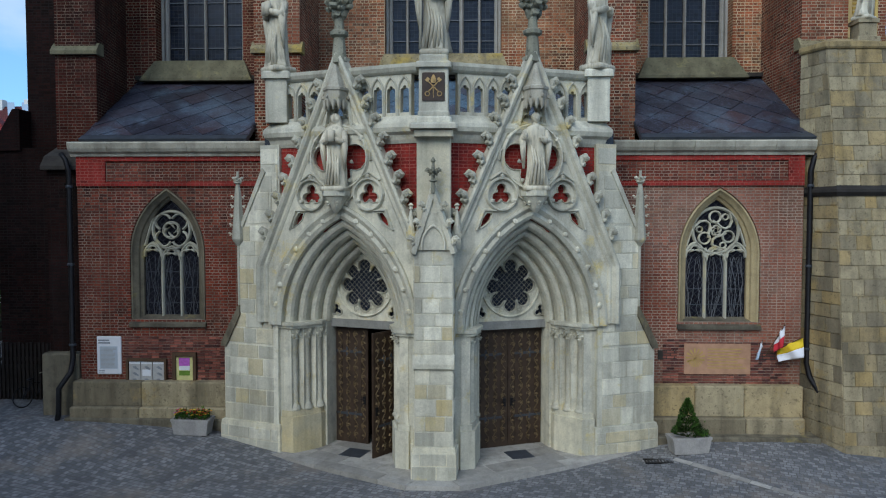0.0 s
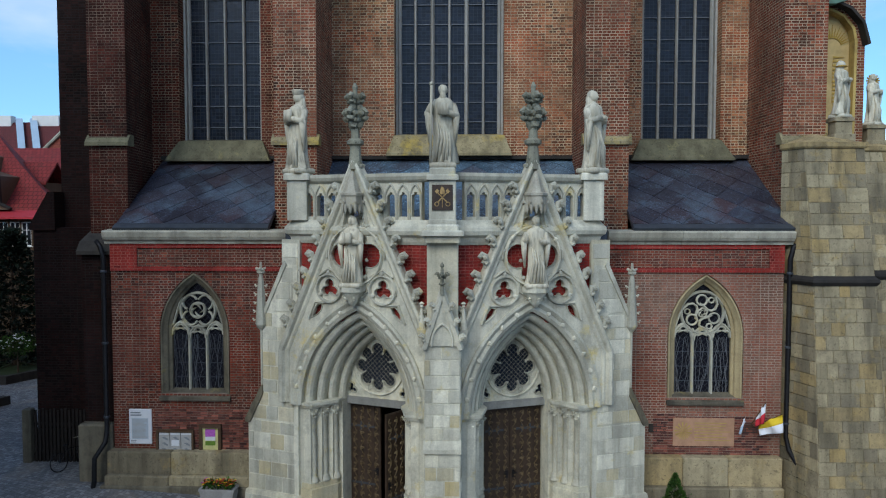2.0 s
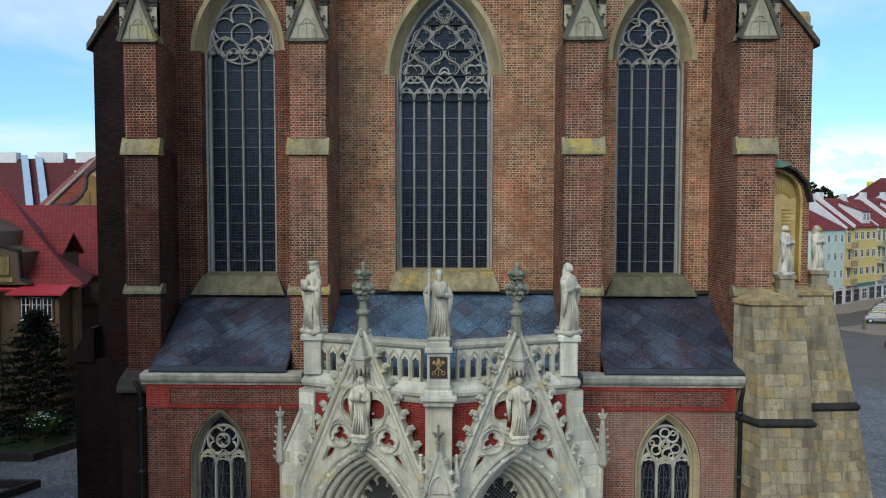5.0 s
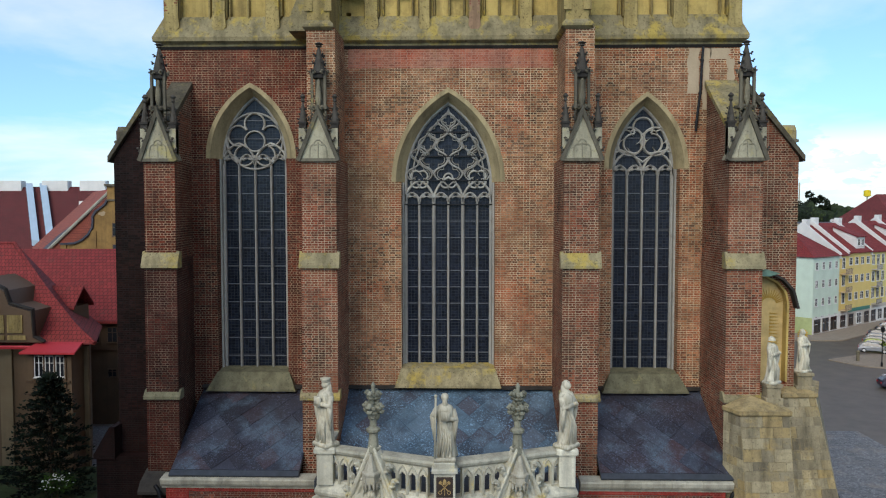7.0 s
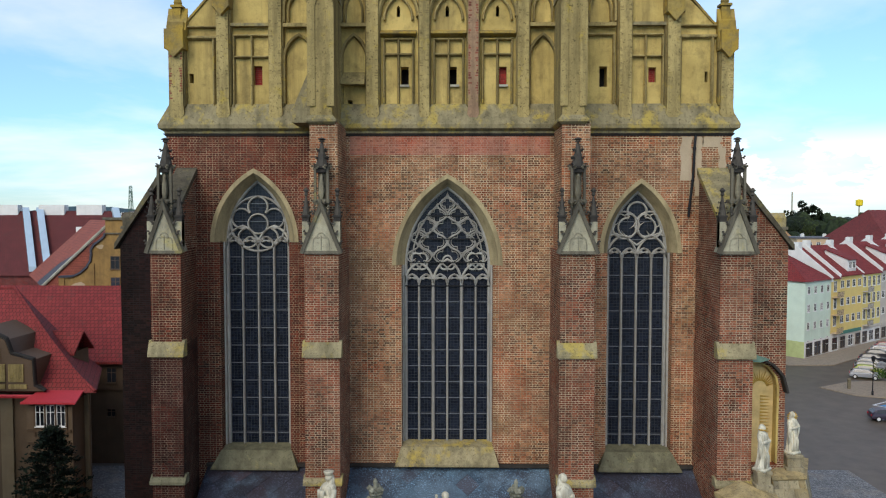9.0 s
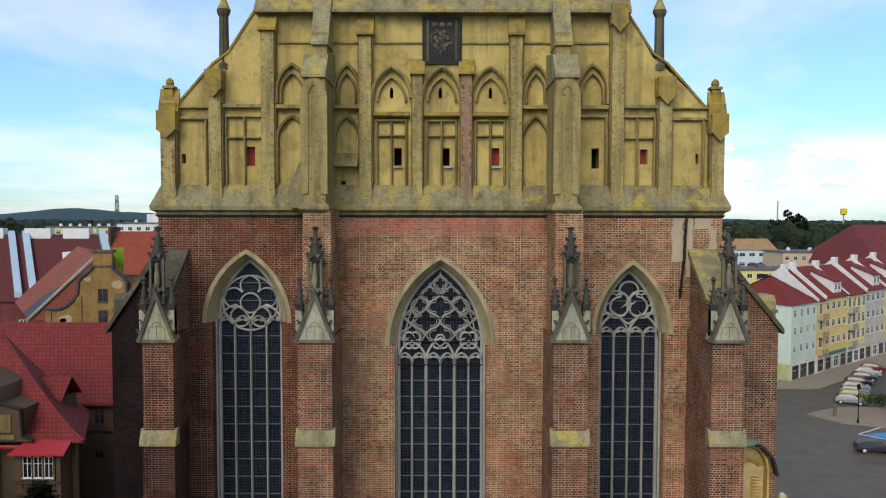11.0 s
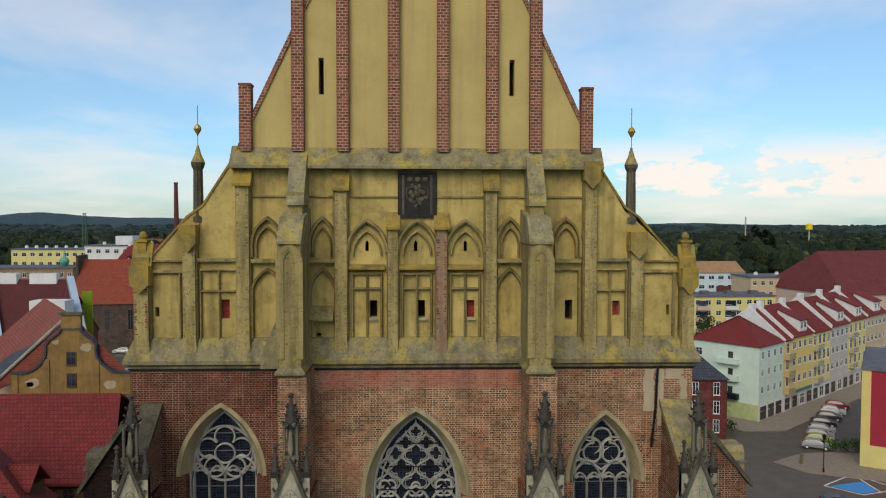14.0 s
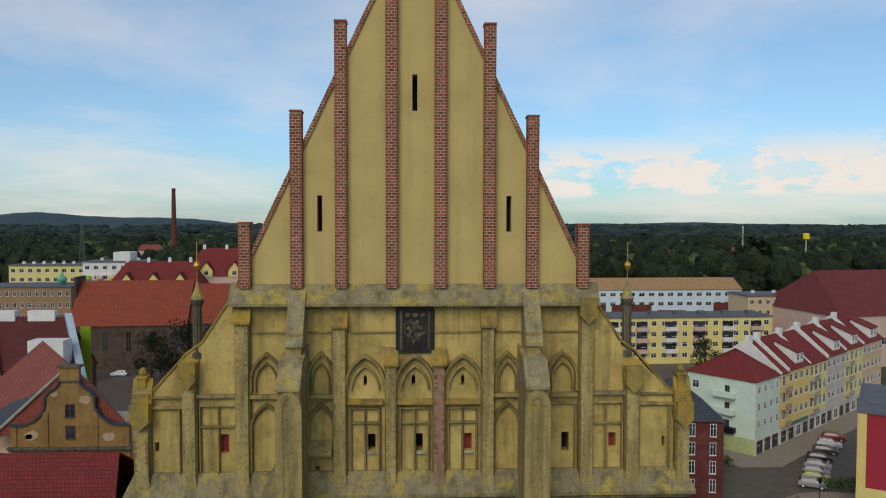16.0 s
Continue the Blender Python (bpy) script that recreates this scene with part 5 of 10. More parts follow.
def repairs():
    """A band of newer brick under the gable, mortar patches and the corner downpipe."""
    bm = bmesh.new()
    box(bm, -4.6, 4.8, WALL - 0.004, WALL + 0.05, 27.1, 28.0)
    child("brick_band", bm, BRICK_PINK, "band of newer pinkish brick")
    for x0, x1, z0, z1 in ((10.9, 11.42, 25.9, 27.95), (11.55, 11.9, 25.2, 27.95), (11.9, 12.75, 27.45, 27.95), (12.68, 13.0, 25.6, 27.45), (11.9, 12.68, 25.2, 25.75)):
        bm = bmesh.new()
        n = 9
        rag = lambda k: random.uniform(-0.07, 0.07)
        left = [(x0 + rag(k), z0 + (z1 - z0) * k / n) for k in range(n + 1)]
        right = [(x1 + rag(k), z0 + (z1 - z0) * k / n) for k in range(n + 1)]
        prism(bm, left + right[::-1], front, -0.006, 0.05)
        child("mortar_patch", bm, PATCH, "ragged buff mortar repair on the brickwork")
    bm = bmesh.new()
    tube(bm, [(11.55, WALL - 0.1, 28.0), (11.5, WALL - 0.11, 27.4), (11.45, WALL - 0.11, 26.0), (11.3, WALL - 0.1, 24.6), (11.28, WALL - 0.1, 24.2)], 0.06, 8)
    pipe = child("corner_downpipe", bm, IRON, "rusty iron downpipe")
    for z, x in ((27.4, 11.5), (25.9, 11.44), (24.6, 11.3)):
        bm = bmesh.new()
        lathe(bm, [(0.06, z - 0.05), (0.085, z - 0.04), (0.085, z + 0.04), (0.06, z + 0.05)], (x, WALL - 0.11, 0), 8)
        part("collar", bm, IRON, pipe)


repairs()

# ---- the lower front: chapels beside the porch ----

LOW = 23.1
low = at_front(LOW)


def chapel_window(x, w, sill, spring, rise, label, swirl):
    """A traceried chapel window of three lights in a moulded stone frame."""
    f = at_front(LOW)
    bm = bmesh.new()
    path = [(x - w, sill)] + pointed(x, spring, w, rise, 12) + [(x + w, sill)]
    sweep(bm, path, [(-0.02, 0.42), (-0.02, 0.3), (0.06, 0.24), (0.08, 0.16), (0.16, 0.08), (0.22, 0.0), (0.27, 0.0), (0.3, 0.42)], f)
    win = child("chapel_window", bm, WINSTONE if swirl else WORN, label)
    bm = bmesh.new()
    prism(bm, [(0.4, sill + 0.12), (-0.12, sill - 0.12), (-0.12, sill - 0.22), (0.4, sill - 0.22)], lambda a, v, d: Vector((x + d, LOW + a, v)), -w - 0.32, w + 0.32)
    part("sill", bm, WORN, win)
    g = at_front(LOW + 0.42)
    step = 2 * w / 3
    head = spring - 0.12
    for k in range(3):
        bm = bmesh.new()
        prism(bm, [(x - w + step * k, sill), (x - w + step * (k + 1), sill), (x - w + step * (k + 1), head + 0.5), (x - w + step * k, head + 0.5)], g, 0.0, 0.02)
        part("pane", bm, GLASS_D, win)
    bm = bmesh.new()
    prism(bm, [(x - w, head + 0.5)] + pointed(x, spring, w, rise, 12)[2:-2] + [(x + w, head + 0.5)], g, 0.0, 0.02)
    part("head_pane", bm, GLASS_D, win)
    t = at_front(LOW + 0.3)
    for k in (1, 2):
        bm = bmesh.new()
        sweep(bm, [(x - w + step * k, sill), (x - w + step * k, head)], rib(0.1, 0.13), t)
        part("mullion", bm, CARVED, win)
    thin = rib(0.07, 0.12)
    bm = bmesh.new()
    for k in range(3):
        c = x - w + step * (k + 0.5)
        up = 0.0 if k != 1 else -0.12
        sweep(bm, trefoil_head(c, head + up, step / 2 - 0.03), thin, t)
        sweep(bm, pointed(c, head + up, step / 2, step * 0.72, 6), rib(0.08, 0.13), t)
    R = w * (0.74 if swirl else 0.66)
    cy = spring + rise * 0.42
    sweep(bm, arc(x, cy, R, 0, 360, 30)[:-1], rib(0.1, 0.14), t, True)
    if swirl:
        # three curled bladders round a small star
        for k in range(3):
            a = 60 + 120 * k
            at = lambda q, turn: (x + R * q * math.cos(radians(a + turn)), cy + R * q * math.sin(radians(a + turn)))
            sweep(bm, [at(0.97, -8), at(0.8, -30), at(0.62, -44), at(0.42, -48), at(0.28, -30), at(0.3, 10), at(0.45, 45)], thin, t)
            sweep(bm, arc(*at(0.6, 34), R * 0.25, 0, 360, 12)[:-1], rib(0.06, 0.1), t, True)
            sweep(bm, arc(*at(0.72, -4), R * 0.13, 0, 360, 8)[:-1], rib(0.045, 0.1), t, True)
        sweep(bm, cusped(x, cy, R * 0.24, 5), rib(0.05, 0.1), t, True)
    else:
        sweep(bm, cusped(x, cy, R * 0.42, 4, 45), thin, t, True)
        sweep(bm, arc(x, cy, R * 0.45, 0, 360, 18)[:-1], rib(0.05, 0.1), t, True)
        for k in range(4):
            a = 45 + 90 * k
            sweep(bm, arc(x + R * 0.62 * math.cos(radians(a)), cy + R * 0.62 * math.sin(radians(a)), R * 0.42, a - 110, a + 110, 10), thin, t)
    for s in (-1, 1):
        sweep(bm, [(x + s * w * 0.95, head + 0.35), (x + s * w * 0.75, head + 0.95), (x + s * w * 0.58, cy + R * 0.9)], thin, t)
        sweep(bm, [(x + s * step * 0.5, head + 0.3), (x + s * w * 0.3, cy - R * 0.92)], thin, t)
    part("tracery", bm, CARVED, win, "pale stone rose tracery")
    # wire guard lines of the leading
    for k in range(3):
        for v in (0.25, 0.5, 0.75):
            bm = bmesh.new()
            zz = sill + (head - sill) * v
            box(bm, x - w + step * k + 0.05, x - w + step * (k + 1) - 0.05, LOW + 0.395, LOW + 0.415, zz - 0.012, zz + 0.012)
            part("glazing_bar", bm, LEAD, win)
    rnd = random.Random(int(x * 10))
    for k in range(3):
        bm = bmesh.new()
        c0 = x - w + step * k + 0.06
        for j in range(9):
            u = c0 + rnd.uniform(0, step - 0.12)
            pts = [(u, LOW + 0.4, sill + 0.02)]
            for q in range(1, 6):
                u = min(c0 + step - 0.12, max(c0, u + rnd.uniform(-0.13, 0.13)))
                pts.append((u, LOW + 0.4, sill + (head - sill) * q / 5))
            tube(bm, pts, 0.009, 3)
        part("lead_net", bm, SADDLE, win)


def chapels():
    for s in (-1, 1):
        x0, x1 = (-11.65, -5.0) if s < 0 else (5.0, 11.4)
        wx, ww = (-8.75, 0.93) if s < 0 else (8.83, 0.98)
        sill, spring, rise = 3.85, 6.0, 1.75
        bm = bmesh.new()
        slab(bm, [[(x0, 0), (x1, 0), (x1, 9.1), (x0, 9.1)], opening(wx, sill, spring, ww + 0.3, rise + 0.35, 12)], low, 0.0, 0.6)
        ch = child("chapel_wall", bm, BRICK_LOW if s < 0 else BRICK_BUFF, "dark weathered red brick chapel wall" if s < 0 else "pale patched brick chapel wall")
        bm = bmesh.new()
        box(bm, x0 if s < 0 else x1 - 0.6, x0 + 0.6 if s < 0 else x1, LOW + 0.6, WALL, 0, 9.1)
        part("end_wall", bm, BRICK_LOW if s < 0 else BRICK_BUFF, ch)
        # chapel interior: an added black sheet instead of a shaded room
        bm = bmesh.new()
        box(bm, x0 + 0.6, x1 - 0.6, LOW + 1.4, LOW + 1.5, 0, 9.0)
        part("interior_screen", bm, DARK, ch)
        # recessed red painted frieze under the eaves
        bm = bmesh.new()
        a, b = (x0 + 0.95, x1 - 0.3) if s < 0 else (x0 + 0.3, x1 - 0.5)
        slab(bm, [[(x0 + 0.01, 8.15), (x1 - 0.01, 8.15), (x1 - 0.01, 9.1), (x0 + 0.01, 9.1)], [(a, 8.3), (b, 8.3), (b, 8.95), (a, 8.95)]], low, -0.07, 0.02)
        part("frieze_frame", bm, BRICK_RED, ch, "red painted brick frame under the eaves")
        bm = bmesh.new()
        box(bm, a, b, LOW - 0.012, LOW + 0.01, 8.3, 8.95)
        part("frieze_field", bm, BRICK_LOW, ch)
        # eaves cornice, in lengths
        n = 5
        e0, e1 = (x0 - 0.15, -5.4) if s < 0 else (5.45, x1 + 0.25)
        for k in range(n):
            bm = bmesh.new()
            u0, u1 = e0 + (e1 - e0) * k / n + 0.006, e0 + (e1 - e0) * (k + 1) / n - 0.006
            prof = [(0.3, 9.1), (-0.12, 9.1), (-0.14, 9.18), (-0.24, 9.24), (-0.3, 9.34), (-0.34, 9.5), (-0.3, 9.55), (0.3, 9.6)]
            prism(bm, prof, lambda a_, v, d: Vector((d, LOW + a_, v)), u0, u1)
            part("eaves_stone", bm, TRIM, ch)
        # plinth bench of worn sandstone
        p0, p1 = (x0 - 0.1, -6.4) if s < 0 else (6.6, x1 - 0.05)
        ledge = 1.13 if s < 0 else 0.94
        cuts = [p0, p0 + (p1 - p0) * 0.42, p1] if s < 0 else [p0, p0 + (p1 - p0) * 0.3, p0 + (p1 - p0) * 0.62, p1]
        for c0, c1 in zip(cuts, cuts[1:]):
            bm = bmesh.new()
            soft_box(bm, c0 + 0.004, c1 - 0.004, LOW - 0.4, LOW + 0.1, ledge + 0.01, 1.9, 0.03)
            part("plinth_stone", bm, OLDSTONE, ch)
        for c0, c1 in zip(cuts, cuts[1:]):
            bm = bmesh.new()
            soft_box(bm, c0 + 0.004, c1 - 0.004, LOW - 0.62, LOW + 0.1, 0.0, ledge, 0.04)
            part("plinth_step", bm, OLDSTONE, ch)
        bm = bmesh.new()
        soft_box(bm, p0 - 0.12, p1 + 0.3, LOW - (0.72 if s < 0 else 1.0), LOW, 0.0, 0.8 if s < 0 else 0.46, 0.03)
        part("foot_slab", bm, WORN, ch)
        chapel_window(wx, ww, sill, spring, rise, "three-light chapel window with rose tracery", s > 0)
    # lean-to slate roofs: one boarded plane a bay, with diamond slates laid on it
    for a, b in ((-11.5, -6.1), (-4.64, 4.87), (6.33, 11.75)):
        roof_bay(a, b)


def roof_point(u, v, d=0.0):
    """A place on the lean-to roof: u along, v metres up the slope, d above it."""
    y0, z0, y1, z1 = 22.95, 9.62, WALL, 12.25
    L = math.hypot(y1 - y0, z1 - z0)
    cy, cz = (y1 - y0) / L, (z1 - z0) / L
    return Vector((u, y0 + cy * v - cz * d, z0 + cz * v + cy * d))


def roof_bay(a, b):
    L = math.hypot(WALL - 22.95, 12.25 - 9.62)
    bm = bmesh.new()
    prism(bm, [(a, 0.0), (b, 0.0), (b, L), (a, L)], lambda u, v, d: roof_point(u, v, d), -0.15, 0.0)
    r = child("lean_to_roof", bm, LEAD, "blue-grey slate lean-to roof over the chapels")
    w, h = 1.12, 0.62
    single = b - a < 7
    joined = bmesh.new()
    row = 0
    v = 0.3
    while v < L + h:
        u = a + (w / 2 if row % 2 else 0)
        while u < b + w * 0.5:
            pts = [(u, v - h), (u + w / 2, v), (u, v + h), (u - w / 2, v)]
            pts = [(min(b - 0.02, max(a + 0.02, p)), min(L, max(0.3, q))) for p, q in pts]
            if len(set(pts)) >= 3:
                bm = bmesh.new() if single else joined
                lift = (0.04, 0.02, 0.006, 0.02)
                top = [bm.verts.new(roof_point(p, q, lift[i] + random.uniform(0, 0.006))) for i, (p, q) in enumerate(pts)]
                bot = [bm.verts.new(roof_point(p, q, 0.001)) for p, q in pts]
                bm.faces.new(top)
                for i in range(4):
                    bm.faces.new((top[i], top[(i + 1) % 4], bot[(i + 1) % 4], bot[i]))
                if single:
                    part("slate", bm, SLATE, r)
            u += w
        v += h
        row += 1
    if single:
        joined.free()
    else:
        tagged(part("slate_covering", joined, SLATE_B, r, "diamond-cut slates with worn pale patches"), kind="stuff")
    bm = bmesh.new()
    prism(bm, [(a, 0.0), (b, 0.0), (b, 0.28), (a, 0.28)], lambda u, v, d: roof_point(u, v, d), 0.0, 0.035)
    part("eaves_flashing", bm, LEAD, r)
    bm = bmesh.new()
    box(bm, a, b, WALL - 0.25, WALL, 12.28, 12.42)
    part("ridge_flashing", bm, DARKSTONE, r)


def drains():
    for x, foot in ((11.55, 0.3), (-11.85, 0.2)):
        pipe = None
        bm = bmesh.new()
        s = 1 if x > 0 else -1
        tube(bm, [(x + 0.25 * s, LOW - 0.1, 9.2), (x + 0.1 * s, LOW - 0.12, 9.0), (x, LOW - 0.12, 8.6), (x, LOW - 0.12, 2.6), (x + 0.02, LOW - 0.3, 2.2), (x + 0.25 * s, LOW - 0.55, 1.7), (x + 0.25 * s, LOW - 0.6, 0.9), (x + 0.35 * s, LOW - 0.7, foot)], 0.085, 10)
        pipe = link("downpipe", bm, IRON, None, "", True)
        tagged(pipe, "dark painted metal rainwater pipe on the wall", "downpipe", "downpipes")
        for z in (8.1, 5.6, 3.0):
            bm = bmesh.new()
            lathe(bm, [(0.1, 0.0), (0.11, 0.02), (0.11, 0.06), (0.1, 0.08)], (x, LOW - 0.12, z), 10)
            part("bracket", bm, LEAD, pipe)


chapels()
drains()

# ---- the porch: two angled portals, a middle pier, gables and a balustrade ----

porch = thing("porch", "pale sandstone gothic porch with two angled portals and tall gables", "porch", (0, 20.5, 0))


def pchild(name, bm, material, label="", smooth=False):
    ob = part(name, bm, material, porch, label, smooth)
    ob.matrix_parent_inverse = porch.matrix_basis.inverted()
    return ob


CU, SPR = 2.87, 3.98  # the portal's middle and its springing


def column(parent, p, z0, z1, r):
    bm = bmesh.new()
    lathe(bm, [(r * 1.75, z0), (r * 1.75, z0 + 0.07), (r * 1.35, z0 + 0.1), (r * 1.5, z0 + 0.15), (r * 1.05, z0 + 0.2), (r, z0 + 0.24), (r, z1 - 0.36), (r * 1.25, z1 - 0.34), (r, z1 - 0.3)], (p[0], p[1], 0), 12)
    col = part("column", bm, CARVED, parent, "", True)
    bm = bmesh.new()
    lathe(bm, [(r * 0.95, z1 - 0.31), (r * 1.15, z1 - 0.2), (r * 1.7, z1 - 0.06), (r * 2.0, z1 - 0.04), (r * 2.0, z1)], (p[0], p[1], 0), 8)
    for a in range(8):
        d = (math.cos(a * math.pi / 4), math.sin(a * math.pi / 4), 0)
        crocket(bm, (p[0] + d[0] * r * 1.0, p[1] + d[1] * r * 1.0, z1 - (0.12 if a % 2 else 0.23)), 0.1, d)
    part("capital", bm, CARVED, parent, "leaf-carved stone capital")


def leafy(bm, p, r, out):
    """A large curled crocket: a stem that rises, rolls outwards and ends in lobes."""
    o = Vector(out)
    o.z = 0
    o.normalize()
    up = Vector((0, 0, 1))
    tube(bm, [p - up * r * 0.8 - o * r * 0.3, p + o * r * 0.2 - up * r * 0.1, p + o * r * 0.4 + up * r * 0.65, p + o * r * 0.8 + up * r * 0.85, p + o * r * 1.1 + up * r * 0.55, p + o * r * 0.9 + up * r * 0.3], [r * 0.3, r * 0.42, r * 0.4, r * 0.36, r * 0.3, r * 0.16], 6)
    side = Vector((-o.y, o.x, 0))
    for q in (-1, 1):
        blob(bm, p + o * r * 0.65 + up * r * 0.5 + side * q * r * 0.42, r * 0.36, 1, 1, 0.8, 1, 0.35, 2)
        blob(bm, p + o * r * 0.3 - up * r * 0.25 + side * q * r * 0.4, r * 0.38, 1, 1, 0.8, 1, 0.35, 4)
    blob(bm, p + o * r * 0.55 - up * r * 0.05, r * 0.32, 1, 1, 0.9, 1, 0.35, 8)
    blob(bm, p + o * r * 0.2 - up * r * 0.75, r * 0.36, 1, 1, 0.9, 1, 0.35, 6)


def portal(s):
    f = at_wing(s)
    rise = 3.2
    # front plate of the wing, with the arch cut through
    arch = pointed(CU, SPR, 2.02, rise - 0.05, 14)
    cut = 6.72
    half = min(abs(u - CU) for u, v in arch if v < cut)
    bm = bmesh.new()
    for q in (-1, 1):
        rim = [(u, v) for u, v in arch if v < cut - 0.05 and (u - CU) * q > 0]
        rim = rim if q < 0 else rim[::-1]
        side = 0.3 if q < 0 else 5.35
        prism(bm, [(side, 0.0), (CU + q * 2.02, 0.0)] + rim + [(CU + q * (half - 0.16), cut), (side, cut)], f, 0.12, 0.75)
    wing = pchild("portal_wall", bm, ASHLAR, "pale stone portal wall")
    bm = bmesh.new()
    top = [(u, v) for u, v in arch if v > cut + 0.05]
    prism(bm, [(0.3, cut + 0.004), (CU - half + 0.16, cut + 0.004)] + top + [(CU + half - 0.16, cut + 0.004), (5.35, cut + 0.004), (5.35, 9.3), (0.3, 9.3)], f, 0.13, 0.75)
    part("brick_field", bm, BRICK_RED, wing, "red painted brick field behind the gable")
    # archivolts, from the outer hood inwards and back
    orders = ((2.32, 0.0, 0.22, 0.0), (2.05, 0.12, 0.26, 0.18), (1.78, 0.42, 0.24, 0.2), (1.55, 0.74, 0.22, 0.2), (1.33, 1.06, 0.22, 0.2))
    for k, (w, d, t, dd) in enumerate(orders):
        h = rise * (w / 2.1) ** (0.86 if k == 0 else 0.62)
        path = pointed(CU, SPR, w, h, 14)
        bm = bmesh.new()
        if k == 0:
            sweep(bm, path, [(-0.3, 0.14), (-0.3, -0.06), (-0.2, -0.12), (-0.1, -0.08), (0.02, -0.16), (0.1, -0.14), (0.12, 0.14)], f, cap=True)
        else:
            sweep(bm, path, [(-t, d + 0.5), (-t, d + 0.12), (-t * 0.8, d + 0.02), (-t * 0.45, d - 0.04), (-t * 0.1, d + 0.02), (0.0, d + 0.1), (0.06, d + 0.2), (0.06, d + 0.5)], f)
        o = part("archivolt", bm, CARVED, wing, "moulded stone arch order")
        if k == 0:
            for i in list(range(2, 13, 2)) + list(range(16, 27, 2)):
                u, v = pointed(CU, SPR, w - 0.12, h - 0.14, 14)[i]
                bm = bmesh.new()
                p = f(u, v, -0.12)
                blob(bm, p, 0.085, 1, 0.6, 1, 1, 0.3, i)
                part("rosette", bm, CARVED, o)
    # splayed jambs with their columns, on both sides
    for side in (-1, 1):
        steps = [(2.05, 0.1), (1.78, 0.1), (1.78, 0.42), (1.55, 0.42), (1.55, 0.74), (1.33, 0.74), (1.33, 1.06), (1.14, 1.06), (1.14, 1.7), (2.05, 1.7)]
        bm = bmesh.new()
        tf = lambda u, v, d, side=side: f(CU + side * u, d, v)
        lo = [bm.verts.new(f(CU + side * u, 0.0, d)) for u, d in steps]
        hi = [bm.verts.new(f(CU + side * u, SPR, d)) for u, d in steps]
        n = len(steps)
        for i in range(n):
            bm.faces.new((lo[i], lo[(i + 1) % n], hi[(i + 1) % n], hi[i]))
        bm.faces.new(lo)
        bm.faces.new(hi)
        jamb = part("jamb", bm, CARVED, wing, "stepped stone jamb")
        for k, (u, d) in enumerate(((1.8, 0.3), (1.57, 0.62), (1.35, 0.94))):
            column(wing, f(CU + side * u, 0, d), 1.35, SPR - 0.12, 0.105)
        # pedestal course and impost
        bm = bmesh.new()
        prism(bm, [(CU + side * u, d) for u, d in ((2.1, 0.0), (1.68, 0.0), (1.2, 0.82), (1.2, 1.5), (2.1, 1.5))], lambda u, d, z: f(u, z, d), 0.12, 1.2)
        prism(bm, [(CU + side * u, d) for u, d in ((2.1, 0.06), (1.74, 0.06), (1.24, 0.86), (1.24, 1.5), (2.1, 1.5))], lambda u, d, z: f(u, z, d), 1.2, 1.36)
        part("pedestal", bm, ASHLAR, wing)
        bm = bmesh.new()
        for k, (z0, z1, g) in enumerate(((SPR - 0.12, SPR - 0.04, 0.03), (SPR - 0.04, SPR + 0.06, 0.08))):
            prism(bm, [(CU + side * (u - g), d - g) for u, d in ((2.34, 0.06), (1.72, 0.06), (1.22, 0.86), (1.22, 1.5), (2.34, 1.5))], lambda u, d, z: f(u, z, d), z0, z1)
        part("impost", bm, CARVED, wing)
    # tympanum with its rose, lintel and doors
    back = 1.42
    h = rise * (1.3 / 2.1) ** 0.62
    c, cy, R = CU, 5.09, 0.88
    bm = bmesh.new()
    lobes = [((c + 0.585 * math.cos(radians(a)), cy + 0.585 * math.sin(radians(a)))) for a in range(0, 360, 45)]
    rose = []
    for k in range(8):
        a = 45 * k
        rose += arc(lobes[k][0], lobes[k][1], 0.212, a - 118, a + 118, 8)
    tre = [trefoil(c + side * 0.98, 4.3, 0.19) for side in (-1, 1)]
    slab(bm, [[(c - 1.32, 4.0)] + pointed(c, SPR, 1.32, h + 0.1, 12)[1:-1] + [(c + 1.32, 4.0)], rose] + tre, f, back, back + 0.16)
    tym = part("tympanum", bm, CARVED, wing, "pierced stone tympanum with an eight-lobed rose")
    bm = bmesh.new()
    for k in range(8):
        sweep(bm, arc(lobes[k][0], lobes[k][1], 0.222, 45 * k - 112, 45 * k + 112, 9), rib(0.035, 0.07), f, d0=back - 0.05)
        a = radians(45 * k + 22.5)
        blob(bm, f(c + 0.5 * math.cos(a), cy + 0.5 * math.sin(a), back - 0.03), 0.045, 1, 1, 1, 1, 0.3, k)
        sweep(bm, trefoil(c + 0.79 * math.cos(a), cy + 0.79 * math.sin(a), 0.085, 45 * k + 22.5, 4), rib(0.022, 0.04), f, True, d0=back - 0.03)
    sweep(bm, arc(c, cy, R + 0.05, 0, 360, 36)[:-1], rib(0.06, 0.1), f, True, d0=back - 0.07)
    for q in tre:
        sweep(bm, q, rib(0.05, 0.06), f, True, d0=back - 0.05)
    part("rose_moulding", bm, CARVED, tym)
    bm = bmesh.new()
    prism(bm, arc(c, cy, R + 0.02, 0, 360, 32)[:-1], f, back + 0.1, back + 0.12)
    part("rose_glass", bm, GLASS_T, tym, "dark blue leaded rose glass")
    for side in (-1, 1):
        bm = bmesh.new()
        prism(bm, arc(c + side * 0.98, 4.28, 0.2, 0, 360, 12)[:-1], f, back + 0.1, back + 0.12)
        part("trefoil_glass", bm, GLASS_T, tym)
    bm = bmesh.new()
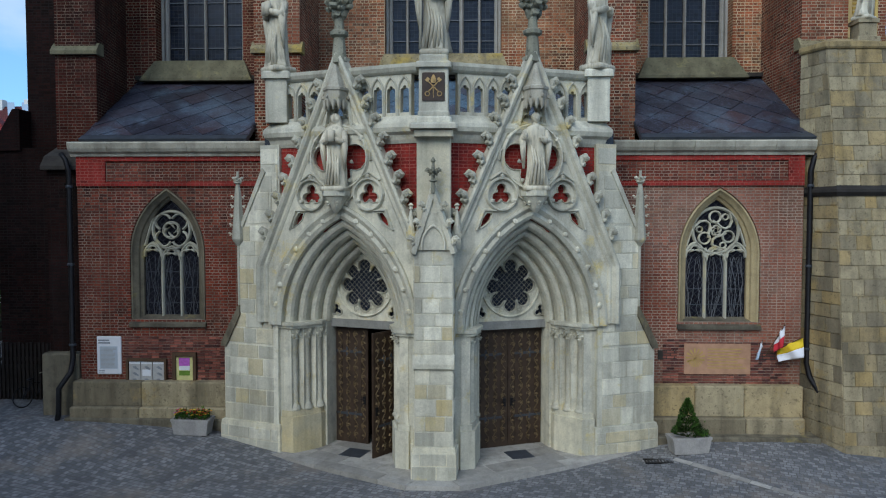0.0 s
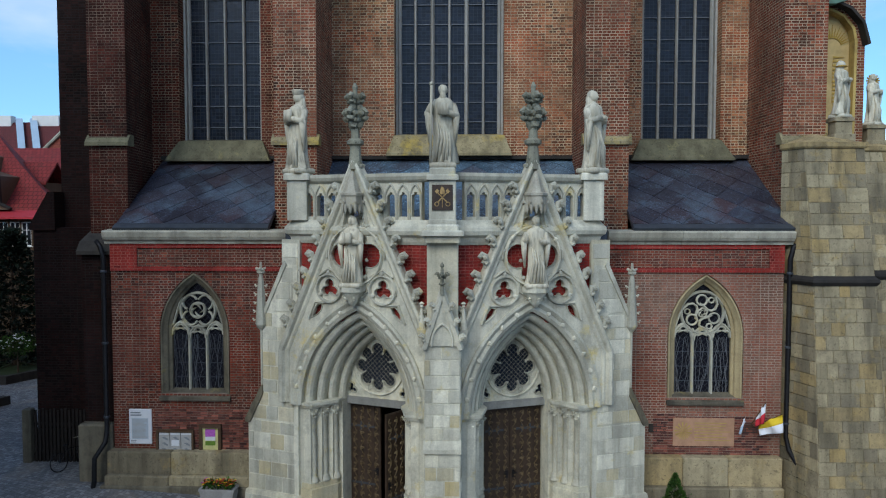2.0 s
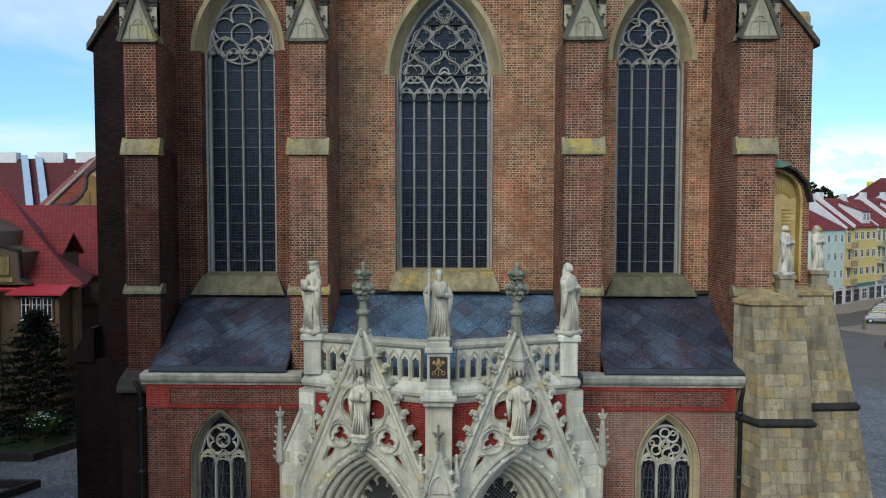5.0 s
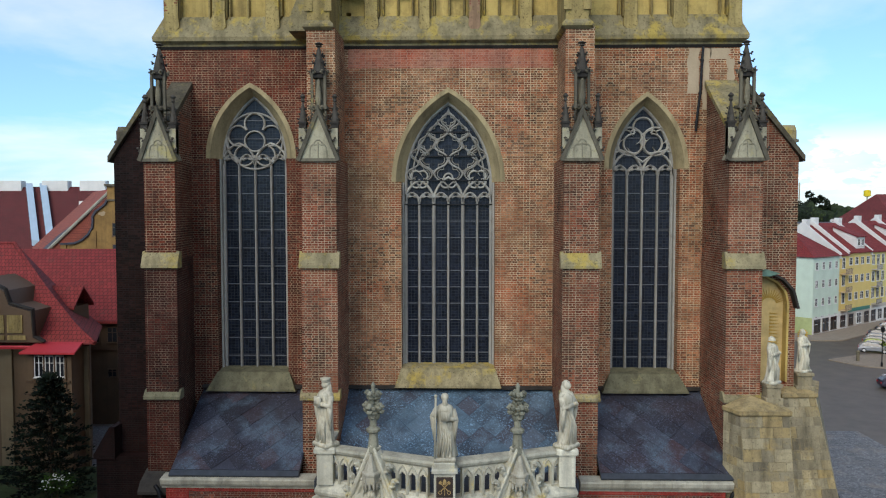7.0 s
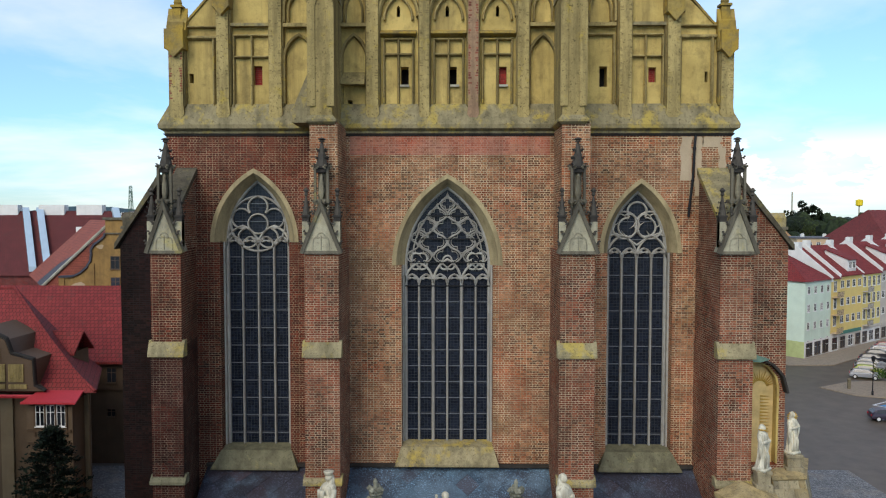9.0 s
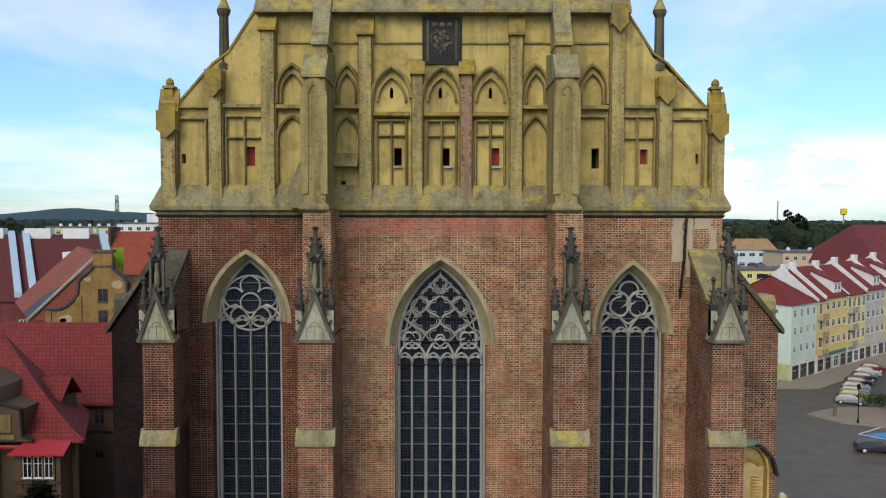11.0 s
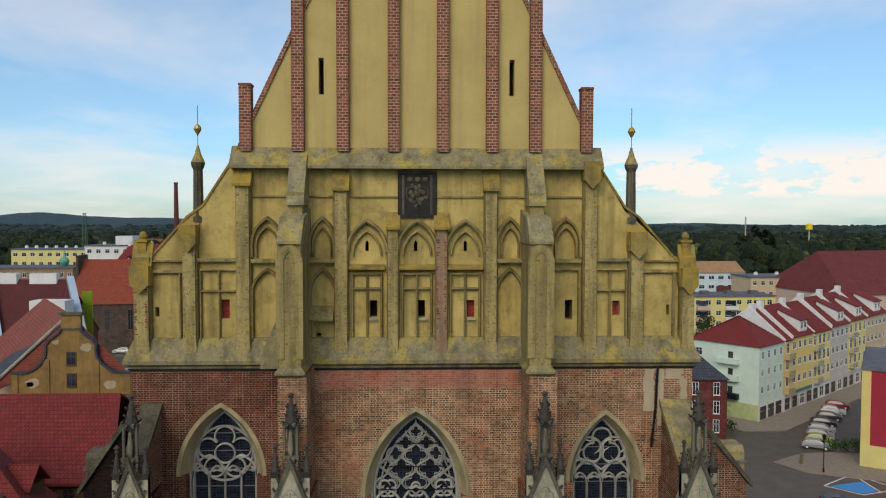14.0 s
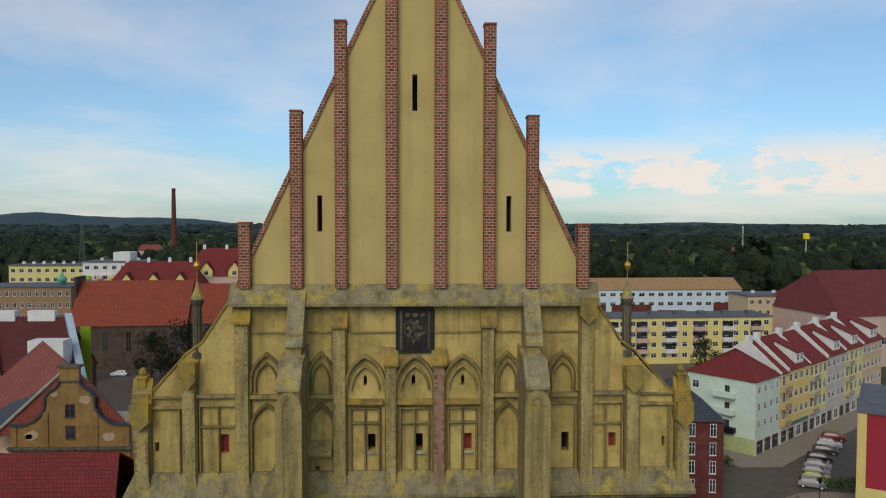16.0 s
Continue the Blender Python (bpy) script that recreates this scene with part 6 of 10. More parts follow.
    for k in range(-7, 8):
        t = k * 0.115
        half = math.sqrt(max(0.0, 0.6 - t * t))
        for sg in (-1, 1):
            a, b = (t * 0.7071 - half * 0.7071, t * 0.7071 * sg + half * 0.7071 * sg), (t * 0.7071 + half * 0.7071, t * 0.7071 * sg - half * 0.7071 * sg)
            tube(bm, [f(c + a[0], cy + a[1], back + 0.085), f(c + b[0], cy + b[1], back + 0.085)], 0.006, 3)
    part("wire_mesh", bm, TRIM, tym)
    bm = bmesh.new()
    prism(bm, [(c - 1.25, 3.79), (c + 1.25, 3.79), (c + 1.25, 4.03), (c - 1.25, 4.03)], f, back - 0.08, back + 0.3)
    part("lintel", bm, WINGREY, wing, "plain grey stone lintel")
    # added black sheet for the unlit space behind the doors
    bm = bmesh.new()
    prism(bm, [(c - 1.3, 0.1), (c + 1.3, 0.1), (c + 1.3, 6.5), (c - 1.3, 6.5)], f, 2.6, 2.65)
    part("interior_screen", bm, DARK, wing)
    door_pair(s, f, c, wing)
    portal_gable(s, f, wing)


def door_leaf(hinge, way, width, height, label):
    """One boarded oak leaf with iron straps and scrolls; hinge is its foot, way the direction of its top edge."""
    w3 = Vector((way[0], way[1], 0)).normalized()
    n3 = Vector((w3.y, -w3.x, 0))
    if n3.y > 0.2:
        n3 = -n3
    P = lambda a, z, o=0.0: Vector(hinge) + w3 * a + n3 * o + Vector((0, 0, z))
    leaf = bmesh.new()
    box(leaf, 0, width, 0, -0.05, 0, height, tf=lambda a, o, z: P(a, z, o))
    body = link("door_leaf", leaf, WOOD)
    tagged(body, label, "door", "portal doors")
    nb = 5
    for k in range(nb):
        bm = bmesh.new()
        a0, a1 = width * k / nb + 0.006, width * (k + 1) / nb - 0.006
        box(bm, a0, a1, 0.004, 0.022, 0.03, height - 0.03, tf=lambda a, o, z: P(a, z, o))
        part("board", bm, WOOD, body)
    for z in (height * 0.25, height * 0.78):
        bm = bmesh.new()
        box(bm, 0.0, width * 0.82, 0.022, 0.035, z - 0.035, z + 0.035, tf=lambda a, o, q: P(a, q, o))
        for a in (0.35, 0.62):
            box(bm, width * a - 0.03, width * a + 0.03, 0.022, 0.034, z - 0.14, z + 0.14, tf=lambda q, o, r: P(q, r, o))
        part("strap_hinge", bm, LEAD, body, "wrought iron strap hinge")
    bm = bmesh.new()
    rnd = random.Random(5)
    for a in range(4):
        for q in range(13):
            u, z = width * (0.14 + 0.24 * a), 0.15 + (height - 0.3) * (q + 0.5) / 13
            r = 0.075
            pts = [P(u + r * math.cos(g) * (1 - g / 9), z + r * math.sin(g) * (1 - g / 9), 0.03) for g in [0.9 * i + (3.1 if (a + q) % 2 else 0) for i in range(6)]]
            tube(bm, pts, 0.018, 4)
            side = 1 if (a + q) % 2 else -1
            tube(bm, [P(u - side * 0.02, z - 0.12, 0.03), P(u + side * 0.055, z - 0.05, 0.03), P(u + side * 0.07, z + 0.06, 0.03), P(u, z + 0.13, 0.03)], 0.012, 4)
            blob(bm, P(u, z, 0.03), 0.032, 1, 1, 1, 1)
    part("iron_scrollwork", bm, BRONZE, body, "worn bronze scrollwork")
    bm = bmesh.new()
    box(bm, width - 0.16, width - 0.07, 0.02, 0.05, 1.25, 1.5, tf=lambda a, o, z: P(a, z, o))
    tube(bm, [P(width - 0.12, 1.42, 0.05), P(width - 0.12, 1.42, 0.1), P(width - 0.24, 1.42, 0.1)], 0.014, 6)
    part("door_handle", bm, IRON, body)


def door_pair(s, f, c, wing):
    d = 1.62
    W = 1.12
    L, Rr = f(c + W, 0.12, d), f(c - W, 0.12, d)
    along = Vector((Rr - L)).normalized()
    if s > 0:
        door_leaf(f(c + W, 0.12, d), along, W - 0.005, 3.68, "closed dark oak portal door with iron scrolls")
        door_leaf(f(c - W, 0.12, d), -along, W - 0.005, 3.68, "closed dark oak portal door with iron scrolls")
    else:
        door_leaf(f(c + W, 0.12, d), along, W - 0.005, 3.68, "closed dark oak portal door with iron scrolls")
        out = f(0, 0, -1) - f(0, 0, 0)
        door_leaf(f(c - W, 0.12, d - 0.1), (out * 0.93 + (-along) * 0.32), W, 3.68, "open dark oak portal door swung outwards")
    bm = bmesh.new()
    prism(bm, [(c - 0.35, d - 1.25), (c + 0.35, d - 1.25), (c + 0.35, d - 0.55), (c - 0.35, d - 0.55)], lambda u, dd, z: f(u, z, dd), 0.123, 0.14)
    m = link("doormat", bm, LEAD)
    tagged(m, "dark grey rubber doormat on the porch step", "doormat", "doormats")


def portal_gable(s, f, wing):
    """The steep openwork gable over a portal with its crockets and finial."""
    apex, foot, k = 11.75, 5.75, 2.215

    def edge(v, inset=0.0):
        return (apex - v) / k - inset

    bm = bmesh.new()
    holes = []
    tre = [trefoil(CU + q * 0.93, 7.8, 0.3) for q in (-1, 1)]
    tre += [[(CU + q * 1.18, 7.28), (CU + q * 1.36, 7.3), (CU + q * 1.5, 7.12), (CU + q * 1.58, 6.85), (CU + q * 1.4, 6.95), (CU + q * 1.25, 7.08)] for q in (-1, 1)]
    quat = trefoil(CU, 8.85, 0.84, 90, 8, 4)
    top = trefoil(CU, 9.98, 0.32)
    # the field between the arch and the raking mouldings
    arch = pointed(CU, SPR, 2.2, 3.33, 14)
    base, wide = SPR + 0.1, 2.56
    knee = apex - k * (wide + 0.18)
    rim = [(u, v) for u, v in arch if v > base]
    field = [(CU - wide, base)] + rim + [(CU + wide, base), (CU + wide, knee), (CU, apex - 0.35), (CU - wide, knee)]
    slab(bm, [field, quat, top] + tre, f, -0.06, 0.1)
    g = part("openwork", bm, CARVED, wing, "pierced stone gable field with foils")
    bm = bmesh.new()
    th, thick = rib(0.07, 0.12), rib(0.1, 0.18)
    for q in [quat, top] + tre:
        sweep(bm, q, rib(0.035, 0.09), f, True, d0=-0.1)
    for q in (-1, 1):
        sweep(bm, arc(CU + q * 0.93, 7.8, 0.44, 0, 360, 20)[:-1], thick, f, True, d0=-0.17)
        sweep(bm, [(CU + q * 0.1, 7.55), (CU + q * 0.42, 7.75), (CU + q * 0.5, 8.2), (CU + q * 0.95, 8.42), (CU + q * 1.28, 8.2)], th, f, d0=-0.14)
        sweep(bm, [(CU + q * 0.12, 9.75), (CU + q * 0.45, 9.78), (CU + q * 0.72, 9.6)], th, f, d0=-0.14)
        sweep(bm, [(CU + q * 0.8, 9.15), (CU + q * 0.98, 9.0), (CU + q * 1.0, 8.75)], th, f, d0=-0.14)
        sweep(bm, [(CU + q * 1.08, 7.35), (CU + q * 1.45, 7.36), (CU + q * 1.68, 6.8)], th, f, d0=-0.14)
        for u, v in ((0.34, 8.2), (0.74, 9.35), (0.42, 8.72), (0.6, 7.62), (1.24, 7.62), (0.93, 8.3)):
            blob(bm, f(CU + q * u, v, -0.14), 0.07, 1, 0.7, 1, 1, 0.3, int(u * 50))
    sweep(bm, arc(CU, 8.85, 0.9, 0, 360, 32)[:-1], thick, f, True, d0=-0.17)
    sweep(bm, [(CU - 0.42, 9.72), (CU - 0.3, 10.35), (CU, 10.7), (CU + 0.3, 10.35), (CU + 0.42, 9.72)], thick, f, d0=-0.17)
    part("foil_moulding", bm, CARVED, g)
    # raking mouldings
    for q in (-1, 1):
        bm = bmesh.new()
        path = [(CU + q * edge(foot), foot), (CU, apex)]
        if q > 0:
            path = [(CU + edge(foot), SPR + 0.06)] + path
        sweep(bm, path, [(-0.26, 0.16), (-0.26, -0.08), (-0.2, -0.12), (-0.12, -0.1), (-0.06, -0.2), (0.02, -0.24), (0.08, -0.2), (0.1, 0.16)] if q < 0 else [(0.26, 0.16), (0.26, -0.08), (0.2, -0.12), (0.12, -0.1), (0.06, -0.2), (-0.02, -0.24), (-0.08, -0.2), (-0.1, 0.16)], f)
        rake = part("raking_moulding", bm, CARVED, wing)
        for i in range(9):
            v = 6.6 + (apex - 7.3) * i / 8.4
            bm = bmesh.new()
            o = f(CU + q * (edge(v) + 0.35), v + 0.1, -0.1) - f(CU + q * edge(v), v, -0.1)
            p = f(CU + q * (edge(v) + 0.1), v, -0.1)
            leafy(bm, p, 0.25, o)
            part("crocket", bm, CARVED, rake)
    # canopy over the niche figure
    bm = bmesh.new()
    p = f(CU, 0, -0.28)
    lathe(bm, [(0.27, 10.3), (0.32, 10.36), (0.32, 10.66), (0.36, 10.69), (0.36, 10.76), (0.27, 10.8), (0.12, 11.2), (0.05, 11.42)], (p.x, p.y, 0), 6)
    for a in range(12):
        d = (math.cos(a * math.pi / 6 + 0.5), math.sin(a * math.pi / 6 + 0.5))
        lathe(bm, [(0.01, 10.14), (0.05, 10.24), (0.06, 10.42)], (p.x + d[0] * 0.3, p.y + d[1] * 0.3, 0), 5)
        if a % 2:
            blob(bm, (p.x + d[0] * 0.35, p.y + d[1] * 0.35, 10.5), 0.05, 1, 1, 1.4, 1, 0.3, a)
    part("canopy", bm, TRIM, wing, "grey stone niche canopy")
    bm = bmesh.new()
    lathe(bm, [(0.05, 7.3), (0.16, 7.42), (0.2, 7.5), (0.3, 7.66), (0.34, 7.72), (0.4, 7.76), (0.4, 7.9)], (p.x, p.y, 0), 8)
    for a in range(6):
        d = (math.cos(a), math.sin(a), 0)
        crocket(bm, (p.x + d[0] * 0.2, p.y + d[1] * 0.2, 7.55), 0.1, d)
    part("corbel", bm, CARVED, wing, "leaf-carved statue corbel")
    # finial
    p = f(CU, 0, -0.05)
    bm = bmesh.new()
    lathe(bm, [(0.22, 11.5), (0.16, 12.2), (0.26, 12.26), (0.27, 12.36), (0.14, 12.44), (0.12, 12.9), (0.1, 13.5), (0.07, 13.9), (0.09, 14.0), (0.03, 14.12)], (p.x, p.y, 0), 8)
    for z, r, k in ((13.1, 0.3, 0.22), (13.62, 0.2, 0.17)):
        for a in range(4):
            d = (math.cos(a * math.pi / 2 + 0.35 * s), math.sin(a * math.pi / 2 + 0.35 * s), 0)
            leafy(bm, Vector((p.x + d[0] * 0.08, p.y + d[1] * 0.08, z - 0.05)), k * 1.3, d)
            blob(bm, (p.x + d[0] * r * 1.15, p.y + d[1] * r * 1.15, z - 0.06), k * 0.5, 1, 1, 0.8, 1, 0.3, a)
            blob(bm, (p.x + d[0] * 0.14, p.y + d[1] * 0.14, z - 0.25), k * 0.6, 1, 1, 1.2, 1, 0.3, a)
    part("finial", bm, FINIAL, wing, "leafy cross-flower finial")


def porch_masonry():
    rnd = random.Random(11)
    # the middle pier: a pointed prow
    bm = bmesh.new()
    prism(bm, [(-0.52, 19.28), (0.52, 19.28), (0.56, 19.95), (0.75, 21.6), (-0.75, 21.6), (-0.56, 19.95)], lambda x, y, z: Vector((x, y, z)), 0.1, 6.35)
    pier = pchild("middle_pier", bm, ASHLAR, "tall pale ashlar pier between the portals")
    blocks(pier, at_front(19.28), -0.52, 0.52, 1.0, 3.1, ASHLAR, 0.42, 0.6, rnd=rnd)
    blocks(pier, at_front(19.28), -0.52, 0.52, 3.5, 6.3, ASHLAR, 0.42, 0.6, rnd=rnd)
    for s in (-1, 1):
        tf = lambda u, v, d, s=s: Vector((s * (0.52 + u * 0.06 - d), 19.28 + u, v))
        blocks(pier, tf, 0.0, 0.66, 1.0, 6.3, ASHLAR, 0.42, 0.55, rnd=rnd)
    bm = bmesh.new()
    prism(bm, [(-0.61, 19.17), (0.61, 19.17), (0.66, 19.9), (0.8, 21.6), (-0.8, 21.6), (-0.66, 19.9)], lambda x, y, z: Vector((x, y, z)), 0.0, 0.85)
    prism(bm, [(-0.57, 19.22), (0.57, 19.22), (0.61, 19.9), (0.78, 21.6), (-0.78, 21.6), (-0.61, 19.9)], lambda x, y, z: Vector((x, y, z)), 0.85, 0.98)
    part("pier_plinth", bm, ASHLAR, pier)
    blocks(pier, at_front(19.17), -0.6, 0.6, 0.1, 0.84, ASHLAR, 0.37, 0.7, rnd=rnd)
    bm = bmesh.new()
    prism(bm, [(0.1, 3.5), (-0.02, 3.5), (-0.1, 3.25), (-0.1, 3.12), (0.1, 3.12)], lambda a, v, d: Vector((d, 19.28 + a, v)), -0.56, 0.56)
    part("pier_ledge", bm, CARVED, pier)
    # gabled head of the prow with its spirelet
    bm = bmesh.new()
    f = at_front(19.2)
    prism(bm, [(-0.5, 6.3), (0.5, 6.3), (0.0, 7.85)], f, 0.0, 1.6)
    sweep(bm, [(-0.56, 6.22), (0.0, 7.95), (0.56, 6.22)], [(-0.1, 0.1), (-0.1, -0.06), (0.02, -0.1), (0.08, 0.1)], f)
    sweep(bm, [(-0.3, 6.3)] + pointed(0, 6.45, 0.3, 0.5, 6) + [(0.3, 6.3)], rib(0.08, 0.1), at_front(19.14))
    head = part("pier_gable", bm, CARVED, pier)
    bm = bmesh.new()
    lathe(bm, [(0.07, 7.8), (0.05, 8.08), (0.12, 8.12), (0.05, 8.17), (0.05, 8.32), (0.09, 8.36), (0.05, 8.42), (0.035, 8.6), (0.07, 8.64), (0.02, 8.74)], (0, 19.14, 0), 8)
    for d in ((1, 0, 0), (-1, 0, 0), (0, -1, 0)):
        leafy(bm, Vector((d[0] * 0.07, 19.14 + d[1] * 0.07, 8.36)), 0.1, d)
        tube(bm, [(0, 19.14, 8.38), (d[0] * 0.22, 19.14 + d[1] * 0.22, 8.4)], 0.035, 5)
    part("cross_flower", bm, FINIAL, pier, "small grey cross-flower finial")
    bm = bmesh.new()
    for q in (-1, 1):
        for v in (6.5, 6.95, 7.4):
            leafy(bm, Vector((q * (0.54 - (v - 6.3) * 0.33), 19.18, v)), 0.17, (q, 0, 0.3))
    part("gable_crockets", bm, CARVED, pier)
    for q in (-1, 1):
        pinnacle(pier, q * 0.62, 19.6, 6.3, 0.2, 1.25, CARVED, 2, "side_bud", 0.3)
    # pale shaft that carries the middle figure, between red brick
    bm = bmesh.new()
    soft_box(bm, -0.46, 0.46, 19.5, 20.6, 6.3, 9.32)
    part("figure_shaft", bm, ASHLAR, pier)
    # outer buttresses of the porch
    for s in (-1, 1):
        tf0 = at_wing(s)
        bm = bmesh.new()
        prism(bm, [(5.05, 0.0), (7.0, 0.0), (7.0, 3.3), (6.42, 4.3), (6.42, 6.95), (6.25, 6.95), (5.5, 8.5), (5.05, 8.5)], lambda u, v, d: tf0(u, v, d), 0.0, 2.4)
        b = pchild("outer_buttress", bm, ASHLAR, "stepped pale ashlar buttress at the porch end")
        blocks(b, tf0, 5.2, 6.98, 0.95, 3.3, ASHLAR, 0.44, 0.62, rnd=rnd)
        blocks(b, tf0, 5.2, 6.42, 3.34, 6.9, ASHLAR, 0.44, 0.62, rnd=rnd, right=lambda v: 6.42 if v > 4.25 else 6.98 - (v - 3.3) * 0.58)
        blocks(b, tf0, 5.2, 6.2, 6.95, 8.4, ASHLAR, 0.44, 0.62, rnd=rnd, right=lambda v: 6.2 - (v - 6.95) * 0.47)
        bm = bmesh.new()
        prism(bm, [(4.95, 0.0), (7.1, 0.0), (7.1, 0.8), (7.04, 0.95), (4.95, 0.95)], tf0, -0.1, 2.5)
        part("plinth", bm, ASHLAR, b)
        blocks(b, at_wing(s, -0.1), 5.0, 7.08, 0.12, 0.8, ASHLAR, 0.36, 0.7, rnd=rnd)
        bm = bmesh.new()
        prism(bm, [(7.08, 3.2), (7.08, 3.32), (6.42, 4.5), (6.38, 4.5), (6.38, 4.2), (6.9, 3.2)], tf0, -0.08, 2.45)
        part("weathering", bm, WORN, b, "sloping grey stone weathering")
        bm = bmesh.new()
        prism(bm, [(6.25, 6.85), (6.32, 6.95), (5.52, 8.62), (5.42, 8.5)], tf0, -0.06, 2.4)
        part("sloping_coping", bm, CARVED, b)
        p = tf0(6.42, 0, -0.02)
        bm = bmesh.new()
        lathe(bm, [(0.04, 4.5), (0.05, 6.3), (0.15, 6.42), (0.2, 6.5), (0.19, 6.6), (0.1, 7.9), (0.06, 8.15), (0.13, 8.2), (0.05, 8.3), (0.04, 8.55)], (p.x, p.y, 0), 6)
        for i in range(5):
            for q in (-1, 1):
                crocket(bm, (p.x + q * (0.18 - 0.02 * i), p.y, 6.65 + 0.28 * i), 0.09, (q, 0, 0))
        for q in ((1, 0, 0), (-1, 0, 0), (0, -1, 0)):
            crocket(bm, (p.x, p.y, 8.3), 0.13, q)
        part("attached_pinnacle", bm, CARVED, b)
        # pale quoin at the porch end of the red brick
        bm = bmesh.new()
        prism(bm, [(4.95, 6.5), (5.62, 6.5), (5.62, 9.3), (4.95, 9.3)], tf0, 0.02, 1.4)
        part("quoin", bm, ASHLAR, b)
        blocks(b, at_wing(s, 0.02), 5.0, 5.62, 6.9, 9.2, ASHLAR, 0.45, 0.7, rnd=rnd)


def balustrade():
    # plan of the parapet: from the left chapel to the prow and on to the right chapel
    e = at_wing(1)
    end, mid = e(5.22, 0, 0.1), e(0.55, 0, 0.1)
    path = [(-end.x, end.y + 2.0), (-end.x, end.y), (-mid.x, mid.y), (mid.x, mid.y), (end.x, end.y), (end.x, end.y + 2.0)]
    bm = bmesh.new()
    cornice_run(bm, path, [(-0.5, 9.2), (0.0, 9.2), (0.06, 9.3), (0.1, 9.42), (0.22, 9.5), (0.26, 9.62), (0.24, 9.72), (0.02, 9.95), (-0.5, 9.95)])
    corn = pchild("porch_cornice", bm, CARVED, "moulded stone cornice below the balustrade")
    bm = bmesh.new()
    cornice_run(bm, path, [(-0.3, 11.1), (0.02, 11.1), (0.08, 11.16), (0.12, 11.26), (0.1, 11.36), (-0.38, 11.38)])
    rail = pchild("balustrade", bm, CARVED, "pierced stone balustrade with cusped arches")
    # porch roof behind the parapet
    bm = bmesh.new()
    prism(bm, [(-5.3, 22.2), (0, 20.1), (5.3, 22.2), (5.3, 24.2), (-5.3, 24.2)], lambda x, y, z: Vector((x, y, z)), 9.3, 9.75)
    pchild("porch_roof", bm, LEAD)
    for s in (-1, 1):
        f = at_wing(s, 0.12)
        u = 0.72
        n = 10
        step = (4.84 - u) / n
        for k in range(n):
            a, b = u + step * k, u + step * (k + 1)
            bm = bmesh.new()
            hole = [(a + 0.07, 10.05)] + trefoil_head((a + b) / 2, 10.62, step / 2 - 0.07, 3)[1:-1] + [(b - 0.07, 10.05)]
            slab(bm, [[(a, 9.93), (b, 9.93), (b, 11.12), (a, 11.12)], hole], f, 0.0, 0.2)
            part("arch_bay", bm, CARVED, rail)
            bm = bmesh.new()
            sweep(bm, [(a + 0.02, 9.95), (a + 0.02, 10.6)] + pointed((a + b) / 2, 10.62, step / 2 - 0.02, 0.4, 5)[1:-1] + [(b - 0.02, 10.6), (b - 0.02, 9.95)], rib(0.06, 0.06), f, d0=-0.05)
            part("arch_moulding", bm, CARVED, rail)
        # end piers
        bm = bmesh.new()
        p = e(4.98, 0, 0.0)
        soft_box(bm, s * p.x - 0.32, s * p.x + 0.32, p.y - 0.16, p.y + 0.5, 9.93, 11.2)
        soft_box(bm, s * p.x - 0.42, s * p.x + 0.42, p.y - 0.26, p.y + 0.6, 11.2, 11.42, 0.05)
        part("end_pier", bm, ASHLAR, rail)
    # middle pedestal with its emblem
    bm = bmesh.new()
    soft_box(bm, -0.39, 0.39, 19.35, 20.2, 9.9, 11.15)
    ped = part("middle_pedestal", bm, ASHLAR, rail)
    for q in ((-0.52, 0.52, 19.24, 20.3, 9.3, 9.5, 0.04), (-0.63, 0.63, 19.12, 20.3, 9.5, 9.66, 0.05), (-0.48, 0.48, 19.26, 20.25, 9.66, 9.84, 0.05), (-0.42, 0.42, 19.3, 20.25, 9.84, 9.98, 0.03), (-0.47, 0.47, 19.26, 20.25, 11.12, 11.28, 0.04), (-0.38, 0.38, 19.38, 20.15, 11.28, 11.48, 0.04)):
        bm = bmesh.new()
        soft_box(bm, *q)
        part("moulding", bm, ASHLAR, ped)


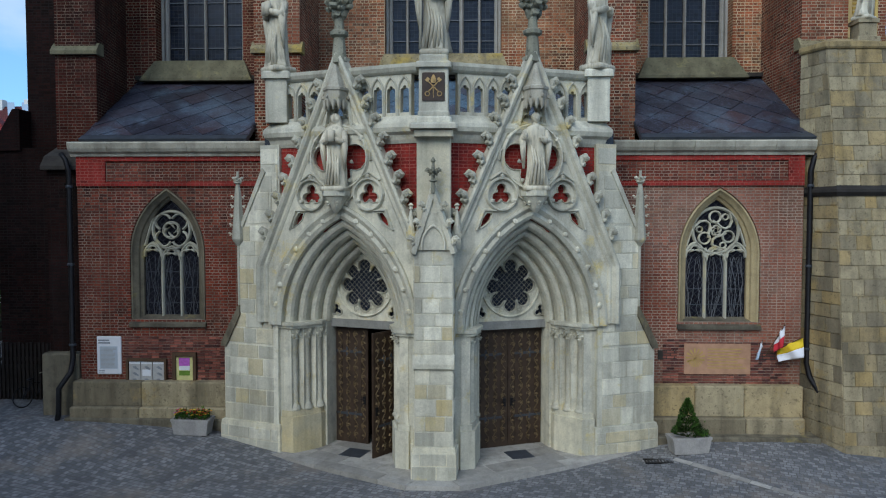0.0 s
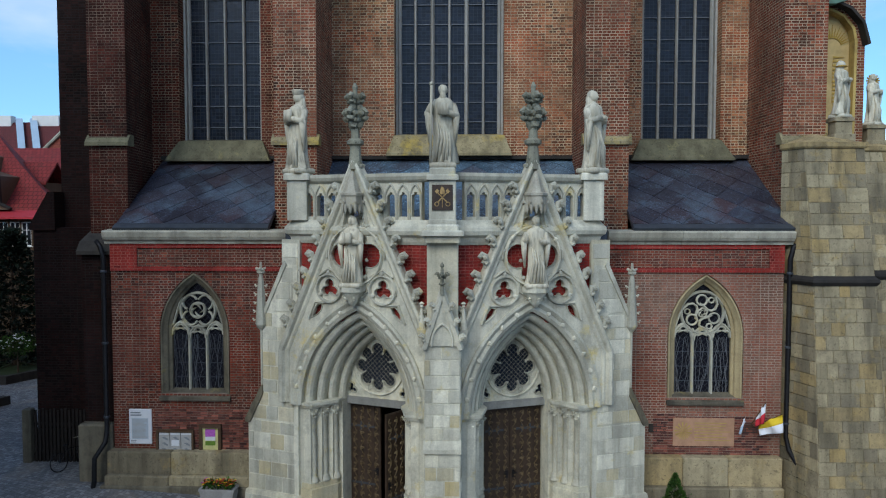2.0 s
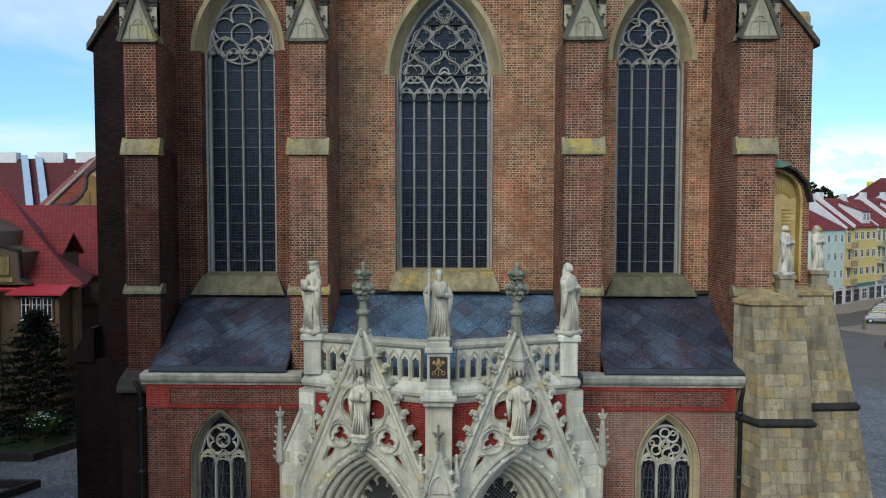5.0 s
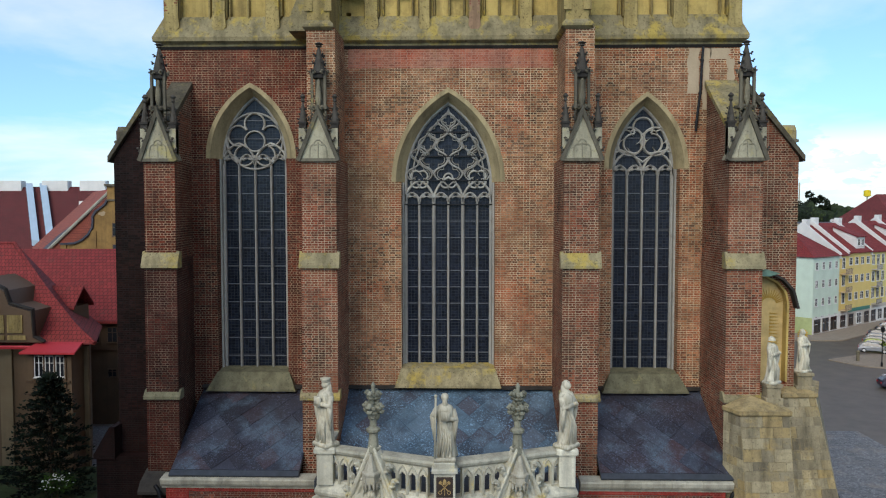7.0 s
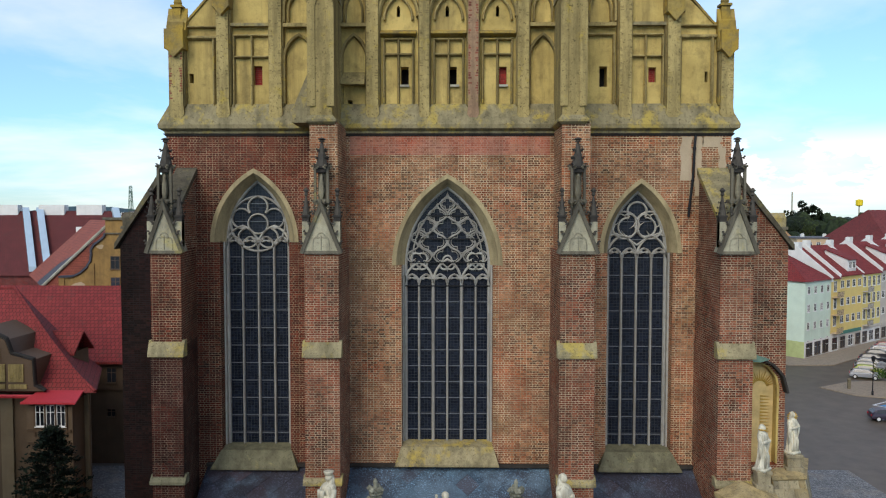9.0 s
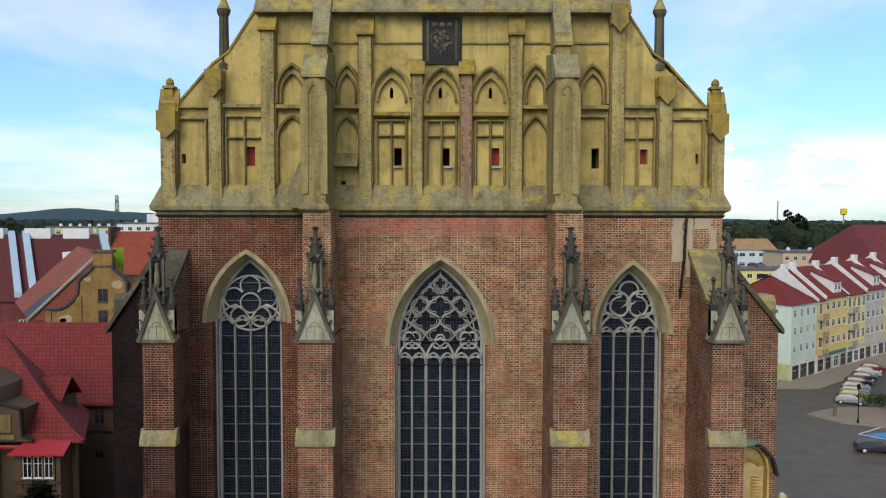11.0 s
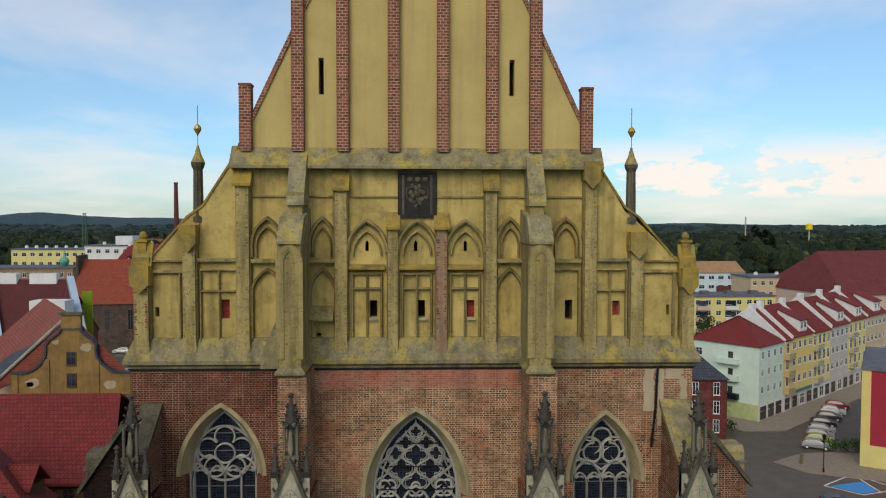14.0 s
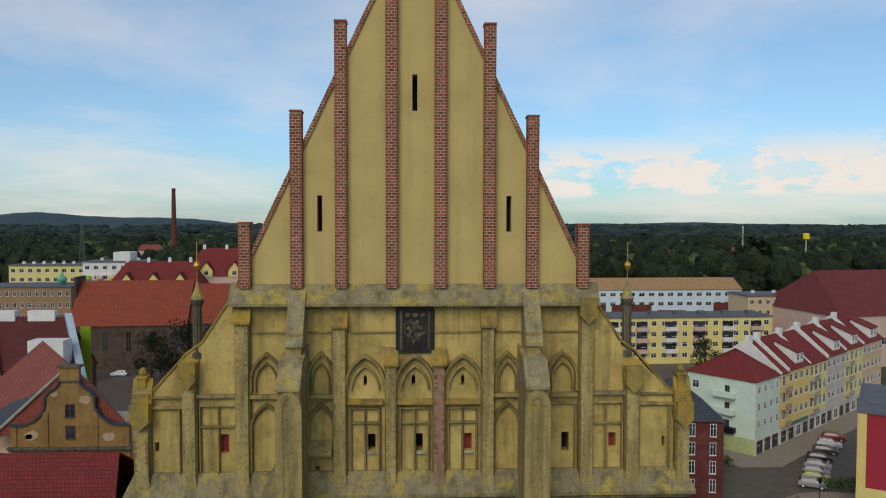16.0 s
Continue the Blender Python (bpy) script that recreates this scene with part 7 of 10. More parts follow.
def step_platform():
    bm = bmesh.new()
    prism(bm, [(-7.2, 22.5), (-0.7, 18.75), (0.7, 18.75), (7.2, 22.3), (7.4, 22.9), (7.4, 24), (-7.4, 24), (-7.4, 23.0)], lambda x, y, z: Vector((x, y, z)), -0.1, 0.12)
    p = link("porch_step", bm, PAVE)
    tagged(p, "low worn granite step before the portals", "step", kind="structure")
    rnd = random.Random(21)
    for s in (-1, 1):
        a, b = Vector((0.7 * s, 18.75)), Vector((7.2 * s, 22.4))
        d = (b - a).normalized()
        n = Vector((d.y, -d.x)) * s
        ln, u = (b - a).length, 0.0
        while u < ln - 0.3:
            l = min(rnd.uniform(0.8, 1.5), ln - u)
            bm = bmesh.new()
            q = [a + d * (u + 0.008), a + d * (u + l - 0.008)]
            prism(bm, [tuple(q[0] + n * 0.03), tuple(q[1] + n * 0.03), tuple(q[1] - n * 0.42), tuple(q[0] - n * 0.42)], lambda x, y, z: Vector((x, y, z)), 0.0, 0.135 + rnd.uniform(0, 0.006))
            part("kerb_slab", bm, PAVE, p)
            u += l
        # worn flags on the landing
        for i in range(5):
            for j in range(3):
                c = a + d * (0.75 + i * 1.25 + rnd.uniform(-0.05, 0.05)) - n * (0.75 + 0.62 * j)
                bm = bmesh.new()
                e, g = d * 0.61, n * 0.3
                prism(bm, [tuple(c - e - g), tuple(c + e - g), tuple(c + e + g), tuple(c - e + g)], lambda x, y, z: Vector((x, y, z)), 0.1, 0.127 + rnd.uniform(0, 0.004))
                part("flagstone", bm, PAVE, p)
    return p


porch_masonry()
for side in (-1, 1):
    portal(side)
balustrade()
step_platform()

# ---- stone piers at the right corner, with the shrine ----


def quad_map(bl, br, tr, tl):
    """Maps (u, v, d) on a flat or slightly twisted face between four corners; u and v in metres."""
    bl, br, tr, tl = (Vector(p) for p in (bl, br, tr, tl))
    n = (br - bl).cross(tl - bl).normalized()
    w, h = (br - bl).length, (tl.z - bl.z)

    def tf(u, v, d=0.0):
        a, b = u / w, (v - bl.z) / h
        p = (bl * (1 - a) + br * a) * (1 - b) + (tl * (1 - a) + tr * a) * b
        return p - n * d
    return tf, w


def stone_pier(name, low_plan, mid_plan, top_plan, z0, z1, z2, label, faces, seed):
    pier = bmesh.new()
    loops = []
    for plan_, z in ((low_plan, z0), (mid_plan, z1), (top_plan, z2)):
        loops.append([pier.verts.new((x, y, z)) for x, y in plan_])
    n = len(low_plan)
    for a, b in zip(loops, loops[1:]):
        for i in range(n):
            pier.faces.new((a[i], a[(i + 1) % n], b[(i + 1) % n], b[i]))
    pier.faces.new(loops[0])
    pier.faces.new(loops[-1])
    ob = child(name, pier, OLDSTONE, label)
    rnd = random.Random(seed)
    for i in faces:
        j = (i + 1) % n
        for (pa, za), (pb, zb) in (((low_plan, z0), (mid_plan, z1)), ((mid_plan, z1), (top_plan, z2))):
            tf, w = quad_map((*pa[i], za), (*pa[j], za), (*pb[j], zb), (*pb[i], zb))
            blocks(ob, tf, 0.0, w, za + (0.18 if za > 1 else 0.0), zb, OLDSTONE, 0.44, 0.66, 0.02, rnd, gap=0.006)
    # dark drip course at the set-off and coping at the top
    bm = bmesh.new()
    cornice_run(bm, list(mid_plan), [(-0.2, z1 - 0.1), (0.06, z1 - 0.1), (0.14, z1 + 0.02), (0.12, z1 + 0.1), (-0.1, z1 + 0.3), (-0.2, z1 + 0.3)])
    part("set_off", bm, DARKSTONE, ob)
    bm = bmesh.new()
    cornice_run(bm, list(top_plan), [(-0.3, z2), (0.06, z2), (0.1, z2 + 0.06), (0.1, z2 + 0.2), (-0.3, z2 + 0.24)])
    cx, cy = sum(p[0] for p in top_plan) / n, sum(p[1] for p in top_plan) / n
    ring = [bm.verts.new((x, y, z2 + 0.2)) for x, y in top_plan]
    tip = bm.verts.new((cx - 0.2, cy + 0.2, z2 + 0.6))
    for i in range(n):
        bm.faces.new((ring[i], ring[(i + 1) % n], tip))
    part("coping", bm, OLDSTONE, ob)
    return ob


stone_pier("stone_buttress", [(11.35, 23.6), (12.05, 21.5), (14.4, 21.55), (14.6, 25.8)], [(11.42, 23.5), (11.98, 22.2), (13.95, 22.25), (14.3, 25.8)], [(11.5, 23.7), (11.84, 22.8), (13.8, 22.85), (14.0, 25.8)], 0.0, 7.9, 12.3, "massive battered sandstone corner buttress", (0, 1, 2), 21)
stone_pier("stone_buttress", [(14.7, 25.8), (14.9, 23.4), (18.0, 23.7), (18.8, 27.8)], [(14.65, 25.8), (14.8, 24.5), (16.9, 24.7), (17.9, 27.8)], [(14.5, 26.4), (14.65, 25.35), (16.1, 25.45), (17.3, 27.8)], 0.0, 7.9, 12.4, "massive ochre-stained sandstone corner buttress", (0, 1, 2), 22)

MURAL = plain_surface("mural_ochre", (0.62, 0.46, 0.20), 0.85, 0, 0.3, 1.5)
BLUEGREEN = plain_surface("faded_green_paint", (0.14, 0.24, 0.19), 0.85, 0, 0.3, 3.0)


def shrine():
    bm = bmesh.new()
    prism(bm, [(13.55, 12.8), (15.12, 12.8), (15.12, 17.75), (13.55, 17.75)], at_front(26.32), 0.0, 0.06)
    s = child("shrine_niche", bm, MURAL, "arched wall niche with an ochre rayed mural")
    f = at_front(26.3)
    for k in range(15):
        a = radians(20 + 10 * k)
        bm = bmesh.new()
        c = (14.35, 16.35)
        r0, r1 = 0.34, 0.72 + 0.12 * (k % 2)
        d, p = (math.cos(a), math.sin(a)), (-math.sin(a), math.cos(a))
        prism(bm, [(c[0] + d[0] * r0 - p[0] * 0.03, c[1] + d[1] * r0 - p[1] * 0.03), (c[0] + d[0] * r0 + p[0] * 0.03, c[1] + d[1] * r0 + p[1] * 0.03), (c[0] + d[0] * r1, c[1] + d[1] * r1)], f, -0.02, 0.03)
        part("gilded_ray", bm, GOLD, s)
    for k in range(12):
        bm = bmesh.new()
        z = 14.3 + 0.15 * k
        prism(bm, [(14.4, z), (14.86 - 0.06 * (k % 2), z + 0.03), (14.4, z + 0.08)], f, -0.02, 0.03)
        part("gilded_ray", bm, GOLD, s)
    bm = bmesh.new()
    sweep(bm, [(13.6, 17.72), (14.1, 17.67), (14.6, 17.42), (14.95, 16.97), (15.05, 16.5), (15.02, 13.0)], [(-0.06, 0.0), (-0.06, 0.4), (0.02, 0.4), (0.02, -0.03)], at_front(25.9))
    part("niche_edge", bm, PLASTER_LOW, s)
    bm = bmesh.new()
    sweep(bm, [(13.5, 17.9), (14.1, 17.85), (14.65, 17.6), (15.1, 17.1), (15.32, 16.3)], [(-0.05, -0.4), (0.05, -0.4), (0.05, 0.05), (-0.05, 0.05)], at_front(25.9))
    part("hood", bm, DARKSTONE, s, "dark curved sheet hood over the niche")
    bm = bmesh.new()
    prism(bm, [(13.3, 17.75), (13.9, 18.02), (14.45, 17.85), (14.0, 17.72)], at_front(25.4), 0.0, 0.3)
    part("painted_hood", bm, BLUEGREEN, s)
    for x, y, w in ((13.5, 23.85, 0.36), (15.8, 26.1, 0.42)):
        bm = bmesh.new()
        soft_box(bm, x - w, x + w, y - w, y + w, 12.3, 12.85)
        soft_box(bm, x - w * 0.78, x + w * 0.78, y - w * 0.78, y + w * 0.78, 12.85, 13.28)
        soft_box(bm, x - w * 0.92, x + w * 0.92, y - w * 0.92, y + w * 0.92, 13.28, 13.42)
        child("statue_pedestal", bm, OLDSTONE, "small sandstone statue pedestal")


shrine()

# ---- statues: each one plain stone mesh ----


def statue(name, label, at, h, turn, lean=0.0, veil=True, staff=False, book=True, beard=False, crown=False, halo=False, flat=False, material=None, seed=1, arms="front"):
    """A robed figure of height h; turn in degrees: 0 looks at the camera."""
    bm = bmesh.new()
    rnd = random.Random(seed)
    k = h / 2.0
    prof = [(0.34, 0.0), (0.36, 0.03), (0.335, 0.1), (0.30, 0.3), (0.275, 0.55), (0.265, 0.8), (0.255, 1.0), (0.25, 1.15), (0.265, 1.3), (0.285, 1.45), (0.275, 1.56), (0.22, 1.63), (0.12, 1.68), (0.085, 1.72), (0.08, 1.76)]
    seg = 40
    ph = [rnd.uniform(0, 6.28) for _ in range(5)]
    rings = []
    fine = []
    for (r0, z0), (r1, z1) in zip(prof, prof[1:]):
        m = max(1, int((z1 - z0) / 0.07))
        fine += [(r0 + (r1 - r0) * i / m, z0 + (z1 - z0) * i / m) for i in range(m)]
    fine.append(prof[-1])
    for r, z in fine:
        ring = []
        fold = max(0.0, 1 - z / 1.55)
        sway = 0.05 * math.sin(z * 2.2 + ph[3]) * (1 - z / 1.8) + lean * z
        for i in range(seg):
            a = 2 * math.pi * i / seg
            w = 1 + fold * (0.075 * math.sin(9 * a + ph[0] + z * 1.1) + 0.05 * math.sin(15 * a + ph[1] - z * 2.0) + 0.05 * math.sin(4 * a + ph[2] + z * 3.1))
            # a cloak edge falling slantwise over the front
            d = math.cos(a + 1.57 - 0.9 * (z - 0.6))
            if 0.3 < z < 1.4 and d > 0.55:
                w += 0.1 * (d - 0.55)
            ring.append(bm.verts.new((r * w * math.cos(a) * 1.0 + sway, r * w * math.sin(a) * (0.78 if not flat else 0.62), z)))
        rings.append(ring)
    for a, b in zip(rings, rings[1:]):
        for i in range(seg):
            bm.faces.new((a[i], a[(i + 1) % seg], b[(i + 1) % seg], b[i]))
    bm.faces.new(rings[0])
    top = sway
    # head, hair or veil
    blob(bm, (top, -0.02, 1.86), 0.125, 0.82, 0.95, 1.12, 2)
    blob(bm, (top, -0.135, 1.84), 0.022, 0.8, 1.2, 1.4, 1)
    if veil:
        blob(bm, (top, 0.035, 1.86), 0.155, 0.95, 0.95, 1.1, 2, 0.03, seed)
        lathe(bm, [(0.2, 1.4), (0.19, 1.55), (0.165, 1.7), (0.15, 1.85)], (top, 0.07, 0), 12, 1.0, 0.75)
    else:
        blob(bm, (top, 0.03, 1.9), 0.135, 0.95, 0.95, 0.95, 2, 0.06, seed)
    if beard:
        blob(bm, (top, -0.1, 1.72), 0.085, 0.9, 0.7, 1.5, 2, 0.12, seed)
    if crown:
        lathe(bm, [(0.12, 1.93), (0.14, 1.95), (0.16, 2.02), (0.17, 2.06), (0.1, 2.06)], (top, 0.0, 0), 12)
    # arms in wide sleeves
    for q in (-1, 1):
        if arms == "open" and q < 0:
            pts = [(q * 0.25 + top, 0.02, 1.5), (q * 0.38, -0.1, 1.25), (q * 0.34, -0.28, 1.38)]
        elif staff and q < 0:
            pts = [(q * 0.25 + top, 0.02, 1.52), (q * 0.37, -0.06, 1.28), (q * 0.3, -0.24, 1.46)]
        else:
            pts = [(q * 0.25 + top, 0.02, 1.5), (q * 0.33, -0.1, 1.2), (q * 0.08, -0.3, 1.3)]
        tube(bm, pts, [0.1, 0.115, 0.075], 10)
        blob(bm, pts[-1], 0.055, 1, 1, 1.2, 1)
        # sleeve and cloak falls
        x, y, z = pts[1]
        tube(bm, [(x, y, z + 0.04), (x * 0.98, y * 0.9, z - 0.3), (x * 0.9, y * 0.6 + 0.02, z - 0.75)], [0.1, 0.075, 0.03], 8)
    for i in range(5):
        a = -0.9 + 0.45 * i
        tube(bm, [(0.2 * math.sin(a) + top * 0.7, -0.2 + 0.04 * abs(a), 1.12 - 0.08 * i), (0.25 * math.sin(a * 0.7 + 0.2), -0.23, 0.7 - 0.04 * i), (0.27 * math.sin(a * 0.9), -0.25 + 0.05 * abs(a), 0.05)], [0.025, 0.04, 0.045], 6)
    if staff:
        tube(bm, [(-0.32, -0.28, 0.02), (-0.29, -0.26, 1.98)], 0.033, 8)
        blob(bm, (-0.29, -0.26, 2.0), 0.06, 1, 1, 1, 1)
    if book:
        soft_box(bm, -0.13, 0.15, -0.38, -0.28, 1.22, 1.52, 0.015)
    if halo:
        lathe(bm, [(0.2, -0.012), (0.26, -0.012), (0.26, 0.012), (0.2, 0.012)], (0, 0, 0), 16)
        for v in bm.verts[-64:]:
            v.co = Vector((v.co.x + top, 0.1 + v.co.z, v.co.y + 1.92))
    soft_box(bm, -0.34, 0.34, -0.3, 0.3, -0.1, 0.03, 0.03)
    for v in bm.verts:
        v.co = v.co * k
    ob = link(name, bm, material or STATUE, None, "", True)
    for p in ob.data.polygons:
        p.use_smooth = True
    ob.location = Vector(at) + Vector((0, 0, 0.1 * k))
    ob.rotation_euler = (0, 0, radians(turn))
    return tagged(ob, label, "statue", "statues")


E5 = at_wing(1)(4.98, 0, 0.0)
statue("statue", "pale stone figure of a bearded man with book and staff", (0.0, 19.78, 11.48), 2.3, 2, beard=True, veil=False, staff=True, seed=2)
statue("statue", "pale stone veiled figure with a crown holding a small tower", (-E5.x, E5.y + 0.15, 11.42), 2.45, -42, crown=True, seed=3)
statue("statue", "pale stone veiled praying figure on the balustrade", (E5.x, E5.y + 0.15, 11.42), 2.45, 48, book=False, seed=4)
for s_, lab in ((-1, "grey stone niche figure holding a globe under a canopy"), (1, "pale stone niche figure with a raised arm")):
    p_ = at_wing(s_)(CU, 0, -0.3)
    statue("statue", lab, (p_.x, p_.y, 7.9), 2.05, s_ * 12 - 4, veil=s_ < 0, book=s_ < 0, arms="open" if s_ > 0 else "front", flat=True, seed=6 + s_)
statue("statue", "grey weathered figure before the wall shrine", (13.5, 23.85, 13.41), 1.85, 40, book=False, seed=9)
GS = statue("statue", "grey weathered figure with a gilded rayed halo", (15.8, 26.1, 13.41), 1.8, 30, book=False, seed=10)
bm = bmesh.new()
for k in range(14):
    a = 2 * math.pi * k / 14
    tube(bm, [(15.8 + 0.1 * math.cos(a), 26.12, 15.08 + 0.1 * math.sin(a)), (15.8 + 0.24 * math.cos(a), 26.12, 15.08 + 0.24 * math.sin(a))], [0.045, 0.03], 5)
blob(bm, (15.8, 26.15, 15.08), 0.17, 1, 0.3, 1, 1)
tagged(link("halo", bm, GOLD), "gilded metal rayed halo behind a statue", "halo")
for p_, z_ in (((13.5, 23.83), 15.16),):
    bm = bmesh.new()
    tube(bm, [(p_[0] + 0.17 * math.cos(a * 0.6), p_[1] + 0.14 * math.sin(a * 0.6), z_) for a in range(11)], 0.03, 5)
    tagged(link("halo", bm, GOLD), "gilded metal ring halo over a statue", "halo")

# ---- emblem on the middle pedestal ----
OCHRE_G = plain_surface("worn_gilding", (0.42, 0.29, 0.12), 0.6, 0.2, 0.4, 12.0)
PANEL = plain_surface("dark_bronze_panel", (0.055, 0.04, 0.032), 0.55, 0.2, 0.3, 4.0)


def emblem():
    bm = bmesh.new()
    soft_box(bm, -0.3, 0.3, 19.315, 19.36, 10.24, 10.98, 0.015)
    e = link("emblem_panel", bm, PANEL)
    tagged(e, "dark square panel with gilded crossed keys", "emblem")
    f = at_front(19.3)
    for s in (-1, 1):
        bm = bmesh.new()
        sweep(bm, [(s * -0.15, 10.46), (s * 0.15, 10.76)], rib(0.035, 0.03), f)
        sweep(bm, arc(s * -0.16, 10.42, 0.06, 0, 360, 10)[:-1], rib(0.025, 0.03), f, True)
        prism(bm, [(s * 0.09, 10.8), (s * 0.15, 10.86), (s * 0.22, 10.78), (s * 0.16, 10.72)], f, -0.01, 0.02)
        part("key", bm, OCHRE_G, e)
    bm = bmesh.new()
    lathe(bm, [(0.065, 10.7), (0.075, 10.77), (0.06, 10.84), (0.02, 10.92)], (0, 19.31, 0), 10, 1, 0.3)
    sweep(bm, [(0, 10.32), (0, 10.6)], rib(0.022, 0.03), f)
    part("tiara", bm, OCHRE_G, e)


emblem()

# ---- notices, plaque, flags, planters and bicycle at the foot of the front ----
WHITE = plain_surface("white_sheet", (0.72, 0.74, 0.76), 0.5, 0, 0.06, 3.0, 0.02)
BOARD = plain_surface("notice_board", (0.46, 0.52, 0.57), 0.45, 0, 0.06, 3.0, 0.02)
INK = plain_surface("grey_print", (0.22, 0.24, 0.26), 0.7, 0, 0.1)
BROWNFRAME = plain_surface("brown_wood_frame", (0.09, 0.055, 0.03), 0.6, 0, 0.3)
GREYSHEET = plain_surface("grey_felt", (0.42, 0.42, 0.40), 0.9, 0, 0.15)
YELLOWSHEET = plain_surface("faded_yellow_sheet", (0.62, 0.60, 0.26), 0.7, 0, 0.15)
PURPLE = plain_surface("purple_print", (0.45, 0.12, 0.50), 0.6, 0, 0.3, 14.0)
GREENINK = plain_surface("green_print", (0.14, 0.24, 0.03), 0.6, 0, 0.2)
PLAQUE = plain_surface("pinkish_plaque", (0.40, 0.235, 0.145), 0.7, 0, 0.2, 4.0)
OCHRE = plain_surface("ochre_lettering", (0.42, 0.29, 0.09), 0.7, 0, 0.2)
CONCRETE = stone_surface("washed_concrete", (0.52, 0.51, 0.47), (0.34, 0.33, 0.31), None, 0.6, 0.3, "random", 0.1)
LEAF = leaf_surface("shrub_leaf", (0.07, 0.15, 0.022), (0.02, 0.055, 0.01))
PETAL = [plain_surface(n, c, 0.6, 0, 0.2) for n, c in (("red_petal", (0.45, 0.02, 0.015)), ("yellow_petal", (0.75, 0.5, 0.02)), ("violet_petal", (0.42, 0.05, 0.42)))]


def bars(parent, y, x0, x1, z0, z1, rows, material, seed=1, h=0.4):
    """Lines of print as plain bars."""
    rnd = random.Random(seed)
    step = (z1 - z0) / rows
    for k in range(rows):
        bm = bmesh.new()
        z = z1 - step * (k + 0.5)
        box(bm, x0, x0 + (x1 - x0) * rnd.uniform(0.75, 1.0), y, y + 0.004, z - step * h / 2, z + step * h / 2)
        part("print_line", bm, material, parent)


def notices():
    y = LOW
    bm = bmesh.new()
    soft_box(bm, -11.1, -10.3, y - 0.05, y + 0.01, 2.08, 3.3, 0.015)
    b = link("notice_board", bm, WHITE)
    tagged(b, "white printed information board on the brick wall", "notice board")
    bm = bmesh.new()
    box(bm, -11.0, -10.42, y - 0.058, y - 0.05, 2.25, 2.98)
    part("text_field", bm, BOARD, b)
    bars(b, y - 0.066, -10.97, -10.45, 2.28, 2.95, 16, GREYSHEET, 2)
    bars(b, y - 0.058, -11.04, -10.6, 3.05, 3.22, 2, INK, 3, 0.55)
    bars(b, y - 0.058, -11.04, -10.8, 2.11, 2.22, 2, INK, 4)
    bm = bmesh.new()
    slab(bm, [[(-10.12, 1.75), (-8.8, 1.75), (-8.8, 2.58), (-10.12, 2.58)], [(-10.05, 1.82), (-8.87, 1.82), (-8.87, 2.51), (-10.05, 2.51)]], at_front(y), -0.14, 0.01)
    c = link("display_case", bm, BROWNFRAME)
    tagged(c, "dark framed wall display case with three notice columns", "display case", "display cases")
    for k in range(3):
        x = -10.03 + 0.39 * k
        bm = bmesh.new()
        box(bm, x, x + 0.37, y - 0.09, y - 0.01, 1.83, 2.5)
        col = part("notice_column", bm, GREYSHEET, c)
        bm = bmesh.new()
        box(bm, x + 0.01, x + 0.36, y - 0.1, y - 0.09, 2.42, 2.49)
        part("heading_strip", bm, WHITE, col)
        for q in range(3):
            if k == 1 and q == 1:
                bm = bmesh.new()
                box(bm, x + 0.05, x + 0.32, y - 0.1, y - 0.09, 2.03, 2.24)
                part("sheet", bm, WHITE, col)
            else:
                bm = bmesh.new()
                z = 2.3 - 0.2 * q
                prism(bm, [(x + 0.1, z + 0.03), (x + 0.2, z + 0.05), (x + 0.3, z - 0.03), (x + 0.31, z - 0.08), (x + 0.2, z - 0.04)], at_front(y - 0.1), 0.0, 0.01)
                part("photo", bm, INK, col)
    bm = bmesh.new()
    slab(bm, [[(-8.6, 1.7), (-7.83, 1.7), (-7.83, 2.8), (-8.6, 2.8)], [(-8.5, 1.79), (-7.93, 1.79), (-7.93, 2.68), (-8.5, 2.68)]], at_front(y), -0.14, 0.01)
    d = link("display_case", bm, BROWNFRAME)
    tagged(d, "brown framed glazed case with a yellow poster", "display case", "display cases")
    for nm, m, q in (("poster", YELLOWSHEET, (-8.5, -7.93, 1.79, 2.68, 0.06)), ("picture", PURPLE, (-8.4, -8.05, 2.36, 2.62, 0.075)), ("sheet", WHITE, (-8.4, -8.05, 2.22, 2.36, 0.075)), ("band", GREENINK, (-8.4, -8.05, 2.05, 2.2, 0.075))):
        bm = bmesh.new()
        box(bm, q[0], q[1], y - q[4], y - 0.01, q[2], q[3])
        part(nm, bm, m, d)
    # commemorative plaque with a worn crest
    bm = bmesh.new()
    soft_box(bm, 7.77, 9.85, y - 0.04, y + 0.01, 2.2, 3.17, 0.01)
    p = link("plaque", bm, PLAQUE)
    tagged(p, "reddish stone plaque with a gilded crest and worn lettering", "plaque")
    bars(p, y - 0.046, 8.5, 9.75, 2.35, 3.05, 7, OCHRE, 9, 0.3)
    bm = bmesh.new()
    f = at_front(y - 0.05)
    for k in range(9):
        a = radians(200 + 17.5 * k)
        prism(bm, [(8.12, 2.7), (8.12 + 0.26 * math.cos(a), 2.7 + 0.28 * math.sin(a)), (8.12 + 0.26 * math.cos(a + 0.16), 2.7 + 0.28 * math.sin(a + 0.16))], f, 0.0, 0.02)
        a = radians(-20 + 27.5 * k)
        prism(bm, [(8.12, 2.72), (8.12 + 0.3 * math.cos(a), 2.72 + 0.3 * math.sin(a)), (8.12 + 0.3 * math.cos(a + 0.2), 2.72 + 0.3 * math.sin(a + 0.2))], f, 0.0, 0.02)
    part("crest", bm, OCHRE, p)
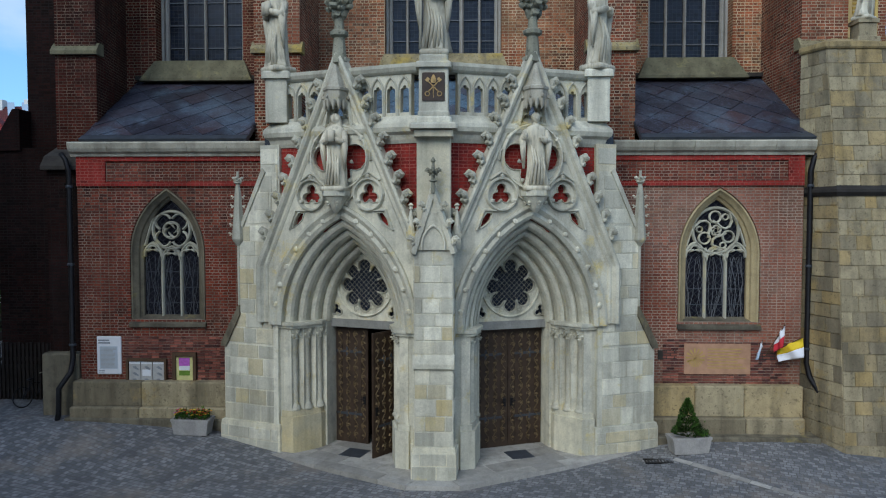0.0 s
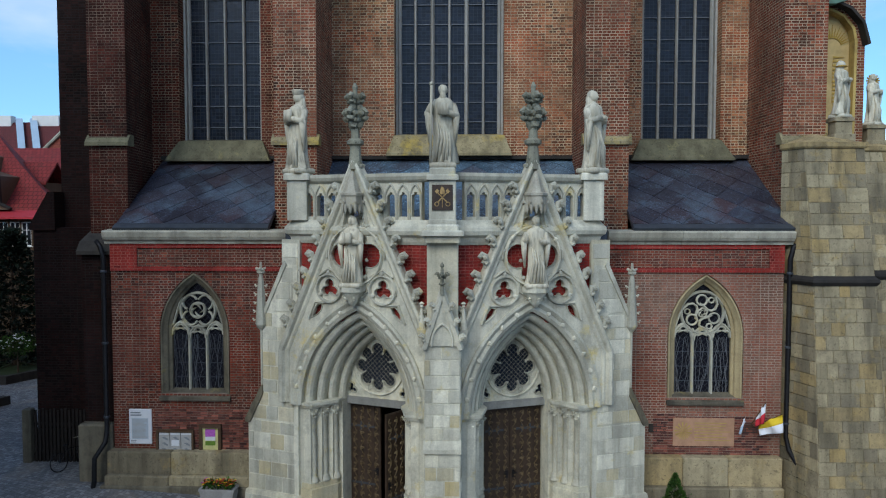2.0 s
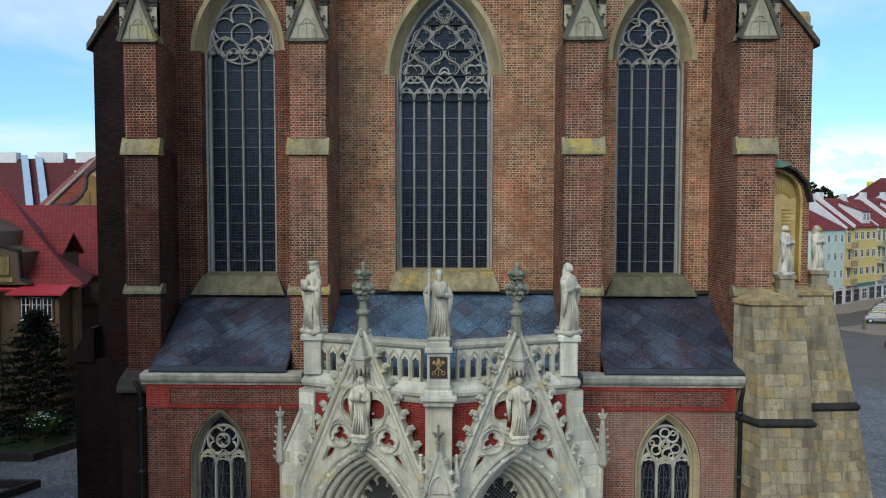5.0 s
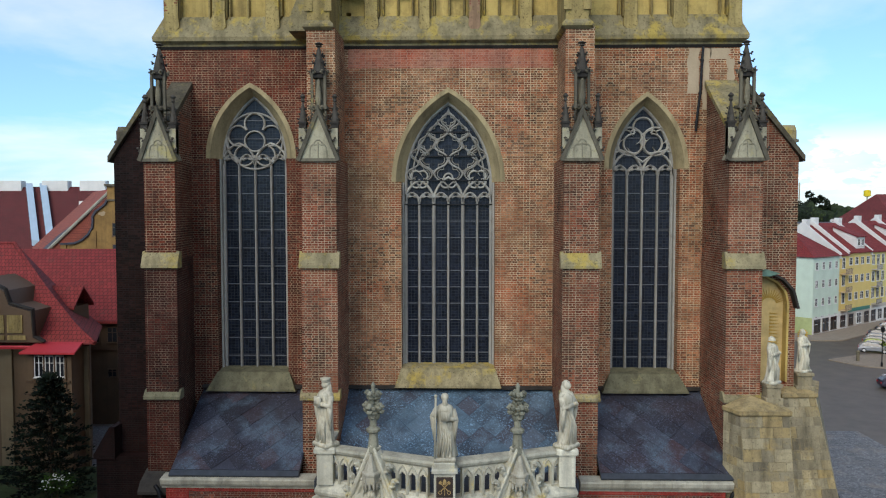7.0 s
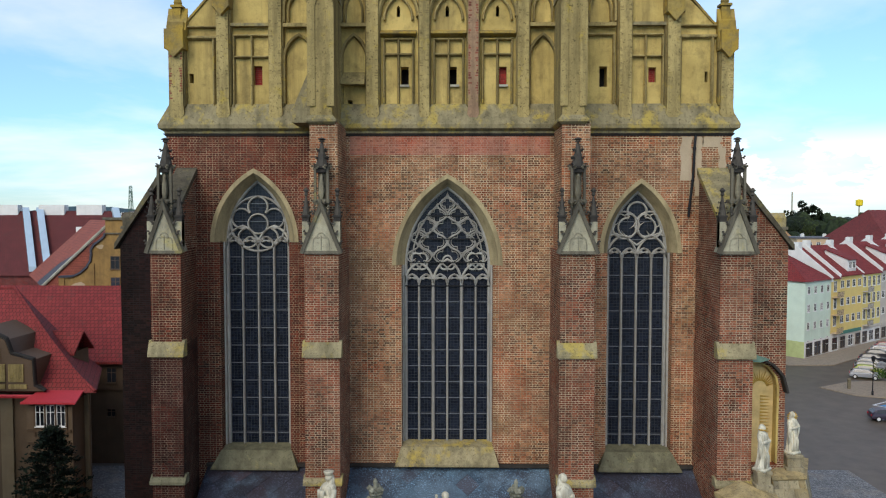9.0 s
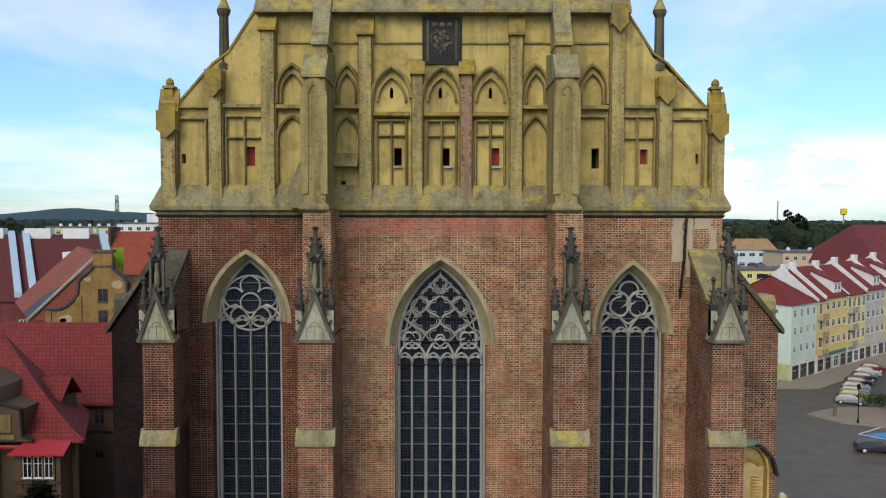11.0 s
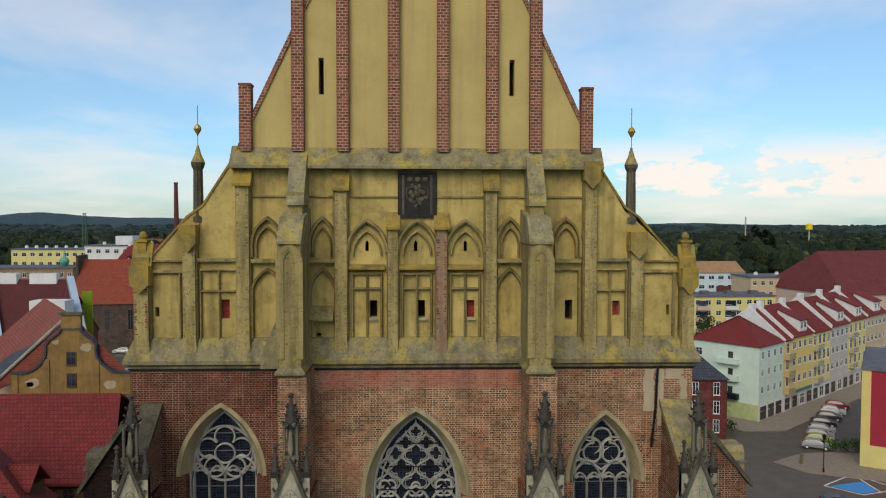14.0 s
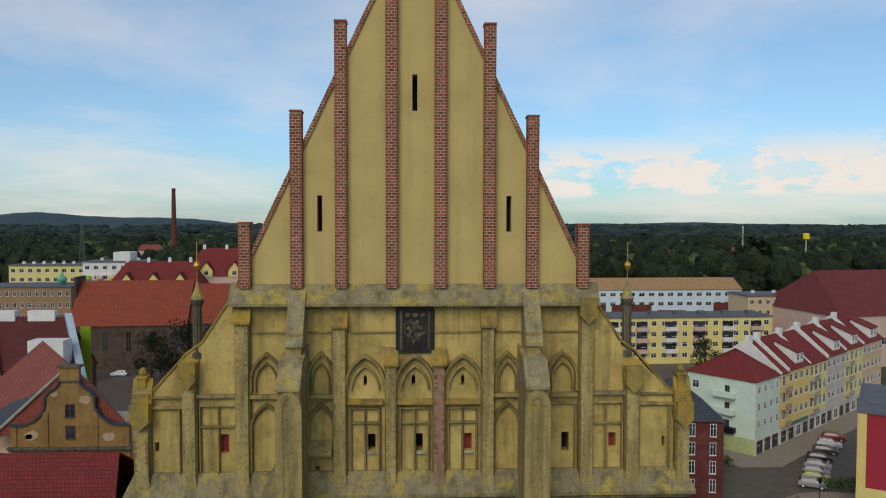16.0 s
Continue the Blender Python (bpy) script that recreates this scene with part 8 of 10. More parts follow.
    for x in (7.25, 10.35):
        bm = bmesh.new()
        soft_box(bm, x - 0.3, x + 0.3, y - 0.015, y + 0.01, 2.65, 2.95, 0.01)
        child("wall_stone", bm, DARKSTONE)


def flag(foot, tip, drop, colours, label, span=0.62):
    """A flag hanging in folds from a slanting pole."""
    bm = bmesh.new()
    tube(bm, [foot, tip], 0.014, 6)
    pole = link("flag", bm, BROWNFRAME)
    tagged(pole, label, "flag", "flags")
    a, b = Vector(foot), Vector(tip)
    n = 10
    strips = len(colours)
    for k, m in enumerate(colours):
        bm = bmesh.new()
        rows = []
        for i in range(n + 1):
            q = i / n
            top = b + (a - b) * (span * q)
            row = []
            for j in range(7):
                t = (k + j / 6) / strips
                fall = Vector((drop[0] * t, drop[1] * t, -drop[2] * t * (1 - 0.35 * q)))
                row.append(bm.verts.new(top + fall + Vector((0.045 * math.sin(q * 9 + t * 3), 0.05 * math.sin(q * 7 + t * 4), 0))))
            rows.append(row)
        for r0, r1 in zip(rows, rows[1:]):
            for j in range(6):
                bm.faces.new((r0[j], r0[j + 1], r1[j + 1], r1[j]))
        ob = part("cloth", bm, m, pole, "", True)
        sol = ob.modifiers.new("thickness", "SOLIDIFY")
        sol.thickness = 0.006


notices()
FLAGW = plain_surface("white_cloth", (0.78, 0.80, 0.84), 0.8, 0, 0.08)
FLAGR = plain_surface("red_cloth", (0.52, 0.03, 0.045), 0.8, 0, 0.1)
FLAGY = plain_surface("yellow_cloth", (0.80, 0.58, 0.03), 0.8, 0, 0.1)
FLAGB = plain_surface("pale_blue_cloth", (0.48, 0.60, 0.74), 0.8, 0, 0.1)
flag((10.12, 23.1, 2.65), (10.02, 22.6, 3.38), (-0.12, 0.05, 0.62), (FLAGW, FLAGB), "white and pale blue cloth flag on a wall holder", 0.36)
flag((10.3, 23.1, 2.75), (10.66, 22.5, 3.88), (-0.06, 0.05, 0.72), (FLAGW, FLAGR), "white and red cloth flag on a wall holder", 0.4)
flag((10.4, 23.1, 2.85), (11.2, 22.5, 3.48), (0.02, 0.0, 0.62), (FLAGY, FLAGW), "yellow and white cloth flag on a wall holder", 0.7)


def leaves(bm, n, place, size, rnd):
    """Small leaf blades scattered by place(), a function that gives a point and its outward way."""
    for _ in range(n):
        p, out = place()
        out = (out + Vector((rnd.uniform(-0.7, 0.7), rnd.uniform(-0.7, 0.7), rnd.uniform(-0.4, 0.7)))).normalized()
        side = out.orthogonal().normalized()
        side.rotate(Matrix.Rotation(rnd.uniform(0, 6.28), 3, out))
        s = size * rnd.uniform(0.6, 1.3)
        v = [bm.verts.new(p + q) for q in (side * s * 0.4, out * s, side * -s * 0.4, out * -s * 0.3)]
        bm.faces.new(v)


def planter(x, y, turn, kind):
    rnd = random.Random(int(x * 7))
    bm = bmesh.new()
    w, d, h = 0.58, 0.26, 0.5
    outer = [(-w, -d), (w, -d), (w, d), (-w, d)]
    loops = []
    for k, z in ((0.88, 0.0), (0.9, 0.06), (1.0, h - 0.08), (1.04, h - 0.08), (1.04, h), (0.92, h), (0.9, h - 0.08)):
        loops.append([bm.verts.new((px * k, py * (k if k > 1 else k), z)) for px, py in outer])
    for a, b in zip(loops, loops[1:]):
        for i in range(4):
            bm.faces.new((a[i], a[(i + 1) % 4], b[(i + 1) % 4], b[i]))
    bm.faces.new(loops[0])
    bm.faces.new(loops[-1])
    box_ = link("planter", bm, CONCRETE)
    box_.location, box_.rotation_euler = (x, y, rise(x, y) - 0.01), (0, 0, radians(turn))
    tagged(box_, "washed concrete planter with " + ("red and yellow flowers" if kind == "flowers" else "a clipped evergreen shrub"), "planter", "planters")
    bm = bmesh.new()
    if kind == "flowers":
        leaves(bm, 500, lambda: (Vector((rnd.uniform(-w, w) * 0.92, rnd.uniform(-d, d) * 0.95, h + abs(rnd.gauss(0, 0.1)))), Vector((0, -0.2, 1))), 0.07, rnd)
        part("greenery", bm, LEAF, box_)
        for k in range(60):
            bm = bmesh.new()
            m = PETAL[2] if k % 12 == 0 else PETAL[rnd.choice((0, 0, 1))]
            px = rnd.uniform(-w, w) * 0.9 if m is not PETAL[2] else rnd.uniform(-w, -w * 0.7)
            c = Vector((px, rnd.uniform(-d, d) * 0.9, h + 0.1 + rnd.uniform(0, 0.14)))
            for a in range(5):
                q = 2 * math.pi * a / 5
                r = 0.045
                v = [bm.verts.new(c + Vector(p)) for p in ((0, 0, 0), (r * math.cos(q - 0.5), r * math.sin(q - 0.5), 0.02), (r * 1.3 * math.cos(q), r * 1.3 * math.sin(q), 0.015), (r * math.cos(q + 0.5), r * math.sin(q + 0.5), 0.02))]
                bm.faces.new(v)
            part("flower", bm, m, box_)
    else:
        def cone():
            z = rnd.random() ** 1.4
            a = rnd.uniform(0, 6.28)
            r = 0.46 * (1 - z) ** 0.75 * (0.9 + 0.15 * math.sin(a * 3 + z * 9)) * rnd.uniform(0.75, 1.0)
            return Vector((r * math.cos(a) - 0.05, r * math.sin(a) * 0.85, h + 0.05 + z * 1.05)), Vector((math.cos(a), math.sin(a), 0.6))
        leaves(bm, 2600, cone, 0.055, rnd)
        leaves(bm, 250, lambda: (Vector((rnd.uniform(0.25, w * 0.95), rnd.uniform(-d, d), h + abs(rnd.gauss(0, 0.09)))), Vector((0.3, 0, 1))), 0.06, rnd)
        part("shrub", bm, LEAF, box_)


planter(-7.6, 22.05, -3, "flowers")
planter(7.46, 21.45, 8, "shrub")


def bicycle(x, y, turn):
    bk = thing("bicycle", "dark city bicycle leaning by the buttress", "bicycle", (x, y, rise(x, y)))
    bk.rotation_euler = (radians(-8), 0, radians(turn))
    for w in (-0.52, 0.52):
        bm = bmesh.new()
        tube(bm, [(w + 0.33 * math.cos(a * math.pi / 10), 0, 0.34 + 0.33 * math.sin(a * math.pi / 10)) for a in range(21)], 0.02, 6)
        wheel = part("wheel", bm, IRON, bk)
        bm = bmesh.new()
        for a in range(10):
            tube(bm, [(w, 0, 0.34), (w + 0.32 * math.cos(a * 0.628), 0, 0.34 + 0.32 * math.sin(a * 0.628))], 0.004, 3)
        part("spoke", bm, LEAD, wheel)
    bm = bmesh.new()
    for pts in ([(-0.52, 0, 0.34), (-0.05, 0, 0.3), (-0.18, 0, 0.85)], [(-0.05, 0, 0.3), (0.4, 0, 0.85), (0.52, 0, 0.34)], [(-0.17, 0, 0.75), (0.38, 0, 0.72)], [(-0.52, 0, 0.34), (-0.17, 0, 0.75)], [(0.4, 0, 0.85), (0.37, 0, 1.02)]):
        tube(bm, pts, 0.018, 6)
    part("frame", bm, IRON, bk)
    bm = bmesh.new()
    tube(bm, [(0.3, -0.28, 1.03), (0.38, -0.1, 1.05), (0.38, 0.1, 1.05), (0.3, 0.28, 1.03)], 0.014, 6)
    part("handlebar", bm, TRIM, bk)
    bm = bmesh.new()
    blob(bm, (-0.19, 0, 0.9), 0.1, 1.3, 0.7, 0.35, 2)
    part("saddle", bm, IRON, bk)


bicycle(-13.85, 24.35, 62)


def slat_fence():
    bm = bmesh.new()
    box(bm, -15.7, -13.3, 25.0, 25.06, 0.95, 1.05)
    box(bm, -15.7, -13.3, 25.0, 25.06, 2.1, 2.2)
    f = link("slat_fence", bm, OLDWOOD)
    tagged(f, "dark weathered wooden slat fence beside the buttress", "fence")
    for k in range(16):
        bm = bmesh.new()
        x = -15.65 + 0.145 * k
        box(bm, x, x + 0.09, 24.96, 25.0, 0.7, 2.7 + 0.03 * (k % 3))
        part("slat", bm, OLDWOOD, f)
    bm = bmesh.new()
    soft_box(bm, -16.05, -15.72, 24.8, 25.2, 0, 2.75, 0.04)
    part("post", bm, WORN, f)


slat_fence()


# ---- single bricks of the patched wall below the chapel windows ----


def brick_patch(wall_name, x0, x1, z0, z1, seed):
    rnd = random.Random(seed)
    wall = [o for o in church.children if o.name.startswith("chapel_wall")][0 if wall_name == "left" else 1]
    meshes = []
    for k in range(6):
        bm = bmesh.new()
        w = 0.118 if k < 4 else 0.058
        e = 0.006
        o = [bm.verts.new(p) for p in ((-w, 0.02, -0.036), (w, 0.02, -0.036), (w, 0.02, 0.036), (-w, 0.02, 0.036))]
        d = 0.012 + rnd.uniform(0, 0.008)
        i = [bm.verts.new((px * (1 - e / abs(px)) + rnd.uniform(-0.003, 0.003), -d, pz * (1 - e / abs(pz)) + rnd.uniform(-0.002, 0.002))) for px, pz in ((-w, -0.036), (w, -0.036), (w, 0.036), (-w, 0.036))]
        bm.faces.new(i)
        for j in range(4):
            bm.faces.new((o[j], o[(j + 1) % 4], i[(j + 1) % 4], i[j]))
        bmesh.ops.recalc_face_normals(bm, faces=bm.faces[:])
        me = bpy.data.meshes.new("brick")
        bm.to_mesh(me)
        bm.free()
        me.materials.append(PIECE)
        meshes.append(me)
    n, z, row = 0, z0 + 0.045, 0
    while z < z1 and n < 295:
        u = x0 + (0.06 if row % 2 else 0.13)
        head = row % 2
        while u < x1 - 0.12 and n < 295:
            k = 4 + rnd.randrange(2) if head else rnd.randrange(4)
            ob = new("brick", meshes[k])
            ob.parent = wall
            ob.matrix_basis = pose(u, LOW - 0.002, z, 0, rnd.uniform(-0.6, 0.6), 0)
            n += 1
            w0 = 0.058 if k > 3 else 0.118
            head = not head if row % 2 else rnd.random() < 0.25
            u += w0 + 0.012 + (0.058 if head else 0.118)
        z += 0.09
        row += 1


brick_patch("left", -10.2, -6.6, 1.87, 3.3, 1)
brick_patch("right", 7.1, 11.2, 1.87, 3.3, 2)

# ---- ground ----


def ground():
    bm = bmesh.new()
    n = 28
    vs = [[bm.verts.new((math.copysign(abs(i / n * 2 - 1) ** 2.2, i - n / 2) * 4700, 40 + math.copysign(abs(j / n * 2 - 1) ** 2.2, j - n / 2) * 4700, -0.06)) for j in range(n + 1)] for i in range(n + 1)]
    for i in range(n):
        for j in range(n):
            bm.faces.new((vs[i][j], vs[i + 1][j], vs[i + 1][j + 1], vs[i][j + 1]))
    tagged(link("ground", bm, GROUND), "wide green country ground reaching the horizon", "ground", kind="structure")
    flat = lambda x, y, z: Vector((x, y, z))
    bm = bmesh.new()
    prism(bm, [(-140, -60), (150, -60), (150, 60), (118, 160), (60, 240), (-160, 300)], flat, -0.05, -0.03)
    tagged(link("road", bm, ASPHALT), "grey-brown asphalt and paving of the town streets", "road", kind="structure")
    bm = bmesh.new()
    xs = [-45, -30, -20] + [-16 + 0.8 * k for k in range(41)] + [20, 38]
    ys = [-40, -10, 10] + [18.2 + 0.4 * k for k in range(15)] + [25, 27, 28, 29, 30, 31, 40, 62]
    grid = [[bm.verts.new((x, y, rise(x, y))) for y in ys] for x in xs]
    for a, b in zip(grid, grid[1:]):
        for j in range(len(ys) - 1):
            bm.faces.new((a[j], b[j], b[j + 1], a[j + 1]))
    tagged(link("pavement", bm, SETTS), "grey granite sett paving rising towards the church", "pavement", kind="structure")
    # a row of pale kerb stones let into the setts, and an iron grating
    rnd = random.Random(12)
    a, d = Vector((6.9, 21.0)), Vector((0.74, -0.672))
    n = Vector((d.y, -d.x)) * 0.1
    row = thing("kerb_row", "row of pale worn kerb stones set flush in the paving", "kerb", (0, 0, 0))
    for k in range(14):
        q0, q1 = a + d * (0.55 * k + 0.012), a + d * (0.55 * k + 0.538)
        bm = bmesh.new()
        lo = [bm.verts.new((*p, rise(*p) - 0.05)) for p in (q0 + n, q1 + n, q1 - n, q0 - n)]
        hi = [bm.verts.new((v.co.x, v.co.y, v.co.z + 0.062 + rnd.uniform(0, 0.008))) for v in lo]
        bm.faces.new(hi)
        for i in range(4):
            bm.faces.new((lo[i], lo[(i + 1) % 4], hi[(i + 1) % 4], hi[i]))
        part("kerb_stone", bm, PAVE, row)
    z = rise(6.4, 20.9)
    gr = thing("drain_grating", "dark iron drain grating in the paving", "grating", (6.4, 20.9, z))
    for k in range(9):
        bm = bmesh.new()
        box(bm, -0.36 + 0.09 * k, -0.32 + 0.09 * k, -0.14, 0.14, -0.02, 0.022)
        part("bar", bm, IRON, gr)
    for q in (-1, 1):
        bm = bmesh.new()
        box(bm, -0.38, 0.42, q * 0.16 - 0.02, q * 0.16 + 0.02, -0.02, 0.024)
        part("rim", bm, IRON, gr)


ground()

# ---- houses of the town ----
MINT = plaster_surface("mint_render", (0.60, 0.72, 0.60), (0.52, 0.63, 0.52), (0.46, 0.52, 0.44))
WHITER = plaster_surface("white_render", (0.72, 0.71, 0.67), (0.60, 0.60, 0.57), (0.5, 0.5, 0.48))
YELLOWR = plaster_surface("yellow_render", (0.72, 0.56, 0.20), (0.64, 0.50, 0.18), (0.5, 0.42, 0.2))
PALEY = plaster_surface("pale_yellow_render", (0.70, 0.60, 0.22), (0.62, 0.53, 0.20), (0.5, 0.46, 0.26))
GREYR = plaster_surface("grey_beige_render", (0.52, 0.48, 0.42), (0.44, 0.41, 0.36), (0.34, 0.32, 0.28))
PINKR = plaster_surface("dusty_pink_render", (0.58, 0.42, 0.34), (0.5, 0.36, 0.3), (0.4, 0.3, 0.26))
TANR = plaster_surface("tan_render", (0.58, 0.44, 0.28), (0.5, 0.38, 0.24), (0.36, 0.28, 0.18))
BEIGE = plaster_surface("beige_villa_render", (0.125, 0.085, 0.052), (0.085, 0.058, 0.037), (0.05, 0.038, 0.025))
BAROQUE = plaster_surface("peeling_ochre_render", (0.34, 0.205, 0.068), (0.21, 0.125, 0.042), (0.12, 0.075, 0.035), streak=0.5, grime=0.5)
REDWALL = plaster_surface("carmine_render", (0.36, 0.03, 0.05), (0.31, 0.028, 0.045), (0.25, 0.03, 0.04), streak=0.2)
GREENW = plain_surface("lime_green_render", (0.30, 0.46, 0.03), 0.8, 0, 0.1, 2.0)
BRICK_FAR = brick_surface("dark_red_brick", (0.20, 0.045, 0.04), (0.14, 0.03, 0.03), (0.07, 0.025, 0.025), (0.16, 0.09, 0.08), 0.2, stain=0.3)
BRICK_OLD = brick_surface("brown_church_brick", (0.12, 0.078, 0.055), (0.08, 0.05, 0.037), (0.06, 0.045, 0.04), (0.14, 0.12, 0.1), 0.3)
ROOF_DARK = tile_surface("dark_red_roof", (0.22, 0.045, 0.04), (0.14, 0.03, 0.03))
ROOF_MAROON = tile_surface("maroon_roof", (0.14, 0.030, 0.028), (0.09, 0.02, 0.019))
ROOF_ORANGE = tile_surface("orange_clay_roof", (0.34, 0.07, 0.036), (0.25, 0.05, 0.028))
ROOF_FLAT = plain_surface("grey_roof_felt", (0.12, 0.125, 0.14), 0.85, 0, 0.3, 0.8)
ROOF_TAN = plain_surface("ochre_sheet_roof", (0.36, 0.21, 0.10), 0.8, 0, 0.2, 0.8)
ROOF_BLUE = tile_surface("grey_slate_roof", (0.075, 0.08, 0.10), (0.05, 0.055, 0.07))
PANE = plain_surface("window_glass", (0.03, 0.035, 0.045), 0.12, 0, 0.4, 0.6, 0.0, 0.6, objects=0.5)
SASH = plain_surface("white_sash", (0.72, 0.72, 0.70), 0.6, 0, 0.05)
SKYL = plain_surface("skylight_glass", (0.35, 0.44, 0.52), 0.15, 0, 0.1, 0.6, 0.0, 0.6)
VILLA_P = plaster_surface("pale_villa_render", (0.20, 0.155, 0.095), (0.15, 0.115, 0.07), (0.09, 0.07, 0.045))
SASH_D = plain_surface("brown_sash", (0.10, 0.065, 0.04), 0.6, 0, 0.1)
WINDOW_MESH = {}


def house_window(parent, m, w, h, sash, cross=True):
    """A recessed casement: frame and pane; m places it, looking along -y."""
    key = (round(w, 2), round(h, 2), sash.name, cross)
    if key not in WINDOW_MESH:
        bm = bmesh.new()
        f = lambda u, v, d=0.0: Vector((u, d, v))
        t = 0.07
        slab(bm, [[(-w / 2, 0), (w / 2, 0), (w / 2, h), (-w / 2, h)], [(-w / 2 + t, t), (w / 2 - t, t), (w / 2 - t, h - t), (-w / 2 + t, h - t)]], f, -0.05, 0.05)
        if cross:
            box(bm, -0.03, 0.03, -0.04, 0.05, t, h - t)
            box(bm, -w / 2 + t, w / 2 - t, -0.035, 0.05, h * 0.66 - 0.02, h * 0.66 + 0.02)
        box(bm, -w / 2 - 0.05, w / 2 + 0.05, -0.12, 0.02, -0.06, 0.0)
        a = bpy.data.meshes.new("window")
        bmesh.ops.recalc_face_normals(bm, faces=bm.faces[:])
        bm.to_mesh(a)
        bm.free()
        a.materials.append(sash)
        bm = bmesh.new()
        box(bm, -w / 2 + 0.02, w / 2 - 0.02, -0.012, 0.03, 0.02, h - 0.02)
        b = bpy.data.meshes.new("pane")
        bm.to_mesh(b)
        bm.free()
        b.materials.append(PANE)
        WINDOW_MESH[key] = (a, b)
    a, b = WINDOW_MESH[key]
    win = new("window", a)
    win.parent = parent
    win.matrix_basis = m
    p = new("pane", b)
    p.parent = win
    return win


def house(label, at, L, W, angle, eave, ridge, wall, roof, storeys=3, bays=4, hip=0.0, sides=(0,), win=(1.0, 1.4), sash=None, category="house", overhang=0.35, base=1.0, flat=False, name="house", side_bays=2, chimneys=0):
    """A gabled, hipped or flat house. Local x runs along its length from 0 to L, its front faces -y, its back is at W."""
    sash = sash or SASH
    h = thing(name, label, category, (*at, 0))
    h.rotation_euler = (0, 0, radians(angle))
    bm = bmesh.new()
    if flat or hip:
        box(bm, 0, L, 0, W, -0.1, eave)
    else:
        prism(bm, [(0, -0.1), (W, -0.1), (W, eave), (W / 2, ridge - 0.15), (0, eave)], lambda y, z, x: Vector((x, y, z)), 0, L)
    part("wall", bm, wall, h)
    o = overhang
    bm = bmesh.new()
    if flat:
        box(bm, -o, L + o, -o, W + o, eave, eave + 0.35)
        box(bm, 0.3, L - 0.3, 0.3, W - 0.3, eave + 0.35, eave + 0.4)
    elif hip:
        v = [bm.verts.new(p) for p in ((-o, -o, eave - 0.1), (L + o, -o, eave - 0.1), (L + o, W + o, eave - 0.1), (-o, W + o, eave - 0.1), (hip, W / 2, ridge), (L - (hip if hip < L / 2 else L / 2 - 0.1) if flat is False and hip > 0 else L, W / 2, ridge))]
        for fc in ((0, 1, 5, 4), (1, 2, 5), (2, 3, 4, 5), (3, 0, 4), (0, 1, 2, 3)):
            bm.faces.new([v[i] for i in fc])
    else:
        k = (ridge - eave) / (W / 2)
        z0 = eave - o * k
        prism(bm, [(-o, z0), (W / 2, ridge), (W + o, z0), (W + o, z0 + 0.18), (W / 2, ridge + 0.2), (-o, z0 + 0.18)], lambda y, z, x: Vector((x, y, z)), -0.15, L + 0.15)
    part("roof", bm, roof, h)
    w, hh = win
    fl = (eave - base) / max(1, storeys)
    for sd in sides:
        n = bays if sd in (0, 2) else side_bays
        ln = L if sd in (0, 2) else W
        for s in range(storeys):
            for k in range(n):
                q = ln * (k + 0.5) / n
                z = base + fl * s + (fl - hh) * 0.45
                m = {0: pose(q, 0, z), 1: pose(0, ln - q, z, 0, 0, -90), 2: pose(ln - q, W, z, 0, 0, 180), 3: pose(L, q, z, 0, 0, 90)}[sd]
                house_window(h, m, w, hh, sash)
    rnd = random.Random(int(L * 10 + W))
    for k in range(chimneys):
        bm = bmesh.new()
        x = L * (k + 0.7) / (chimneys + 0.4)
        top = (eave if flat else ridge) + 1.1
        box(bm, x - 0.5, x + 0.5, W / 2 - 0.35, W / 2 + 0.35, (eave if flat else ridge - 0.8), top)
        for q in (-0.25, 0.25):
            box(bm, x + q - 0.12, x + q + 0.12, W / 2 - 0.12, W / 2 + 0.12, top, top + 0.3)
        part("chimney", bm, WHITER, h)
    return h


def box_part(h, name, material, x0, x1, y0, y1, z0, z1, label=""):
    bm = bmesh.new()
    box(bm, x0, x1, y0, y1, z0, z1)
    return part(name, bm, material, h, label)


def balcony(h, x0, x1, y, z, material, side=0):
    b = box_part(h, "balcony", material, x0, x1, y - 1.0, y, z - 0.12, z + 0.02)
    for k in range(int((x1 - x0) / 0.25) + 1):
        box_part(b, "baluster", IRON, x0 + 0.25 * k, x0 + 0.25 * k + 0.04, y - 1.0, y - 0.96, z, z + 0.95)
    return box_part(b, "railing_panel", material, x0, x1, y - 0.99, y - 0.95, z + 0.12, z + 0.85)


